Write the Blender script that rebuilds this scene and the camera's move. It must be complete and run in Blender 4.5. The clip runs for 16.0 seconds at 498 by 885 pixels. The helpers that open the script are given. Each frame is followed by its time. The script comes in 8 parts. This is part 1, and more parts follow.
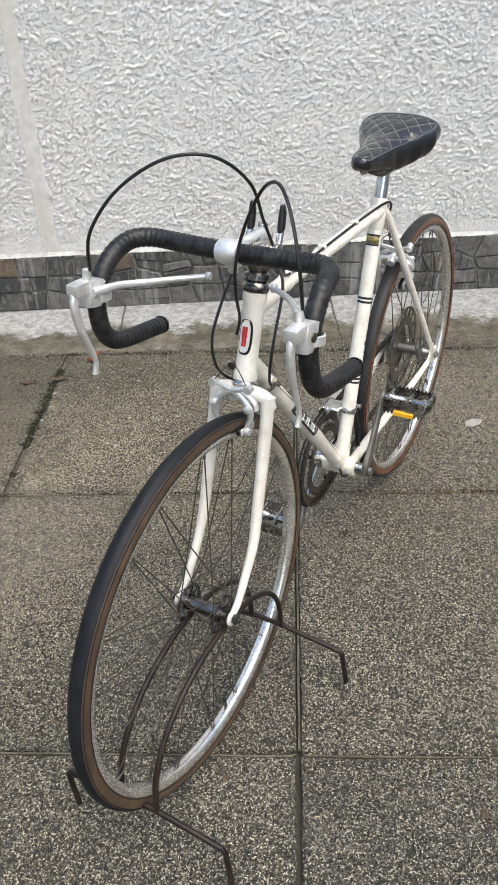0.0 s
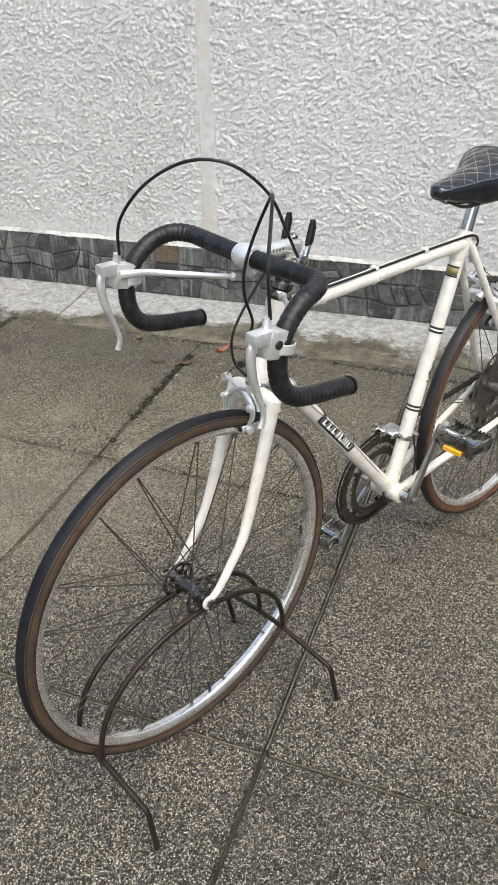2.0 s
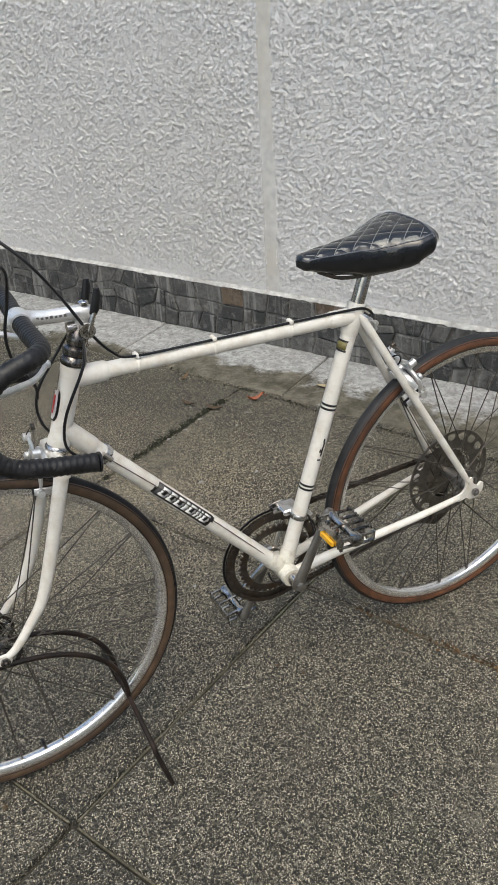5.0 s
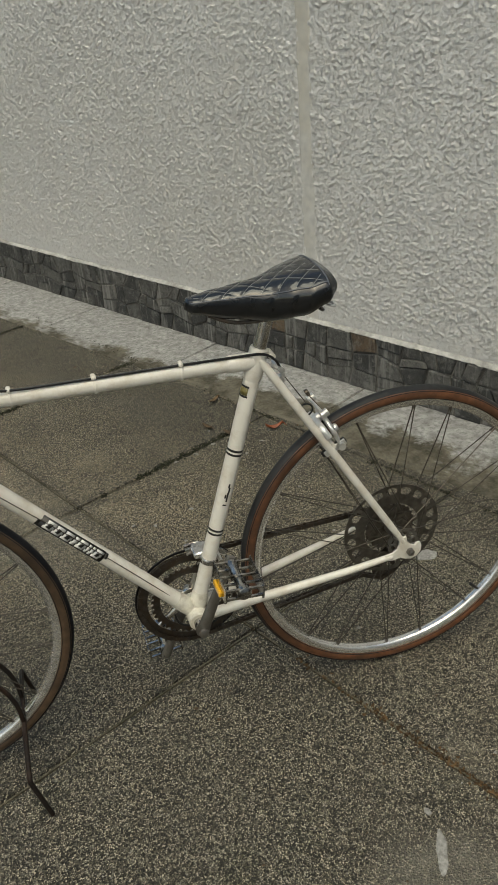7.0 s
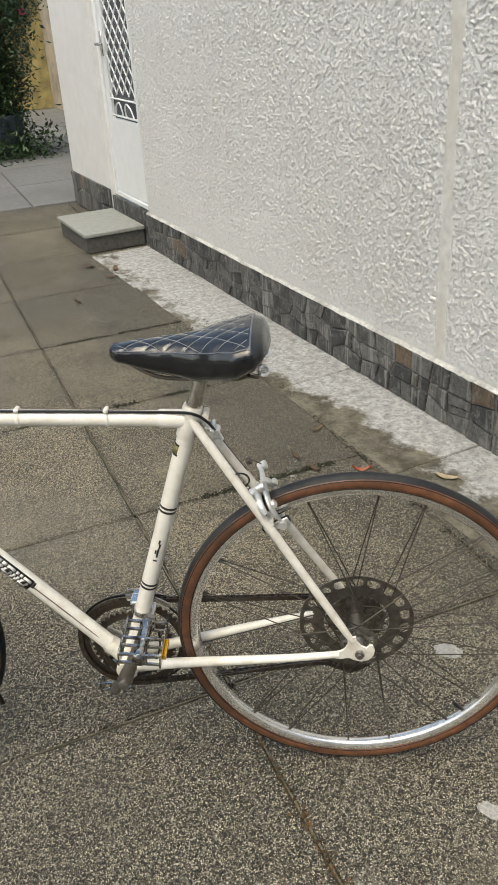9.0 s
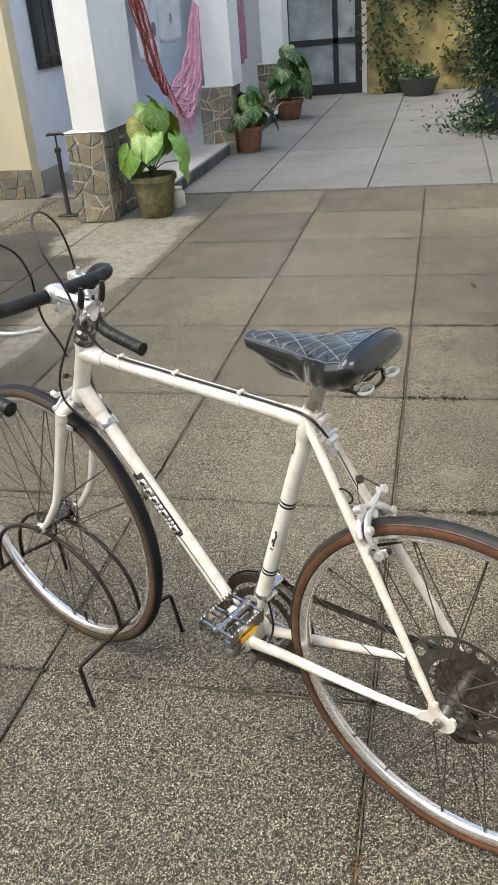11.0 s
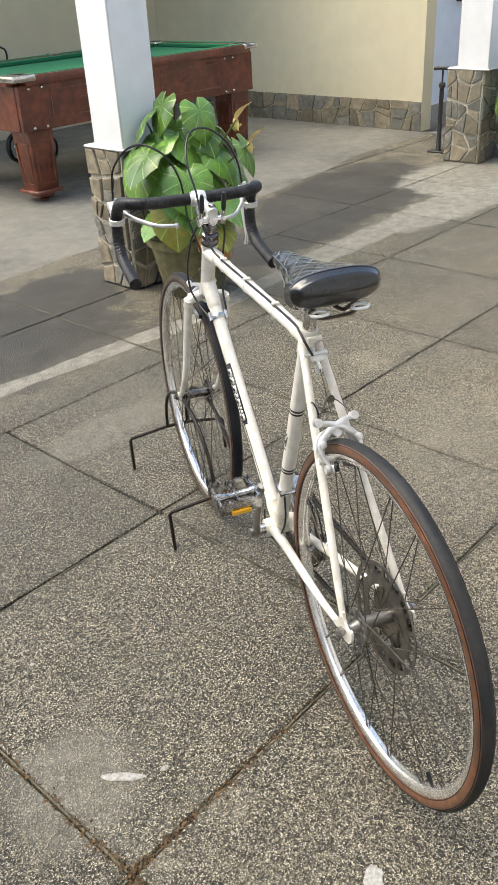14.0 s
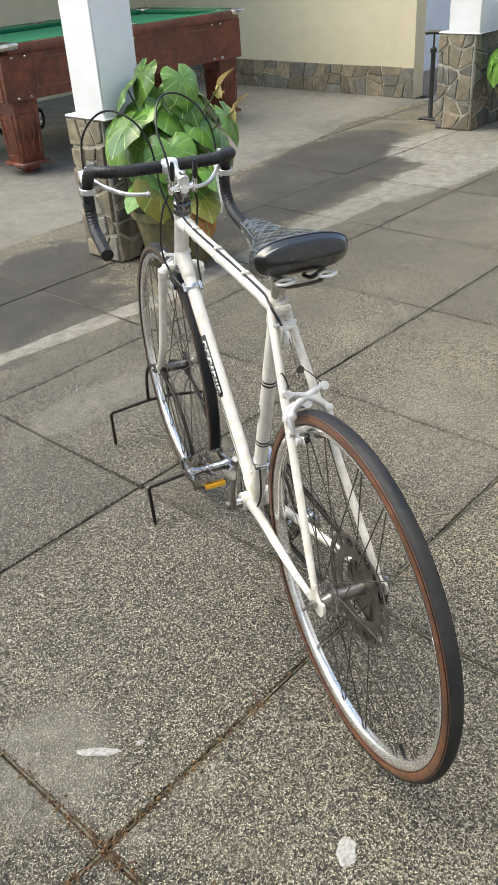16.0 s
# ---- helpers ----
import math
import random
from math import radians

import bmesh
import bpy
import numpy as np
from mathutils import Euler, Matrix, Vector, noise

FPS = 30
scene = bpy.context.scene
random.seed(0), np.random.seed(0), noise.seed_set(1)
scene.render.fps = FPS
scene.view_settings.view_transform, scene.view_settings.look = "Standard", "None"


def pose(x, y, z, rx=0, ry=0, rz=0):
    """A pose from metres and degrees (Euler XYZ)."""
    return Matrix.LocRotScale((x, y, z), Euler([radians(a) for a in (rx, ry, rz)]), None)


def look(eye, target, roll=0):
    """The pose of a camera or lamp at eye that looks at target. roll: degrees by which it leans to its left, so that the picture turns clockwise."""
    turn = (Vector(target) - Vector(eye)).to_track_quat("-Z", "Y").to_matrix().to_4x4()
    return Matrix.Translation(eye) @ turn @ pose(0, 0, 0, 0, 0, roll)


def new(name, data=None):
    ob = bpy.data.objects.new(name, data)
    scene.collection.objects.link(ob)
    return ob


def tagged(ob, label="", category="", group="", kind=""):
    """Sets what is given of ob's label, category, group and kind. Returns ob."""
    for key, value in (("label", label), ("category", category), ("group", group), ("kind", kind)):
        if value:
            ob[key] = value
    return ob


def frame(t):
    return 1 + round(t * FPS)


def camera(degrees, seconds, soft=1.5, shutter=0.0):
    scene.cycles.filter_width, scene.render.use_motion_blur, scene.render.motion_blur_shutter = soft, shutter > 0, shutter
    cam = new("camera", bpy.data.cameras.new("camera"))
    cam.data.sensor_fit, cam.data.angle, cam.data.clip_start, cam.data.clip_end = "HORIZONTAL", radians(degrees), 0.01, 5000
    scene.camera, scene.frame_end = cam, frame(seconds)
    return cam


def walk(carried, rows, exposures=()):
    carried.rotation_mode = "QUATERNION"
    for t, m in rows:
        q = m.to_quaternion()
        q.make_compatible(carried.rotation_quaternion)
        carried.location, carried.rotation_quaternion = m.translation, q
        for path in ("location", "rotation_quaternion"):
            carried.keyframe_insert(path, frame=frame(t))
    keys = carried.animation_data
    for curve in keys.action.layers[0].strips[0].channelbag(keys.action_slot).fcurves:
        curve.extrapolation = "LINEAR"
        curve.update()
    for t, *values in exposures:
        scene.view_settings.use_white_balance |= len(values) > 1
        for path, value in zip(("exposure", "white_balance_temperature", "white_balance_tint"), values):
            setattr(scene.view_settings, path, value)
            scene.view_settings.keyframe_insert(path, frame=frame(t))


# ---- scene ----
cam = camera(33.7, 16.0, soft=0.6)
METRES, EYE, TILT, LEAN, TURN = 3.385, 1.31, 0.0, 0.0, 0.0
ROWS = [
    (0.0, 0.0, 0.0, 0.0, -1.6, -34.39, 2.34),
    (0.5, 0.0307, -0.0043, 0.0022, 5.16, -34.3, 2.32),
    (1.0, 0.0624, -0.0135, 0.0079, 10.62, -34.14, 1.68),
    (1.5, 0.0845, -0.0208, 0.0077, 14.99, -33.65, 1.82),
    (2.0, 0.092, -0.0056, 0.0018, 16.08, -33.18, 0.49),
    (2.5, 0.1082, 0.0171, 0.001, 19.31, -33.18, 0.36),
    (3.0, 0.1324, 0.0315, 0.0027, 22.98, -33.18, 1.2),
    (3.5, 0.1716, 0.0446, 0.0038, 25.76, -32.99, 2.19),
    (4.0, 0.2179, 0.0568, 0.0066, 31.46, -32.63, 2.79),
    (4.5, 0.2438, 0.0686, 0.006, 32.66, -31.84, 3.36),
    (5.0, 0.2593, 0.0989, 0.0042, 32.3, -30.64, 2.91),
    (7.5, 0.3593, 0.2297, 0.008, 47.16, -28.94, 3.0),
    (8.0, 0.3536, 0.2735, 0.0106, 50.41, -28.68, 1.57),
    (8.5, 0.3697, 0.3051, 0.0104, 55.0, -28.49, 3.09),
    (9.0, 0.4076, 0.3444, 0.0117, 63.14, -28.44, 3.18),
    (9.5, 0.4203, 0.3792, 0.0087, 68.04, -28.63, 2.65),
    (10.0, 0.4176, 0.4216, 0.0084, 80.89, -28.72, 3.72),
    (12.5, 0.4252, 0.6182, 0.0125, 112.15, -28.02, 2.75),
    (13.0, 0.4131, 0.6638, 0.0127, 119.88, -28.6, 2.51),
    (13.5, 0.4086, 0.6922, 0.0107, 125.04, -29.15, 1.99),
    (14.0, 0.4082, 0.6972, 0.0078, 128.28, -30.06, 2.87),
    (14.5, 0.4059, 0.6945, 0.0068, 128.86, -30.92, 2.6),
    (15.0, 0.4035, 0.6935, 0.0062, 129.07, -31.34, 2.63),
    (15.5, 0.4005, 0.6995, 0.0047, 128.78, -31.54, 2.65),
    (16.0, 0.3946, 0.7055, 0.0026, 127.9, -31.88, 3.36),
]
EXPOSURES = [(0.0, 1.2, 6450, 5), (3.5, 1.1, 6450, 5), (5.0, 0.75, 6450, 4), (7.5, 0.15, 7250, -3), (8.5, 0.25, 7250, -3), (9.0, 0.95, 6900, 2), (9.5, 1.12, 6850, 3), (10.2, 1.22, 6850, 4), (12.5, 1.57, 6850, 5), (16.0, 1.5, 6550, 3)]
walk(cam, [(t, pose(0, 0, EYE, TILT, LEAN, TURN) @ pose(METRES * x, METRES * y, METRES * z, 90 + pitch, roll, yaw)) for t, x, y, z, yaw, pitch, roll in ROWS], EXPOSURES)

# ---- world and light ----
world = bpy.data.worlds.new("sky")
scene.world = world
world.use_nodes = True
wn = world.node_tree.nodes
sky = wn.new("ShaderNodeTexSky")
sky.sky_type = "NISHITA"
sky.sun_disc = False
sky.sun_elevation = radians(56)
sky.sun_rotation = radians(145)
sky.air_density, sky.dust_density, sky.ozone_density = 1.0, 4.0, 1.0
world.node_tree.links.new(sky.outputs[0], wn["Background"].inputs[0])
wn["Background"].inputs[1].default_value = 0.14
sun_data = bpy.data.lights.new("sun", "SUN")
sun_data.energy, sun_data.angle, sun_data.color = 0.75, radians(36), (1.0, 0.95, 0.87)
sun = new("sun", sun_data)
sun.matrix_world = look((0.6, -0.85, 6.0), (0.0, 0.0, 0.0))


# ---- materials ----
def mat(name, color, rough=0.6, metal=0.0, vary=0.15, scale=30.0, bump=0.0, bump_scale=200.0, coat=0.0, island=0.0, rnd=0.0, stain=None, stain_scale=2.0, stain_amount=0.5, spec=0.5, dist=0.002):
    """A procedural surface: base colour with fine grain, broad stains, object-to-object change and relief."""
    m = bpy.data.materials.new(name)
    m.use_nodes = True
    n, ln = m.node_tree.nodes, m.node_tree.links.new
    b = n["Principled BSDF"]
    b.inputs["Roughness"].default_value, b.inputs["Metallic"].default_value = rough, metal
    b.inputs["Coat Weight"].default_value = coat
    b.inputs["Specular IOR Level"].default_value = spec
    geo = n.new("ShaderNodeNewGeometry")
    at = geo.outputs["Position"]
    fine = n.new("ShaderNodeTexNoise")
    fine.inputs["Scale"].default_value, fine.inputs["Detail"].default_value = scale, 5
    ln(at, fine.inputs["Vector"])
    hsv = n.new("ShaderNodeHueSaturation")
    hsv.inputs["Color"].default_value = (*color, 1)
    out = hsv.outputs[0]
    rng = n.new("ShaderNodeMapRange")
    rng.inputs["From Min"].default_value, rng.inputs["From Max"].default_value = 0.3, 0.7
    rng.inputs["To Min"].default_value, rng.inputs["To Max"].default_value = 1 - vary, 1 + vary
    ln(fine.outputs[0], rng.inputs["Value"])
    value = rng.outputs[0]
    if rnd:
        info = n.new("ShaderNodeObjectInfo")
        r2 = n.new("ShaderNodeMapRange")
        r2.inputs["To Min"].default_value, r2.inputs["To Max"].default_value = 1 - rnd, 1 + rnd
        ln(info.outputs["Random"], r2.inputs["Value"])
        mul = n.new("ShaderNodeMath")
        mul.operation = "MULTIPLY"
        ln(value, mul.inputs[0]), ln(r2.outputs[0], mul.inputs[1])
        value = mul.outputs[0]
    if island:
        r3 = n.new("ShaderNodeMapRange")
        r3.inputs["To Min"].default_value, r3.inputs["To Max"].default_value = 1 - island, 1 + island
        ln(geo.outputs["Random Per Island"], r3.inputs["Value"])
        mul = n.new("ShaderNodeMath")
        mul.operation = "MULTIPLY"
        ln(value, mul.inputs[0]), ln(r3.outputs[0], mul.inputs[1])
        value = mul.outputs[0]
    ln(value, hsv.inputs["Value"])
    if stain:
        big = n.new("ShaderNodeTexNoise")
        big.inputs["Scale"].default_value, big.inputs["Detail"].default_value, big.inputs["Roughness"].default_value = stain_scale, 8, 0.65
        ln(at, big.inputs["Vector"])
        rs = n.new("ShaderNodeMapRange")
        rs.inputs["From Min"].default_value, rs.inputs["From Max"].default_value = 0.45, 0.65
        rs.inputs["To Max"].default_value = stain_amount
        ln(big.outputs[0], rs.inputs["Value"])
        mix = n.new("ShaderNodeMix")
        mix.data_type = "RGBA"
        mix.inputs[7].default_value = (*stain, 1)
        ln(rs.outputs[0], mix.inputs[0]), ln(out, mix.inputs[6])
        out = mix.outputs[2]
    ln(out, b.inputs["Base Color"])
    if bump:
        rough_noise = n.new("ShaderNodeTexNoise")
        rough_noise.inputs["Scale"].default_value, rough_noise.inputs["Detail"].default_value = bump_scale, 4
        ln(at, rough_noise.inputs["Vector"])
        bn = n.new("ShaderNodeBump")
        bn.inputs["Strength"].default_value, bn.inputs["Distance"].default_value = bump, dist
        ln(rough_noise.outputs[0], bn.inputs["Height"]), ln(bn.outputs[0], b.inputs["Normal"])
    return m


def nodes_of(m):
    return m.node_tree.nodes, m.node_tree.links.new


M = dict(
    pillar_white=mat("white_pillar_paint", (0.83, 0.83, 0.82), 0.7, vary=0.03, scale=12, stain=(0.66, 0.64, 0.58), stain_scale=1.6, stain_amount=0.25, bump=0.15, bump_scale=120),
    smooth_white=mat("white_paint_plaster", (0.66, 0.66, 0.655), 0.8, vary=0.04, scale=12, stain=(0.6, 0.58, 0.52), stain_scale=1.3, stain_amount=0.25, bump=0.15, bump_scale=120),
    seam=mat("weathered_plaster_joint", (0.57, 0.57, 0.555), 0.9, vary=0.15, scale=40, stain=(0.46, 0.425, 0.34), stain_scale=5, stain_amount=0.55, bump=0.4, bump_scale=300),
    yellow=mat("cream_yellow_paint", (0.65, 0.59, 0.41), 0.8, vary=0.04, scale=8, stain=(0.62, 0.54, 0.36), stain_scale=1.2, stain_amount=0.3, bump=0.1, bump_scale=90),
    bluewall=mat("pale_blue_paint", (0.68, 0.75, 0.84), 0.8, vary=0.04, scale=8, bump=0.1, bump_scale=90),
    fieldstone=mat("brown_field_stone", (0.24, 0.2, 0.135), 0.8, vary=0.3, scale=30, rnd=0.35, stain=(0.12, 0.11, 0.08), stain_scale=9, stain_amount=0.6, bump=0.8, bump_scale=70, dist=0.004),
    grey_stone=mat("grey_field_stone", (0.2, 0.19, 0.155), 0.8, vary=0.3, scale=30, rnd=0.3, stain=(0.09, 0.085, 0.065), stain_scale=9, stain_amount=0.6, bump=0.8, bump_scale=70, dist=0.004),
    mortar=mat("grey_mortar", (0.3, 0.29, 0.27), 0.9, vary=0.2, scale=60, bump=0.5, bump_scale=200),
    mortar_dark=mat("dirty_mortar", (0.08, 0.077, 0.07), 0.9, vary=0.25, scale=60, bump=0.5, bump_scale=200),
    lime=mat("pale_lime_mortar", (0.5, 0.46, 0.36), 0.9, vary=0.2, scale=60, bump=0.5, bump_scale=200),
    soil=mat("dark_joint_soil", (0.03, 0.027, 0.021), 0.95, vary=0.4, scale=60, stain=(0.06, 0.055, 0.03), stain_scale=4, stain_amount=0.7, bump=0.8, bump_scale=250),
    light_slab=mat("pale_grey_paving", (0.165, 0.165, 0.165), 0.8, vary=0.12, scale=25, rnd=0.14, stain=(0.11, 0.11, 0.1), stain_scale=1.5, stain_amount=0.6, bump=0.3, bump_scale=200),
    joint=mat("dirty_joint_mortar", (0.13, 0.116, 0.085), 0.95, vary=0.5, scale=220, stain=(0.03, 0.03, 0.016), stain_scale=6, stain_amount=0.9, bump=0.8, bump_scale=260, dist=0.004),
    step_top=mat("grey_step_slab", (0.25, 0.255, 0.235), 0.7, vary=0.1, scale=30, bump=0.2, bump_scale=160),
    veranda_floor=mat("smooth_pale_cement", (0.42, 0.4, 0.39), 0.55, vary=0.08, scale=14, stain=(0.3, 0.29, 0.27), stain_scale=2, stain_amount=0.5),
    door_white=mat("white_enamel_metal", (0.74, 0.76, 0.77), 0.4, vary=0.03, scale=10, coat=0.2),
    glass_dark=mat("dim_glass", (0.1, 0.11, 0.12), 0.1, vary=0.2, scale=6),
    black_metal=mat("black_metal", (0.02, 0.02, 0.02), 0.45, vary=0.2, scale=40),
)


def tools(m):
    """Short node-building helpers for one material: position, noise, ramp, colour mix, soft-edged patch."""
    n, ln = nodes_of(m)
    at = n.new("ShaderNodeNewGeometry").outputs["Position"]

    def noise(scale, detail=4, rough=0.5):
        t = n.new("ShaderNodeTexNoise")
        t.inputs["Scale"].default_value, t.inputs["Detail"].default_value, t.inputs["Roughness"].default_value = scale, detail, rough
        ln(at, t.inputs["Vector"])
        return t.outputs[0]

    def ramp(v, a, bb, lo=0.0, hi=1.0):
        r = n.new("ShaderNodeMapRange")
        r.inputs["From Min"].default_value, r.inputs["From Max"].default_value = a, bb
        r.inputs["To Min"].default_value, r.inputs["To Max"].default_value = lo, hi
        ln(v, r.inputs["Value"])
        return r.outputs[0]

    def mixc(f, a, c):
        x = n.new("ShaderNodeMix")
        x.data_type = "RGBA"
        for v, i in ((f, 0), (a, 6), (c, 7)):
            if isinstance(v, tuple):
                x.inputs[i].default_value = (*v, 1)
            else:
                ln(v, x.inputs[i])
        return x.outputs[2]

    def patch(cx, cy, rx, ry, turn=0.0, ragged=0.5, amount=1.0, scale=3.0, edge=0.12):
        """1 inside a ragged ellipse on the ground, 0 outside."""
        mp = n.new("ShaderNodeMapping")
        mp.vector_type = "TEXTURE"
        mp.inputs["Location"].default_value = (cx, cy, 0)
        mp.inputs["Rotation"].default_value = (0, 0, radians(turn))
        mp.inputs["Scale"].default_value = (rx, ry, 1000)
        ln(at, mp.inputs["Vector"])
        le = n.new("ShaderNodeVectorMath")
        le.operation = "LENGTH"
        ln(mp.outputs[0], le.inputs[0])
        ad = n.new("ShaderNodeMath")
        ad.operation = "ADD"
        ln(le.outputs["Value"], ad.inputs[0]), ln(ramp(noise(scale, 8, 0.65), 0, 1, -ragged, ragged), ad.inputs[1])
        return ramp(ad.outputs[0], 1 + edge, 1 - edge, 0, amount)

    return n, ln, at, noise, ramp, mixc, patch


def yard_stains(col, tool, smooth):
    """Broad marks that run over slabs and porch alike: a blackened rough patch, a pale cement band, damp and sand."""
    n, ln, at, noise, ramp, mixc, patch = tool
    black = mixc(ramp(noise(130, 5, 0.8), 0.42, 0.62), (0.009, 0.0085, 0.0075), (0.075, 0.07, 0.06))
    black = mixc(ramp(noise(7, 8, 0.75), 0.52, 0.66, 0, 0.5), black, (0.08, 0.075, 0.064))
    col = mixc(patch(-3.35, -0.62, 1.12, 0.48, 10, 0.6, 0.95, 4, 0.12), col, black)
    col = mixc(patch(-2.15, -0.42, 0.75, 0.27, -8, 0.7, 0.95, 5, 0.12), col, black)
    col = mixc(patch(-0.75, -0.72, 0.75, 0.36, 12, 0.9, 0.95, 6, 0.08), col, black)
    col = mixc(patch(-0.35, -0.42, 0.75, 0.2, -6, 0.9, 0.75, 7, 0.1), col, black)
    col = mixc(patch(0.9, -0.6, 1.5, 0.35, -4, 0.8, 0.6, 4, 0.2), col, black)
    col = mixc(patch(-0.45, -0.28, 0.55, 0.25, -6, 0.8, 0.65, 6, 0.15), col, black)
    pale = mixc(ramp(noise(16, 8, 0.75), 0.4, 0.62), (0.19, 0.178, 0.148), (0.34, 0.32, 0.27))
    pale = mixc(ramp(noise(240, 3, 0.7), 0.5, 0.64, 0, 0.45), pale, (0.07, 0.065, 0.055))
    for cx, cy, rx, ry, turn in ((-4.3, -0.08, 0.75, 0.42, -14), (-3.45, 0.12, 0.85, 0.2, -7), (-2.45, 0.0, 0.75, 0.1, -3), (-1.45, -0.02, 0.55, 0.06, 2), (-0.7, -0.07, 0.5, 0.055, -8), (0.15, -0.2, 0.6, 0.06, -8)):
        col = mixc(patch(cx, cy, rx, ry, turn, 0.35, 0.85, 6, 0.07), col, pale)
    return col


def slab_material():
    """Exposed-aggregate concrete: sandy matrix, light and dark grains, smooth skimmed patches, damp, dirt, broad
    patches paler or darker by place.
    """
    m = mat("weathered_aggregate_concrete", (0.1, 0.095, 0.08), 0.82, vary=0.0)
    tool = tools(m)
    n, ln, at, noise, ramp, mixc, patch = tool
    b = n["Principled BSDF"]

    def cells(scale):
        v = n.new("ShaderNodeTexVoronoi")
        v.inputs["Scale"].default_value = scale
        ln(at, v.inputs["Vector"])
        s = n.new("ShaderNodeSeparateColor")
        ln(v.outputs["Color"], s.inputs[0])
        return v, s

    def times(a, k):
        x = n.new("ShaderNodeMath")
        x.operation = "MULTIPLY"
        ln(a, x.inputs[0]), ln(k, x.inputs[1])
        return x.outputs[0]

    grains, sep = cells(270)
    fine, sep2 = cells(520)
    col = mixc(ramp(noise(2.0, 9, 0.7), 0.4, 0.62), (0.138, 0.117, 0.07), (0.23, 0.194, 0.122))
    col = mixc(ramp(noise(0.8, 7, 0.65), 0.47, 0.62, 0, 0.55), col, (0.085, 0.082, 0.048))
    col = mixc(ramp(noise(6.0, 9, 0.75), 0.53, 0.66, 0, 0.5), col, (0.22, 0.193, 0.14))
    col = mixc(ramp(noise(1.4, 10, 0.75), 0.54, 0.64, 0, 0.6), col, (0.042, 0.038, 0.028))
    # sandy ground, with sheen and brighter light towards the wall put into its colour
    col = mixc(patch(-1.9, 1.3, 1.75, 0.7, 0, 0.7, 0.5, 3, 0.3), col, (0.27, 0.23, 0.155))
    col = mixc(patch(-0.9, 1.75, 0.95, 0.55, 0, 0.7, 0.65, 3, 0.3), col, (0.34, 0.285, 0.185))
    col = mixc(patch(0.2, 2.1, 0.5, 0.28, 0, 0.7, 0.45, 3, 0.3), col, (0.25, 0.215, 0.145))
    col = mixc(patch(0.65, 2.15, 0.6, 0.42, 0, 0.7, 0.6, 3, 0.3), col, (0.25, 0.228, 0.175))
    # three darker patches round the bicycle and towards the porch
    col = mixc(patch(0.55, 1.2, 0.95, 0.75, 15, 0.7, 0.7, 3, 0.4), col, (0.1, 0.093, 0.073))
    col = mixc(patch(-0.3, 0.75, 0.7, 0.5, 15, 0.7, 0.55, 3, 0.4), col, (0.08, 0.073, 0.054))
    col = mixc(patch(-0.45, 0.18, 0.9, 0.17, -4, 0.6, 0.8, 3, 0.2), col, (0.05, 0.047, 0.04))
    col = mixc(patch(-2.4, 2.35, 1.0, 0.2, -4, 0.6, 0.75, 4, 0.15), col, (0.05, 0.043, 0.028))
    col = mixc(patch(-1.2, 2.38, 1.0, 0.17, -4, 0.7, 0.8, 4, 0.15), col, (0.04, 0.037, 0.024))
    col = mixc(patch(0.1, 2.42, 0.9, 0.13, -4, 0.8, 0.7, 5, 0.15), col, (0.045, 0.041, 0.028))
    col = mixc(patch(-0.9, 2.2, 0.7, 0.3, 0, 0.8, 0.5, 3, 0.3), col, (0.066, 0.06, 0.036))
    col = mixc(ramp(noise(3.4, 10, 0.8), 0.5, 0.6, 0, 0.6), col, (0.075, 0.063, 0.036))
    col = mixc(ramp(noise(4.6, 10, 0.8), 0.53, 0.62, 0, 0.35), col, (0.26, 0.23, 0.165))
    # one more darker patch, on the porch side
    col = mixc(patch(0.35, 0.45, 0.75, 0.35, -4, 0.7, 0.4, 3, 0.3), col, (0.07, 0.067, 0.056))
    green = ramp(noise(2.6, 8, 0.7), 0.55, 0.68, 0, 0.4)
    col = mixc(green, col, (0.062, 0.075, 0.03))
    place = n.new("ShaderNodeMapping")
    place.vector_type = "TEXTURE"
    place.inputs["Location"].default_value = (0.062, 0.908, 0)
    place.inputs["Rotation"].default_value = (0, 0, radians(-3.9))
    place.inputs["Scale"].default_value = (0.77, 0.77, 1)
    ln(at, place.inputs["Vector"])
    cell = n.new("ShaderNodeSeparateXYZ")
    ln(place.outputs[0], cell.inputs[0])
    for axis, scale in ((0, 4.3), (1, 5.1)):
        gap = n.new("ShaderNodeMath")
        gap.operation = "PINGPONG"
        gap.inputs[1].default_value = 0.5
        ln(cell.outputs[axis], gap.inputs[0])
        ragged = n.new("ShaderNodeMath")
        ragged.operation = "ADD"
        ln(gap.outputs[0], ragged.inputs[0]), ln(ramp(noise(scale, 10, 0.75), 0.3, 0.7, 0.09, -0.05), ragged.inputs[1])
        col = mixc(ramp(ragged.outputs[0], 0.075, 0.0, 0, 0.75), col, (0.04, 0.037, 0.024))
    # grain at three sizes: matted clumps, pebbles, coarse sand
    bare = ramp(noise(1.9, 9, 0.72), 0.56, 0.66, 1.0, 0.6)
    clump = noise(95, 6, 0.8)
    col = mixc(times(ramp(clump, 0.52, 0.62, 0, 0.7), bare), col, (0.02, 0.018, 0.013))
    col = mixc(times(ramp(clump, 0.46, 0.36, 0, 0.4), bare), col, (0.34, 0.305, 0.235))
    col = mixc(times(ramp(sep.outputs[0], 0.76, 0.97, 0, 0.5), bare), col, (0.42, 0.4, 0.345))
    col = mixc(times(ramp(sep2.outputs[0], 0.66, 0.84, 0, 0.8), bare), col, (0.56, 0.505, 0.39))
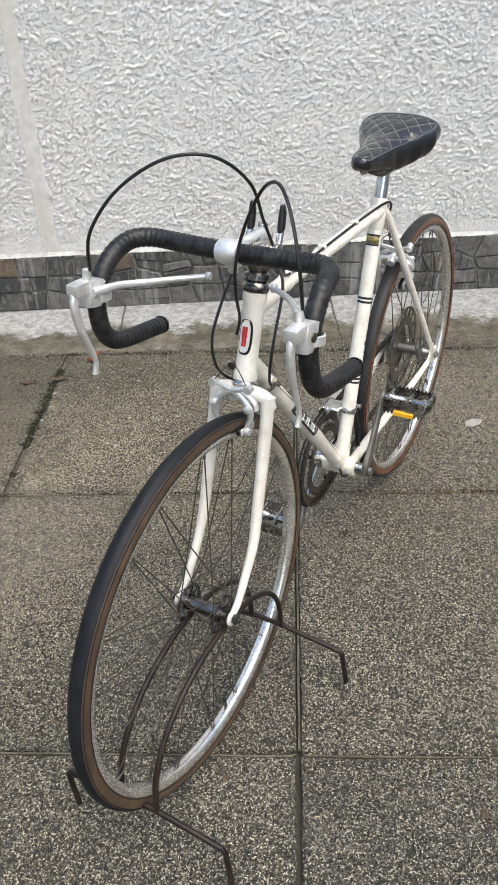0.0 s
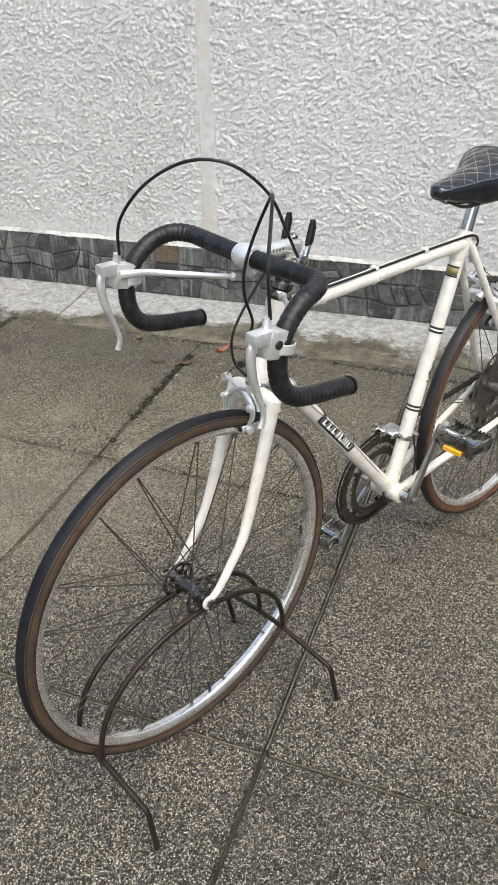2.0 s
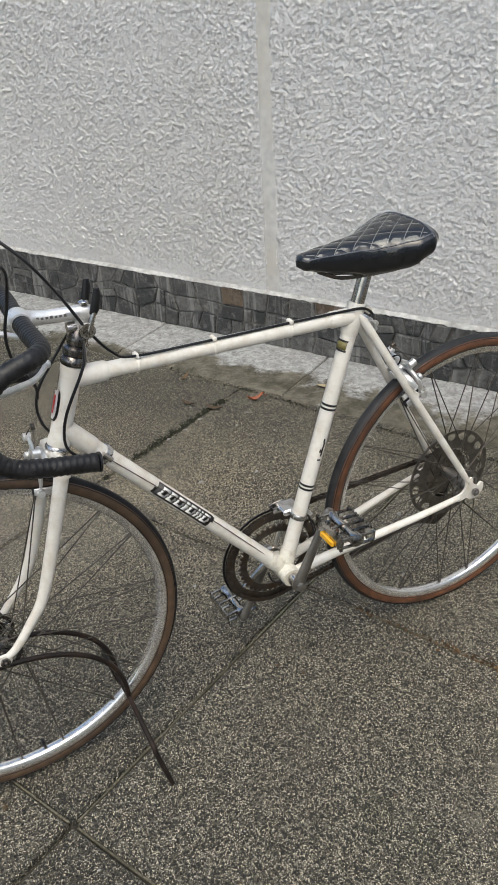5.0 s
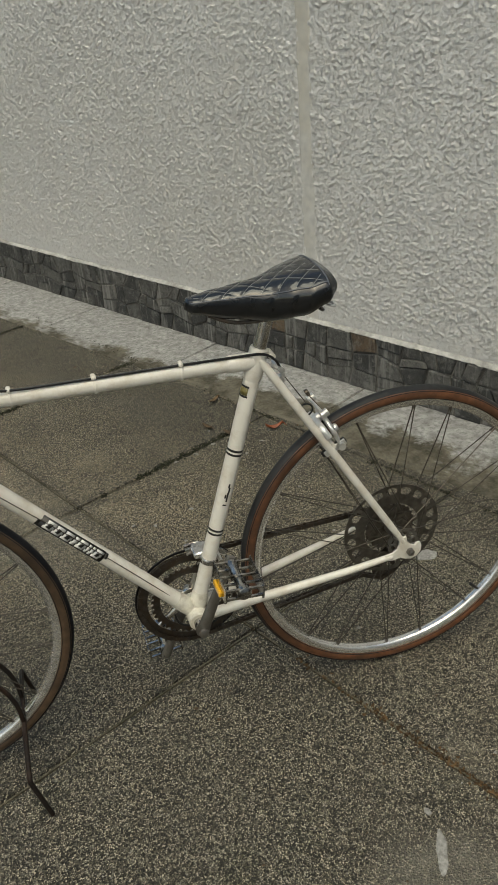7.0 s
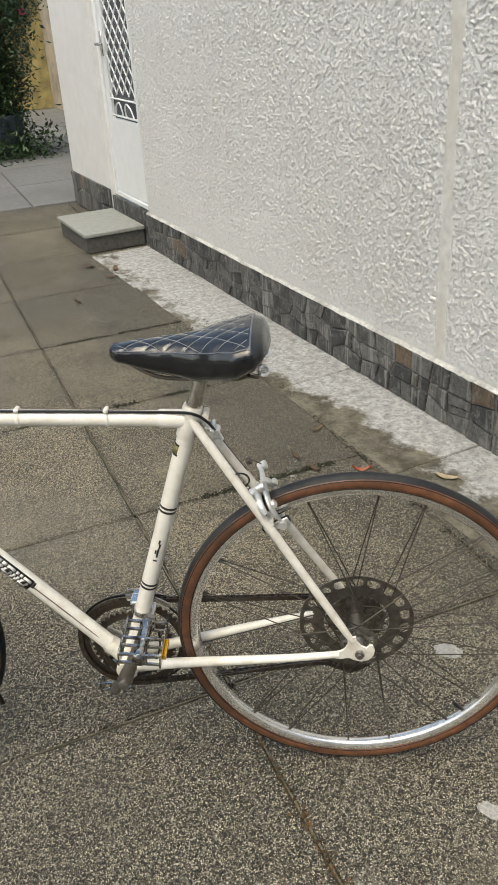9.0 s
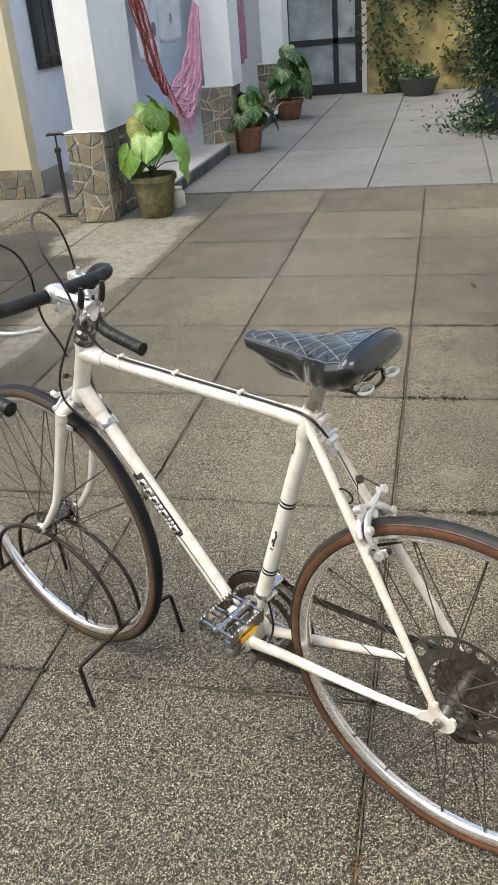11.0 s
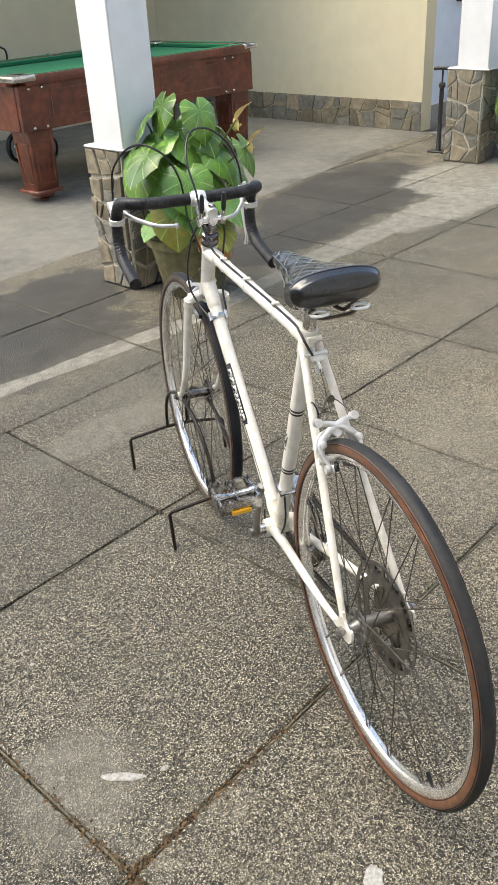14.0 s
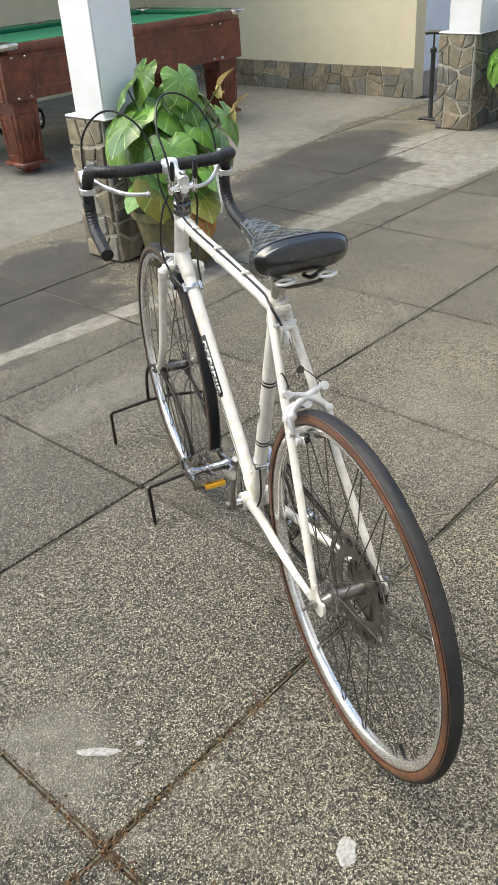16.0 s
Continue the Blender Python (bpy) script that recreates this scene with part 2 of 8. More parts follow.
    col = mixc(times(ramp(sep2.outputs[1], 0.5, 0.68, 0, 0.88), bare), col, (0.009, 0.008, 0.006))
    col = mixc(times(ramp(sep.outputs[1], 0.6, 0.8, 0, 0.9), bare), col, (0.012, 0.011, 0.008))
    worn = mixc(ramp(noise(20, 7, 0.7), 0.4, 0.62), (0.13, 0.122, 0.1), (0.25, 0.235, 0.195))
    for cx, cy, rx, ry, turn, k in ((-0.2, 0.42, 0.3, 0.09, -6, 0.4), (0.82, 1.42, 0.13, 0.13, 30, 0.5), (-0.75, 1.45, 0.4, 0.2, 30, 0.2), (-2.9, 1.3, 1.2, 0.35, 6, 0.2)):
        col = mixc(patch(cx, cy, rx, ry, turn, 0.8, k, 5, 0.25), col, worn)
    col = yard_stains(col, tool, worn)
    info = n.new("ShaderNodeObjectInfo")
    hs = n.new("ShaderNodeHueSaturation")
    ln(ramp(info.outputs["Random"], 0, 1, 0.84, 1.18), hs.inputs["Value"])
    ln(col, hs.inputs["Color"])
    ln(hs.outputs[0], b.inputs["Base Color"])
    ln(ramp(noise(1.6, 5), 0.4, 0.65, 0.72, 0.44), b.inputs["Roughness"])
    bn = n.new("ShaderNodeBump")
    bn.inputs["Strength"].default_value, bn.inputs["Distance"].default_value = 1.0, 0.004
    ln(times(grains.outputs["Distance"], bare), bn.inputs["Height"]), ln(bn.outputs[0], b.inputs["Normal"])
    return m


M["slab"] = slab_material()


def porch_material():
    """Smooth pale cement, blackened and worn to its grain where rain blows in."""
    m = mat("smooth_porch_cement", (0.3, 0.29, 0.26), 0.7, vary=0.0)
    tool = tools(m)
    n, ln, at, noise, ramp, mixc, patch = tool
    b = n["Principled BSDF"]
    col = mixc(ramp(noise(1.1, 8, 0.65), 0.4, 0.65), (0.19, 0.177, 0.147), (0.11, 0.103, 0.088))
    col = mixc(ramp(noise(12, 6, 0.6), 0.45, 0.7, 0, 0.35), col, (0.26, 0.245, 0.205))
    col = mixc(ramp(noise(3.5, 9, 0.75), 0.56, 0.66, 0, 0.5), col, (0.12, 0.112, 0.095))
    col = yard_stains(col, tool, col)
    ln(col, b.inputs["Base Color"])
    ln(ramp(noise(3, 5), 0.4, 0.65, 0.85, 0.55), b.inputs["Roughness"])
    bn = n.new("ShaderNodeBump")
    bn.inputs["Strength"].default_value, bn.inputs["Distance"].default_value = 0.35, 0.003
    ln(noise(120, 4, 0.6), bn.inputs["Height"]), ln(bn.outputs[0], b.inputs["Normal"])
    return m


M["porch"] = porch_material()


def stucco_material():
    """White dragged stucco: crisp small lips over the modelled relief, faint dirt, and dark flecks painted as its small
    shadows.
    """
    m = mat("white_stucco", (0.7, 0.7, 0.7), 0.92, vary=0.0)
    n, ln, at, noise, ramp, mixc, patch = tools(m)
    b = n["Principled BSDF"]
    col = mixc(ramp(noise(0.9, 7, 0.6), 0.45, 0.68, 0, 0.35), (0.735, 0.735, 0.73), (0.58, 0.57, 0.54))
    # dark flecks put the relief's small shadows into the colour
    col = mixc(ramp(noise(75, 5, 0.7), 0.53, 0.63, 0, 0.5), col, (0.44, 0.43, 0.405))
    ln(col, b.inputs["Base Color"])
    ad = n.new("ShaderNodeMath")
    ad.operation = "ADD"
    ln(ramp(noise(95, 4, 0.65), 0.5, 0.57), ad.inputs[0]), ln(ramp(noise(260, 3, 0.6), 0.42, 0.6, 0, 0.4), ad.inputs[1])
    bn = n.new("ShaderNodeBump")
    bn.inputs["Strength"].default_value, bn.inputs["Distance"].default_value = 1.0, 0.0022
    ln(ad.outputs[0], bn.inputs["Height"]), ln(bn.outputs[0], b.inputs["Normal"])
    return m


def slate_material(name, dark, mid):
    """Dark cleft stone with run-down streaks of white lime."""
    m = mat(name, dark, 0.7, vary=0.0)
    n, ln, at, noise, ramp, mixc, patch = tools(m)
    b = n["Principled BSDF"]
    info = n.new("ShaderNodeObjectInfo")
    col = mixc(ramp(info.outputs["Random"], 0.1, 0.95, 0.0, 0.8), dark, mid)
    col = mixc(ramp(noise(45, 7, 0.75), 0.45, 0.65, 0, 0.75), col, (0.02, 0.021, 0.022))
    mp = n.new("ShaderNodeMapping")
    mp.inputs["Scale"].default_value = (38, 38, 2.6)
    ln(at, mp.inputs["Vector"])
    streak = n.new("ShaderNodeTexNoise")
    streak.inputs["Scale"].default_value, streak.inputs["Detail"].default_value, streak.inputs["Roughness"].default_value = 1.0, 6, 0.65
    ln(mp.outputs[0], streak.inputs["Vector"])
    col = mixc(ramp(streak.outputs[0], 0.54, 0.66, 0, 0.6), col, (0.3, 0.3, 0.29))
    col = mixc(ramp(noise(22, 9, 0.8), 0.52, 0.64, 0, 0.65), col, (0.22, 0.22, 0.21))
    ln(col, b.inputs["Base Color"])
    bn = n.new("ShaderNodeBump")
    bn.inputs["Strength"].default_value, bn.inputs["Distance"].default_value = 1.0, 0.006
    ln(noise(70, 6, 0.7), bn.inputs["Height"]), ln(bn.outputs[0], b.inputs["Normal"])
    return m


def gutter_material():
    """White lime crust, thick by the wall and broken towards the yard, over damp brown cement."""
    m = mat("lime_crusted_cement", (0.3, 0.3, 0.3), 0.9, vary=0.0)
    n, ln, at, noise, ramp, mixc, patch = tools(m)
    b = n["Principled BSDF"]
    xyz = n.new("ShaderNodeSeparateXYZ")
    ln(at, xyz.inputs[0])
    damp = mixc(ramp(noise(9, 9, 0.75), 0.42, 0.6), (0.05, 0.045, 0.03), (0.15, 0.137, 0.105))
    crust = mixc(ramp(noise(60, 6, 0.75), 0.4, 0.62), (0.21, 0.21, 0.205), (0.48, 0.48, 0.47))
    ad = n.new("ShaderNodeMath")
    ad.operation = "ADD"
    ad2 = n.new("ShaderNodeMath")
    ad2.operation = "ADD"
    ln(ramp(xyz.outputs[1], 2.54, 2.8, -0.18, 0.17), ad2.inputs[0]), ln(ramp(xyz.outputs[0], -1.1, -1.7, 0, 0.14), ad2.inputs[1])
    ln(ad2.outputs[0], ad.inputs[0]), ln(noise(5.5, 10, 0.72), ad.inputs[1])
    col = mixc(ramp(ad.outputs[0], 0.42, 0.52), damp, crust)
    col = mixc(ramp(noise(30, 8, 0.8), 0.52, 0.62, 0, 0.75), col, (0.075, 0.072, 0.06))
    ln(col, b.inputs["Base Color"])
    bn = n.new("ShaderNodeBump")
    bn.inputs["Strength"].default_value, bn.inputs["Distance"].default_value = 0.9, 0.006
    ln(noise(45, 8, 0.75), bn.inputs["Height"]), ln(bn.outputs[0], b.inputs["Normal"])
    return m


M["gutter"] = gutter_material()
M["slate"] = slate_material("dark_slate_stone", (0.04, 0.042, 0.042), (0.15, 0.148, 0.14))
M["rust_slate"] = slate_material("rusty_slate_stone", (0.1, 0.07, 0.045), (0.16, 0.12, 0.08))
M["stucco"] = stucco_material()


# ---- mesh helpers ----
def smooth(me, angle=40):
    me.polygons.foreach_set("use_smooth", [True] * len(me.polygons))
    me.set_sharp_from_angle(angle=radians(angle))


def part(name, bm, material, parent=None, label="", at=None):
    """Links a bmesh as one mesh object, under a thing, a part or nothing."""
    me = bpy.data.meshes.new(name)
    bmesh.ops.recalc_face_normals(bm, faces=bm.faces)
    bm.to_mesh(me)
    bm.free()
    for x in material if isinstance(material, (list, tuple)) else [material]:
        me.materials.append(x)
    smooth(me)
    ob = new(name, me)
    ob.parent = parent
    if at is not None:
        ob.matrix_basis = at
    if label:
        ob["label"] = label
    return ob


def thing(name, at, label, category, group="", kind=""):
    ob = new(name)
    ob.empty_display_size = 0.1
    ob.matrix_basis = at
    return tagged(ob, label, category, group, kind)


def box(bm, lo, hi, bevel=0.0, seg=1, m=None):
    """A bevelled box between two corners."""
    lo, hi = Vector(lo), Vector(hi)
    r = bmesh.ops.create_cube(bm, size=1, matrix=Matrix.Translation((lo + hi) / 2) @ Matrix.Diagonal((*(hi - lo), 1)))
    vs = r["verts"]
    if bevel:
        es = list({e for v in vs for e in v.link_edges})
        out = bmesh.ops.bevel(bm, geom=es, offset=bevel, segments=seg, affect="EDGES", profile=0.6)
        vs = list({v for f in out["faces"] for v in f.verts} | {v for v in vs if v.is_valid})
    if m is not None:
        bmesh.ops.transform(bm, matrix=m, verts=vs)
    return vs


def spline(pts, k=6, closed=False):
    """Points along a smooth curve through pts."""
    p = [Vector(x) for x in pts]
    n = len(p)
    out = []
    for i in range(n if closed else n - 1):
        a, b, c, d = (p[(i + j) % n] if closed else p[min(max(i + j, 0), n - 1)] for j in (-1, 0, 1, 2))
        for s in range(k):
            t = s / k
            out.append(0.5 * (2 * b + (c - a) * t + (2 * a - 5 * b + 4 * c - d) * t * t + (3 * b - a - 3 * c + d) * t ** 3))
    if not closed:
        out.append(p[-1])
    return out


def sweep(bm, pts, r, n=12, closed=False, cap=True, flat=1.0):
    """A round rod along pts; r is one radius or one for each point; flat squashes it along its side axis."""
    p = [Vector(x) for x in pts]
    k = len(p)
    rs = r if isinstance(r, (list, tuple)) else [r] * k
    tan = []
    for i in range(k):
        a = p[(i - 1) % k] if closed or i else p[i]
        b = p[(i + 1) % k] if closed or i < k - 1 else p[i]
        tan.append((b - a).normalized())
    up = Vector((0, 0, 1)) if abs(tan[0].z) < 0.9 else Vector((1, 0, 0))
    side = tan[0].cross(up).normalized()
    rings = []
    for i in range(k):
        side = (side - tan[i] * side.dot(tan[i])).normalized()
        other = tan[i].cross(side)
        rings.append([bm.verts.new(p[i] + rs[i] * (math.cos(2 * math.pi * j / n) * side * flat + math.sin(2 * math.pi * j / n) * other)) for j in range(n)])
    for i in range(k if closed else k - 1):
        a, b = rings[i], rings[(i + 1) % k]
        for j in range(n):
            bm.faces.new((a[j], a[(j + 1) % n], b[(j + 1) % n], b[j]))
    if cap and not closed:
        bm.faces.new(rings[0][::-1]), bm.faces.new(rings[-1])
    return [v for ring in rings for v in ring]


def lathe(bm, profile, n=24, axis="Z", closed=False, m=None):
    """Turns a profile of (radius, height) round an axis; a closed profile gives a ring."""
    rings = []
    for i in range(n):
        a = 2 * math.pi * i / n
        c, s = math.cos(a), math.sin(a)
        ring = []
        for r, h in profile:
            v = {"Z": (r * c, r * s, h), "Y": (r * c, h, r * s), "X": (h, r * c, r * s)}[axis]
            ring.append(bm.verts.new((m @ Vector(v)) if m is not None else v))
        rings.append(ring)
    k = len(profile)
    for i in range(n):
        a, b = rings[i], rings[(i + 1) % n]
        for j in range(k if closed else k - 1):
            q = (a[j], a[(j + 1) % k], b[(j + 1) % k], b[j])
            bm.faces.new(q)
    if not closed:
        for j in (0, k - 1):
            if profile[j][0] > 1e-5:
                bm.faces.new([r[j] for r in rings])
    return [v for ring in rings for v in ring]


def along(a, b):
    """The pose at a whose z points to b."""
    a, b = Vector(a), Vector(b)
    return Matrix.Translation(a) @ (b - a).to_track_quat("Z", "Y").to_matrix().to_4x4()


def rod(bm, a, b, r, n=12, r2=None):
    return sweep(bm, [a, b], [r, r if r2 is None else r2], n)


def structure(name, bm, material, label, at=None):
    return tagged(part(name, bm, material, None, label, at), label, name.rstrip("_0123456789").replace("_", " "), "", "structure")


def shared(name, me, parent, m):
    """One more object on a mesh that alike pieces share."""
    ob = new(name, me)
    ob.parent = parent
    ob.matrix_basis = m
    return ob


def mesh_of(bm, material, name="piece"):
    me = bpy.data.meshes.new(name)
    bmesh.ops.recalc_face_normals(bm, faces=bm.faces)
    bm.to_mesh(me)
    bm.free()
    for x in material if isinstance(material, (list, tuple)) else [material]:
        me.materials.append(x)
    smooth(me)
    return me


# ---- the setting ----
GRID = pose(0.062, 0.908, 0, 0, 0, -3.9)      # the paving's axes
HOUSE = pose(-1.25, -0.5, 0, 0, 0, -4.2)      # the house's axes, at a porch pillar's corner
PITCH = 0.77
WALL_Y = 2.87

bm = bmesh.new()
bmesh.ops.create_grid(bm, x_segments=1, y_segments=1, size=250)
structure("ground", bm, M["soil"], "dark packed soil showing in the paving joints", pose(0, 0, -0.018))


def lattice_noise(shape, cell, rng):
    """Smooth random heights between -1 and 1 on a grid of that shape, with features of about cell steps."""
    ny, nx = shape
    cy, cx = cell
    g = rng.uniform(-1, 1, (int(ny / cy) + 3, int(nx / cx) + 3))
    y, x = np.arange(ny) / cy, np.arange(nx) / cx
    iy, ix = y.astype(int), x.astype(int)
    fy, fx = y - iy, x - ix
    fy, fx = (fy * fy * (3 - 2 * fy))[:, None], (fx * fx * (3 - 2 * fx))[None]
    a, b = g[np.ix_(iy, ix)], g[np.ix_(iy, ix + 1)]
    c, d = g[np.ix_(iy + 1, ix)], g[np.ix_(iy + 1, ix + 1)]
    return (a * (1 - fx) + b * fx) * (1 - fy) + (c * (1 - fx) + d * fx) * fy


def sheet(name, x0, x1, z0, z1, step, height, material):
    """A relief sheet in the wall's plane, facing -y, whose height array stands proud of y = 0."""
    nz, nx = height.shape
    xs, zs = np.linspace(x0, x1, nx), np.linspace(z0, z1, nz)
    X, Z = np.meshgrid(xs, zs)
    co = np.stack([X, -height, Z], -1).reshape(-1, 3)
    i = np.arange(nz * nx).reshape(nz, nx)
    quads = np.stack([i[:-1, :-1], i[:-1, 1:], i[1:, 1:], i[1:, :-1]], -1).reshape(-1, 4)
    me = bpy.data.meshes.new(name)
    me.vertices.add(len(co)), me.vertices.foreach_set("co", co.ravel())
    me.loops.add(quads.size), me.loops.foreach_set("vertex_index", quads.ravel())
    me.polygons.add(len(quads)), me.polygons.foreach_set("loop_start", np.arange(0, quads.size, 4))
    me.update(calc_edges=True)
    me.polygons.foreach_set("use_smooth", np.ones(len(quads), bool))
    me.materials.append(material)
    return me


def stucco_height(nz, nx, seed, step, left=None, right=None, amp=0.0052):
    """Thrown and dragged plaster: small flakes and lips running every way, of real size whatever the grid step."""
    rng = np.random.default_rng(seed)
    X, Z = np.meshgrid(np.arange(nx) * step, np.arange(nz) * step)

    def n(size, stretch=1.0, degrees=0.0):
        size = max(size, step * 1.3)
        c, s = math.cos(radians(degrees)), math.sin(radians(degrees))
        u, v = (X * c + Z * s) / (size * stretch), (Z * c - X * s) / size
        u, v = u - u.min(), v - v.min()
        g = rng.uniform(-1, 1, (int(v.max()) + 3, int(u.max()) + 3))
        iv, iu = v.astype(int), u.astype(int)
        fv, fu = v - iv, u - iu
        fv, fu = fv * fv * (3 - 2 * fv), fu * fu * (3 - 2 * fu)
        return (g[iv, iu] * (1 - fu) + g[iv, iu + 1] * fu) * (1 - fv) + (g[iv + 1, iu] * (1 - fu) + g[iv + 1, iu + 1] * fu) * fv

    def rise(a, lo, hi):
        t = np.clip((a - lo) / (hi - lo), 0, 1)
        return t * t * (3 - 2 * t)

    a = n(0.0085, 1.6, 28) + 0.5 * n(0.005, 1.5, -20)
    b = n(0.0095, 1.5, -38) + 0.5 * n(0.0055, 1.2, 63)
    d = n(0.0085, 1.7, 8) + 0.4 * n(0.0048, 1, 47)
    strokes = np.clip(1 - np.abs(d) * 4.0, 0, 1)
    coarse = 0.5 + 0.5 * n(0.14, 1, 20)
    h = 0.5 * rise(a, 0.25, 0.42) + 0.5 * rise(b, 0.3, 0.48) * (0.2 + 0.8 * coarse) + 0.35 * strokes * rise(b, 0.0, 0.4) * coarse + 0.1 * n(0.004) + 0.15 * n(0.05)
    foot = 0.12 + 0.88 * rise(Z + 0.012 * n(0.08), 0.025, 0.075)
    width = (nx - 1) * step
    for gap in ([X] if left else []) + ([width - X] if right else []):
        foot = foot * (0.1 + 0.9 * rise(gap + 0.012 * n(0.03), 0.0, 0.018))
    return amp * h * foot


# the stuccoed wall: a thick core, a relief skin where the camera passes, a weathered joint
WALL_W, WALL_E, WALL_H, PLINTH = -5.15, 4.3, 2.7, 0.215
DOOR = (-4.22, -3.5)                          # the doorway, cut through the wall
bm = bmesh.new()
box(bm, (WALL_W, WALL_Y + 0.004, 0), (DOOR[0], WALL_Y + 0.2, WALL_H))
box(bm, (DOOR[1], WALL_Y + 0.004, 0), (WALL_E, WALL_Y + 0.2, WALL_H))
box(bm, (DOOR[0], WALL_Y + 0.004, 2.33), (DOOR[1], WALL_Y + 0.2, WALL_H))
box(bm, (WALL_W, WALL_Y + 0.2, 0), (WALL_W + 0.2, 8.0, WALL_H))
wall_north = structure("wall_north", bm, M["smooth_white"], "white-painted house wall above a slate plinth")
for k, (x0, x1, step, left, right) in enumerate(((DOOR[1] + 0.03, -2.29, 0.0045, False, False), (-2.31, -0.703, 0.003, False, True), (-0.663, 1.26, 0.003, True, False), (1.24, WALL_E, 0.02, False, False))):
    nx, nz = int((x1 - x0) / step), int(1.75 / step)
    skin = shared("stucco_skin", sheet("stucco_skin", x0, x1, PLINTH, PLINTH + 1.75, step, stucco_height(nz, nx, 5 + k, step, left, right), M["stucco"]), wall_north, pose(0, WALL_Y, 0))
    skin["label"] = "rough white dragged stucco"
nz, nx = 300, 12
seam_h = 0.0006 + 0.0012 * lattice_noise((nz, nx), (9, 4), np.random.default_rng(3))
seam_h[:, 0] = seam_h[:, -1] = -0.002
part_seam = shared("plaster_joint", sheet("plaster_joint", -0.716, -0.65, PLINTH, PLINTH + 1.75, 0.006, seam_h, M["seam"]), wall_north, pose(0, WALL_Y, 0))
part_seam["label"] = "yellowed vertical plaster joint"
bm = bmesh.new()
box(bm, (DOOR[1], WALL_Y - 0.004, PLINTH + 1.75), (WALL_E, WALL_Y + 0.003, WALL_H))
part("upper_stucco", bm, M["stucco"], wall_north)


def stones(parent, at, width, height, nx, nz, materials, joint=0.006, depth=0.012, seed=1, name="stone", jit=0.28, split=0.3, weights=None):
    """Irregular cladding stones on a face: local x along, z up, -y outward. Every stone is a piece of its own."""
    rng = random.Random(seed)
    dx, dz = width / nx, height / nz
    node = {}
    for i in range(nx + 1):
        for j in range(nz + 1):
            px = i * dx + (rng.uniform(-jit, jit) * dx if 0 < i < nx else 0)
            pz = j * dz + (rng.uniform(-jit, jit) * dz if 0 < j < nz else 0)
            node[i, j] = Vector((px, 0, pz))
    cells = []
    for i in range(nx):
        for j in range(nz):
            q = [node[i, j], node[i + 1, j], node[i + 1, j + 1], node[i, j + 1]]
            if rng.random() < split:
                t = rng.uniform(0.35, 0.65)
                if rng.random() < 0.5:
                    a, b = q[0].lerp(q[1], t), q[3].lerp(q[2], t)
                    cells += [[q[0], a, b, q[3]], [a, q[1], q[2], b]]
                else:
                    a, b = q[0].lerp(q[3], t), q[1].lerp(q[2], t)
                    cells += [[q[0], q[1], b, a], [a, b, q[2], q[3]]]
            else:
                cells.append(q)
    for q in cells:
        mid = sum(q, Vector()) / 4
        d = depth * rng.uniform(0.6, 1.3)
        bm = bmesh.new()
        rows = []
        for y, inset in ((0.004, joint / 2), (-d * 0.75, joint / 2), (-d, joint / 2 + 0.004)):
            ring = []
            for p in q:
                v = p - mid
                v = v * max(0.2, 1 - inset / max(0.02, v.length) * 1.5) + mid
                ring.append(bm.verts.new((v.x - mid.x, y + (rng.uniform(-0.0015, 0.0015) if y < 0 else 0), v.z - mid.z)))
            rows.append(ring)
        for a, b in zip(rows, rows[1:]):
            for i in range(4):
                bm.faces.new((a[i], a[(i + 1) % 4], b[(i + 1) % 4], b[i]))
        bm.faces.new(rows[-1])
        me = mesh_of(bm, rng.choices(materials, weights)[0], name)
        me.polygons.foreach_set("use_smooth", [False] * len(me.polygons))
        shared(name, me, parent, at @ Matrix.Translation(mid))


stones(wall_north, pose(DOOR[1], WALL_Y - 0.002, 0.004), 6.2, PLINTH - 0.004, 58, 3, [M["slate"], M["rust_slate"]], 0.006, 0.012, 5, jit=0.26, split=0.35, weights=(18, 1))
stones(wall_north, pose(WALL_W, WALL_Y - 0.002, 0.004), DOOR[0] - WALL_W, 0.25, 8, 2, [M["slate"], M["rust_slate"]], 0.007, 0.012, 6, weights=(10, 1))
stones(wall_north, pose(DOOR[0], WALL_Y + 0.02, 0.004), DOOR[1] - DOOR[0], 0.21, 5, 2, [M["slate"]], 0.007, 0.012, 7)
bm = bmesh.new()
box(bm, (DOOR[1], WALL_Y - 0.006, 0.0), (WALL_E, WALL_Y + 0.0, PLINTH - 0.004))
part("plinth_bed", bm, mat("grey_plinth_mortar", (0.17, 0.165, 0.155), 0.9, vary=0.4, scale=50, stain=(0.04, 0.04, 0.038), stain_scale=9, stain_amount=0.8, bump=0.6, bump_scale=160), wall_north, "grey mortar bed")
bm = bmesh.new()
rows = []
for i in range(1201):
    # plaster run down unevenly over the stones' heads
    x = DOOR[1] + 6.2 * i / 1200
    drip = 0.008 * max(0.0, noise.noise((x * 9, 1, 0))) + 0.006 * max(0.0, noise.noise((x * 38, 5, 0))) + 0.003 * noise.noise((x * 110, 9, 0))
    out = 0.003 * noise.noise((x * 14, 3, 0))
    rows.append([bm.verts.new((x, WALL_Y + dy, PLINTH + dz)) for dy, dz in ((-0.001, 0.012), (-0.006 + out, 0.005), (-0.015 + out, 0.001 - drip), (-0.013, -0.002 - drip), (0.0, -0.003 - drip))])
for a, b in zip(rows, rows[1:]):
    for i in range(4):
        bm.faces.new((a[i], a[i + 1], b[i + 1], b[i]))
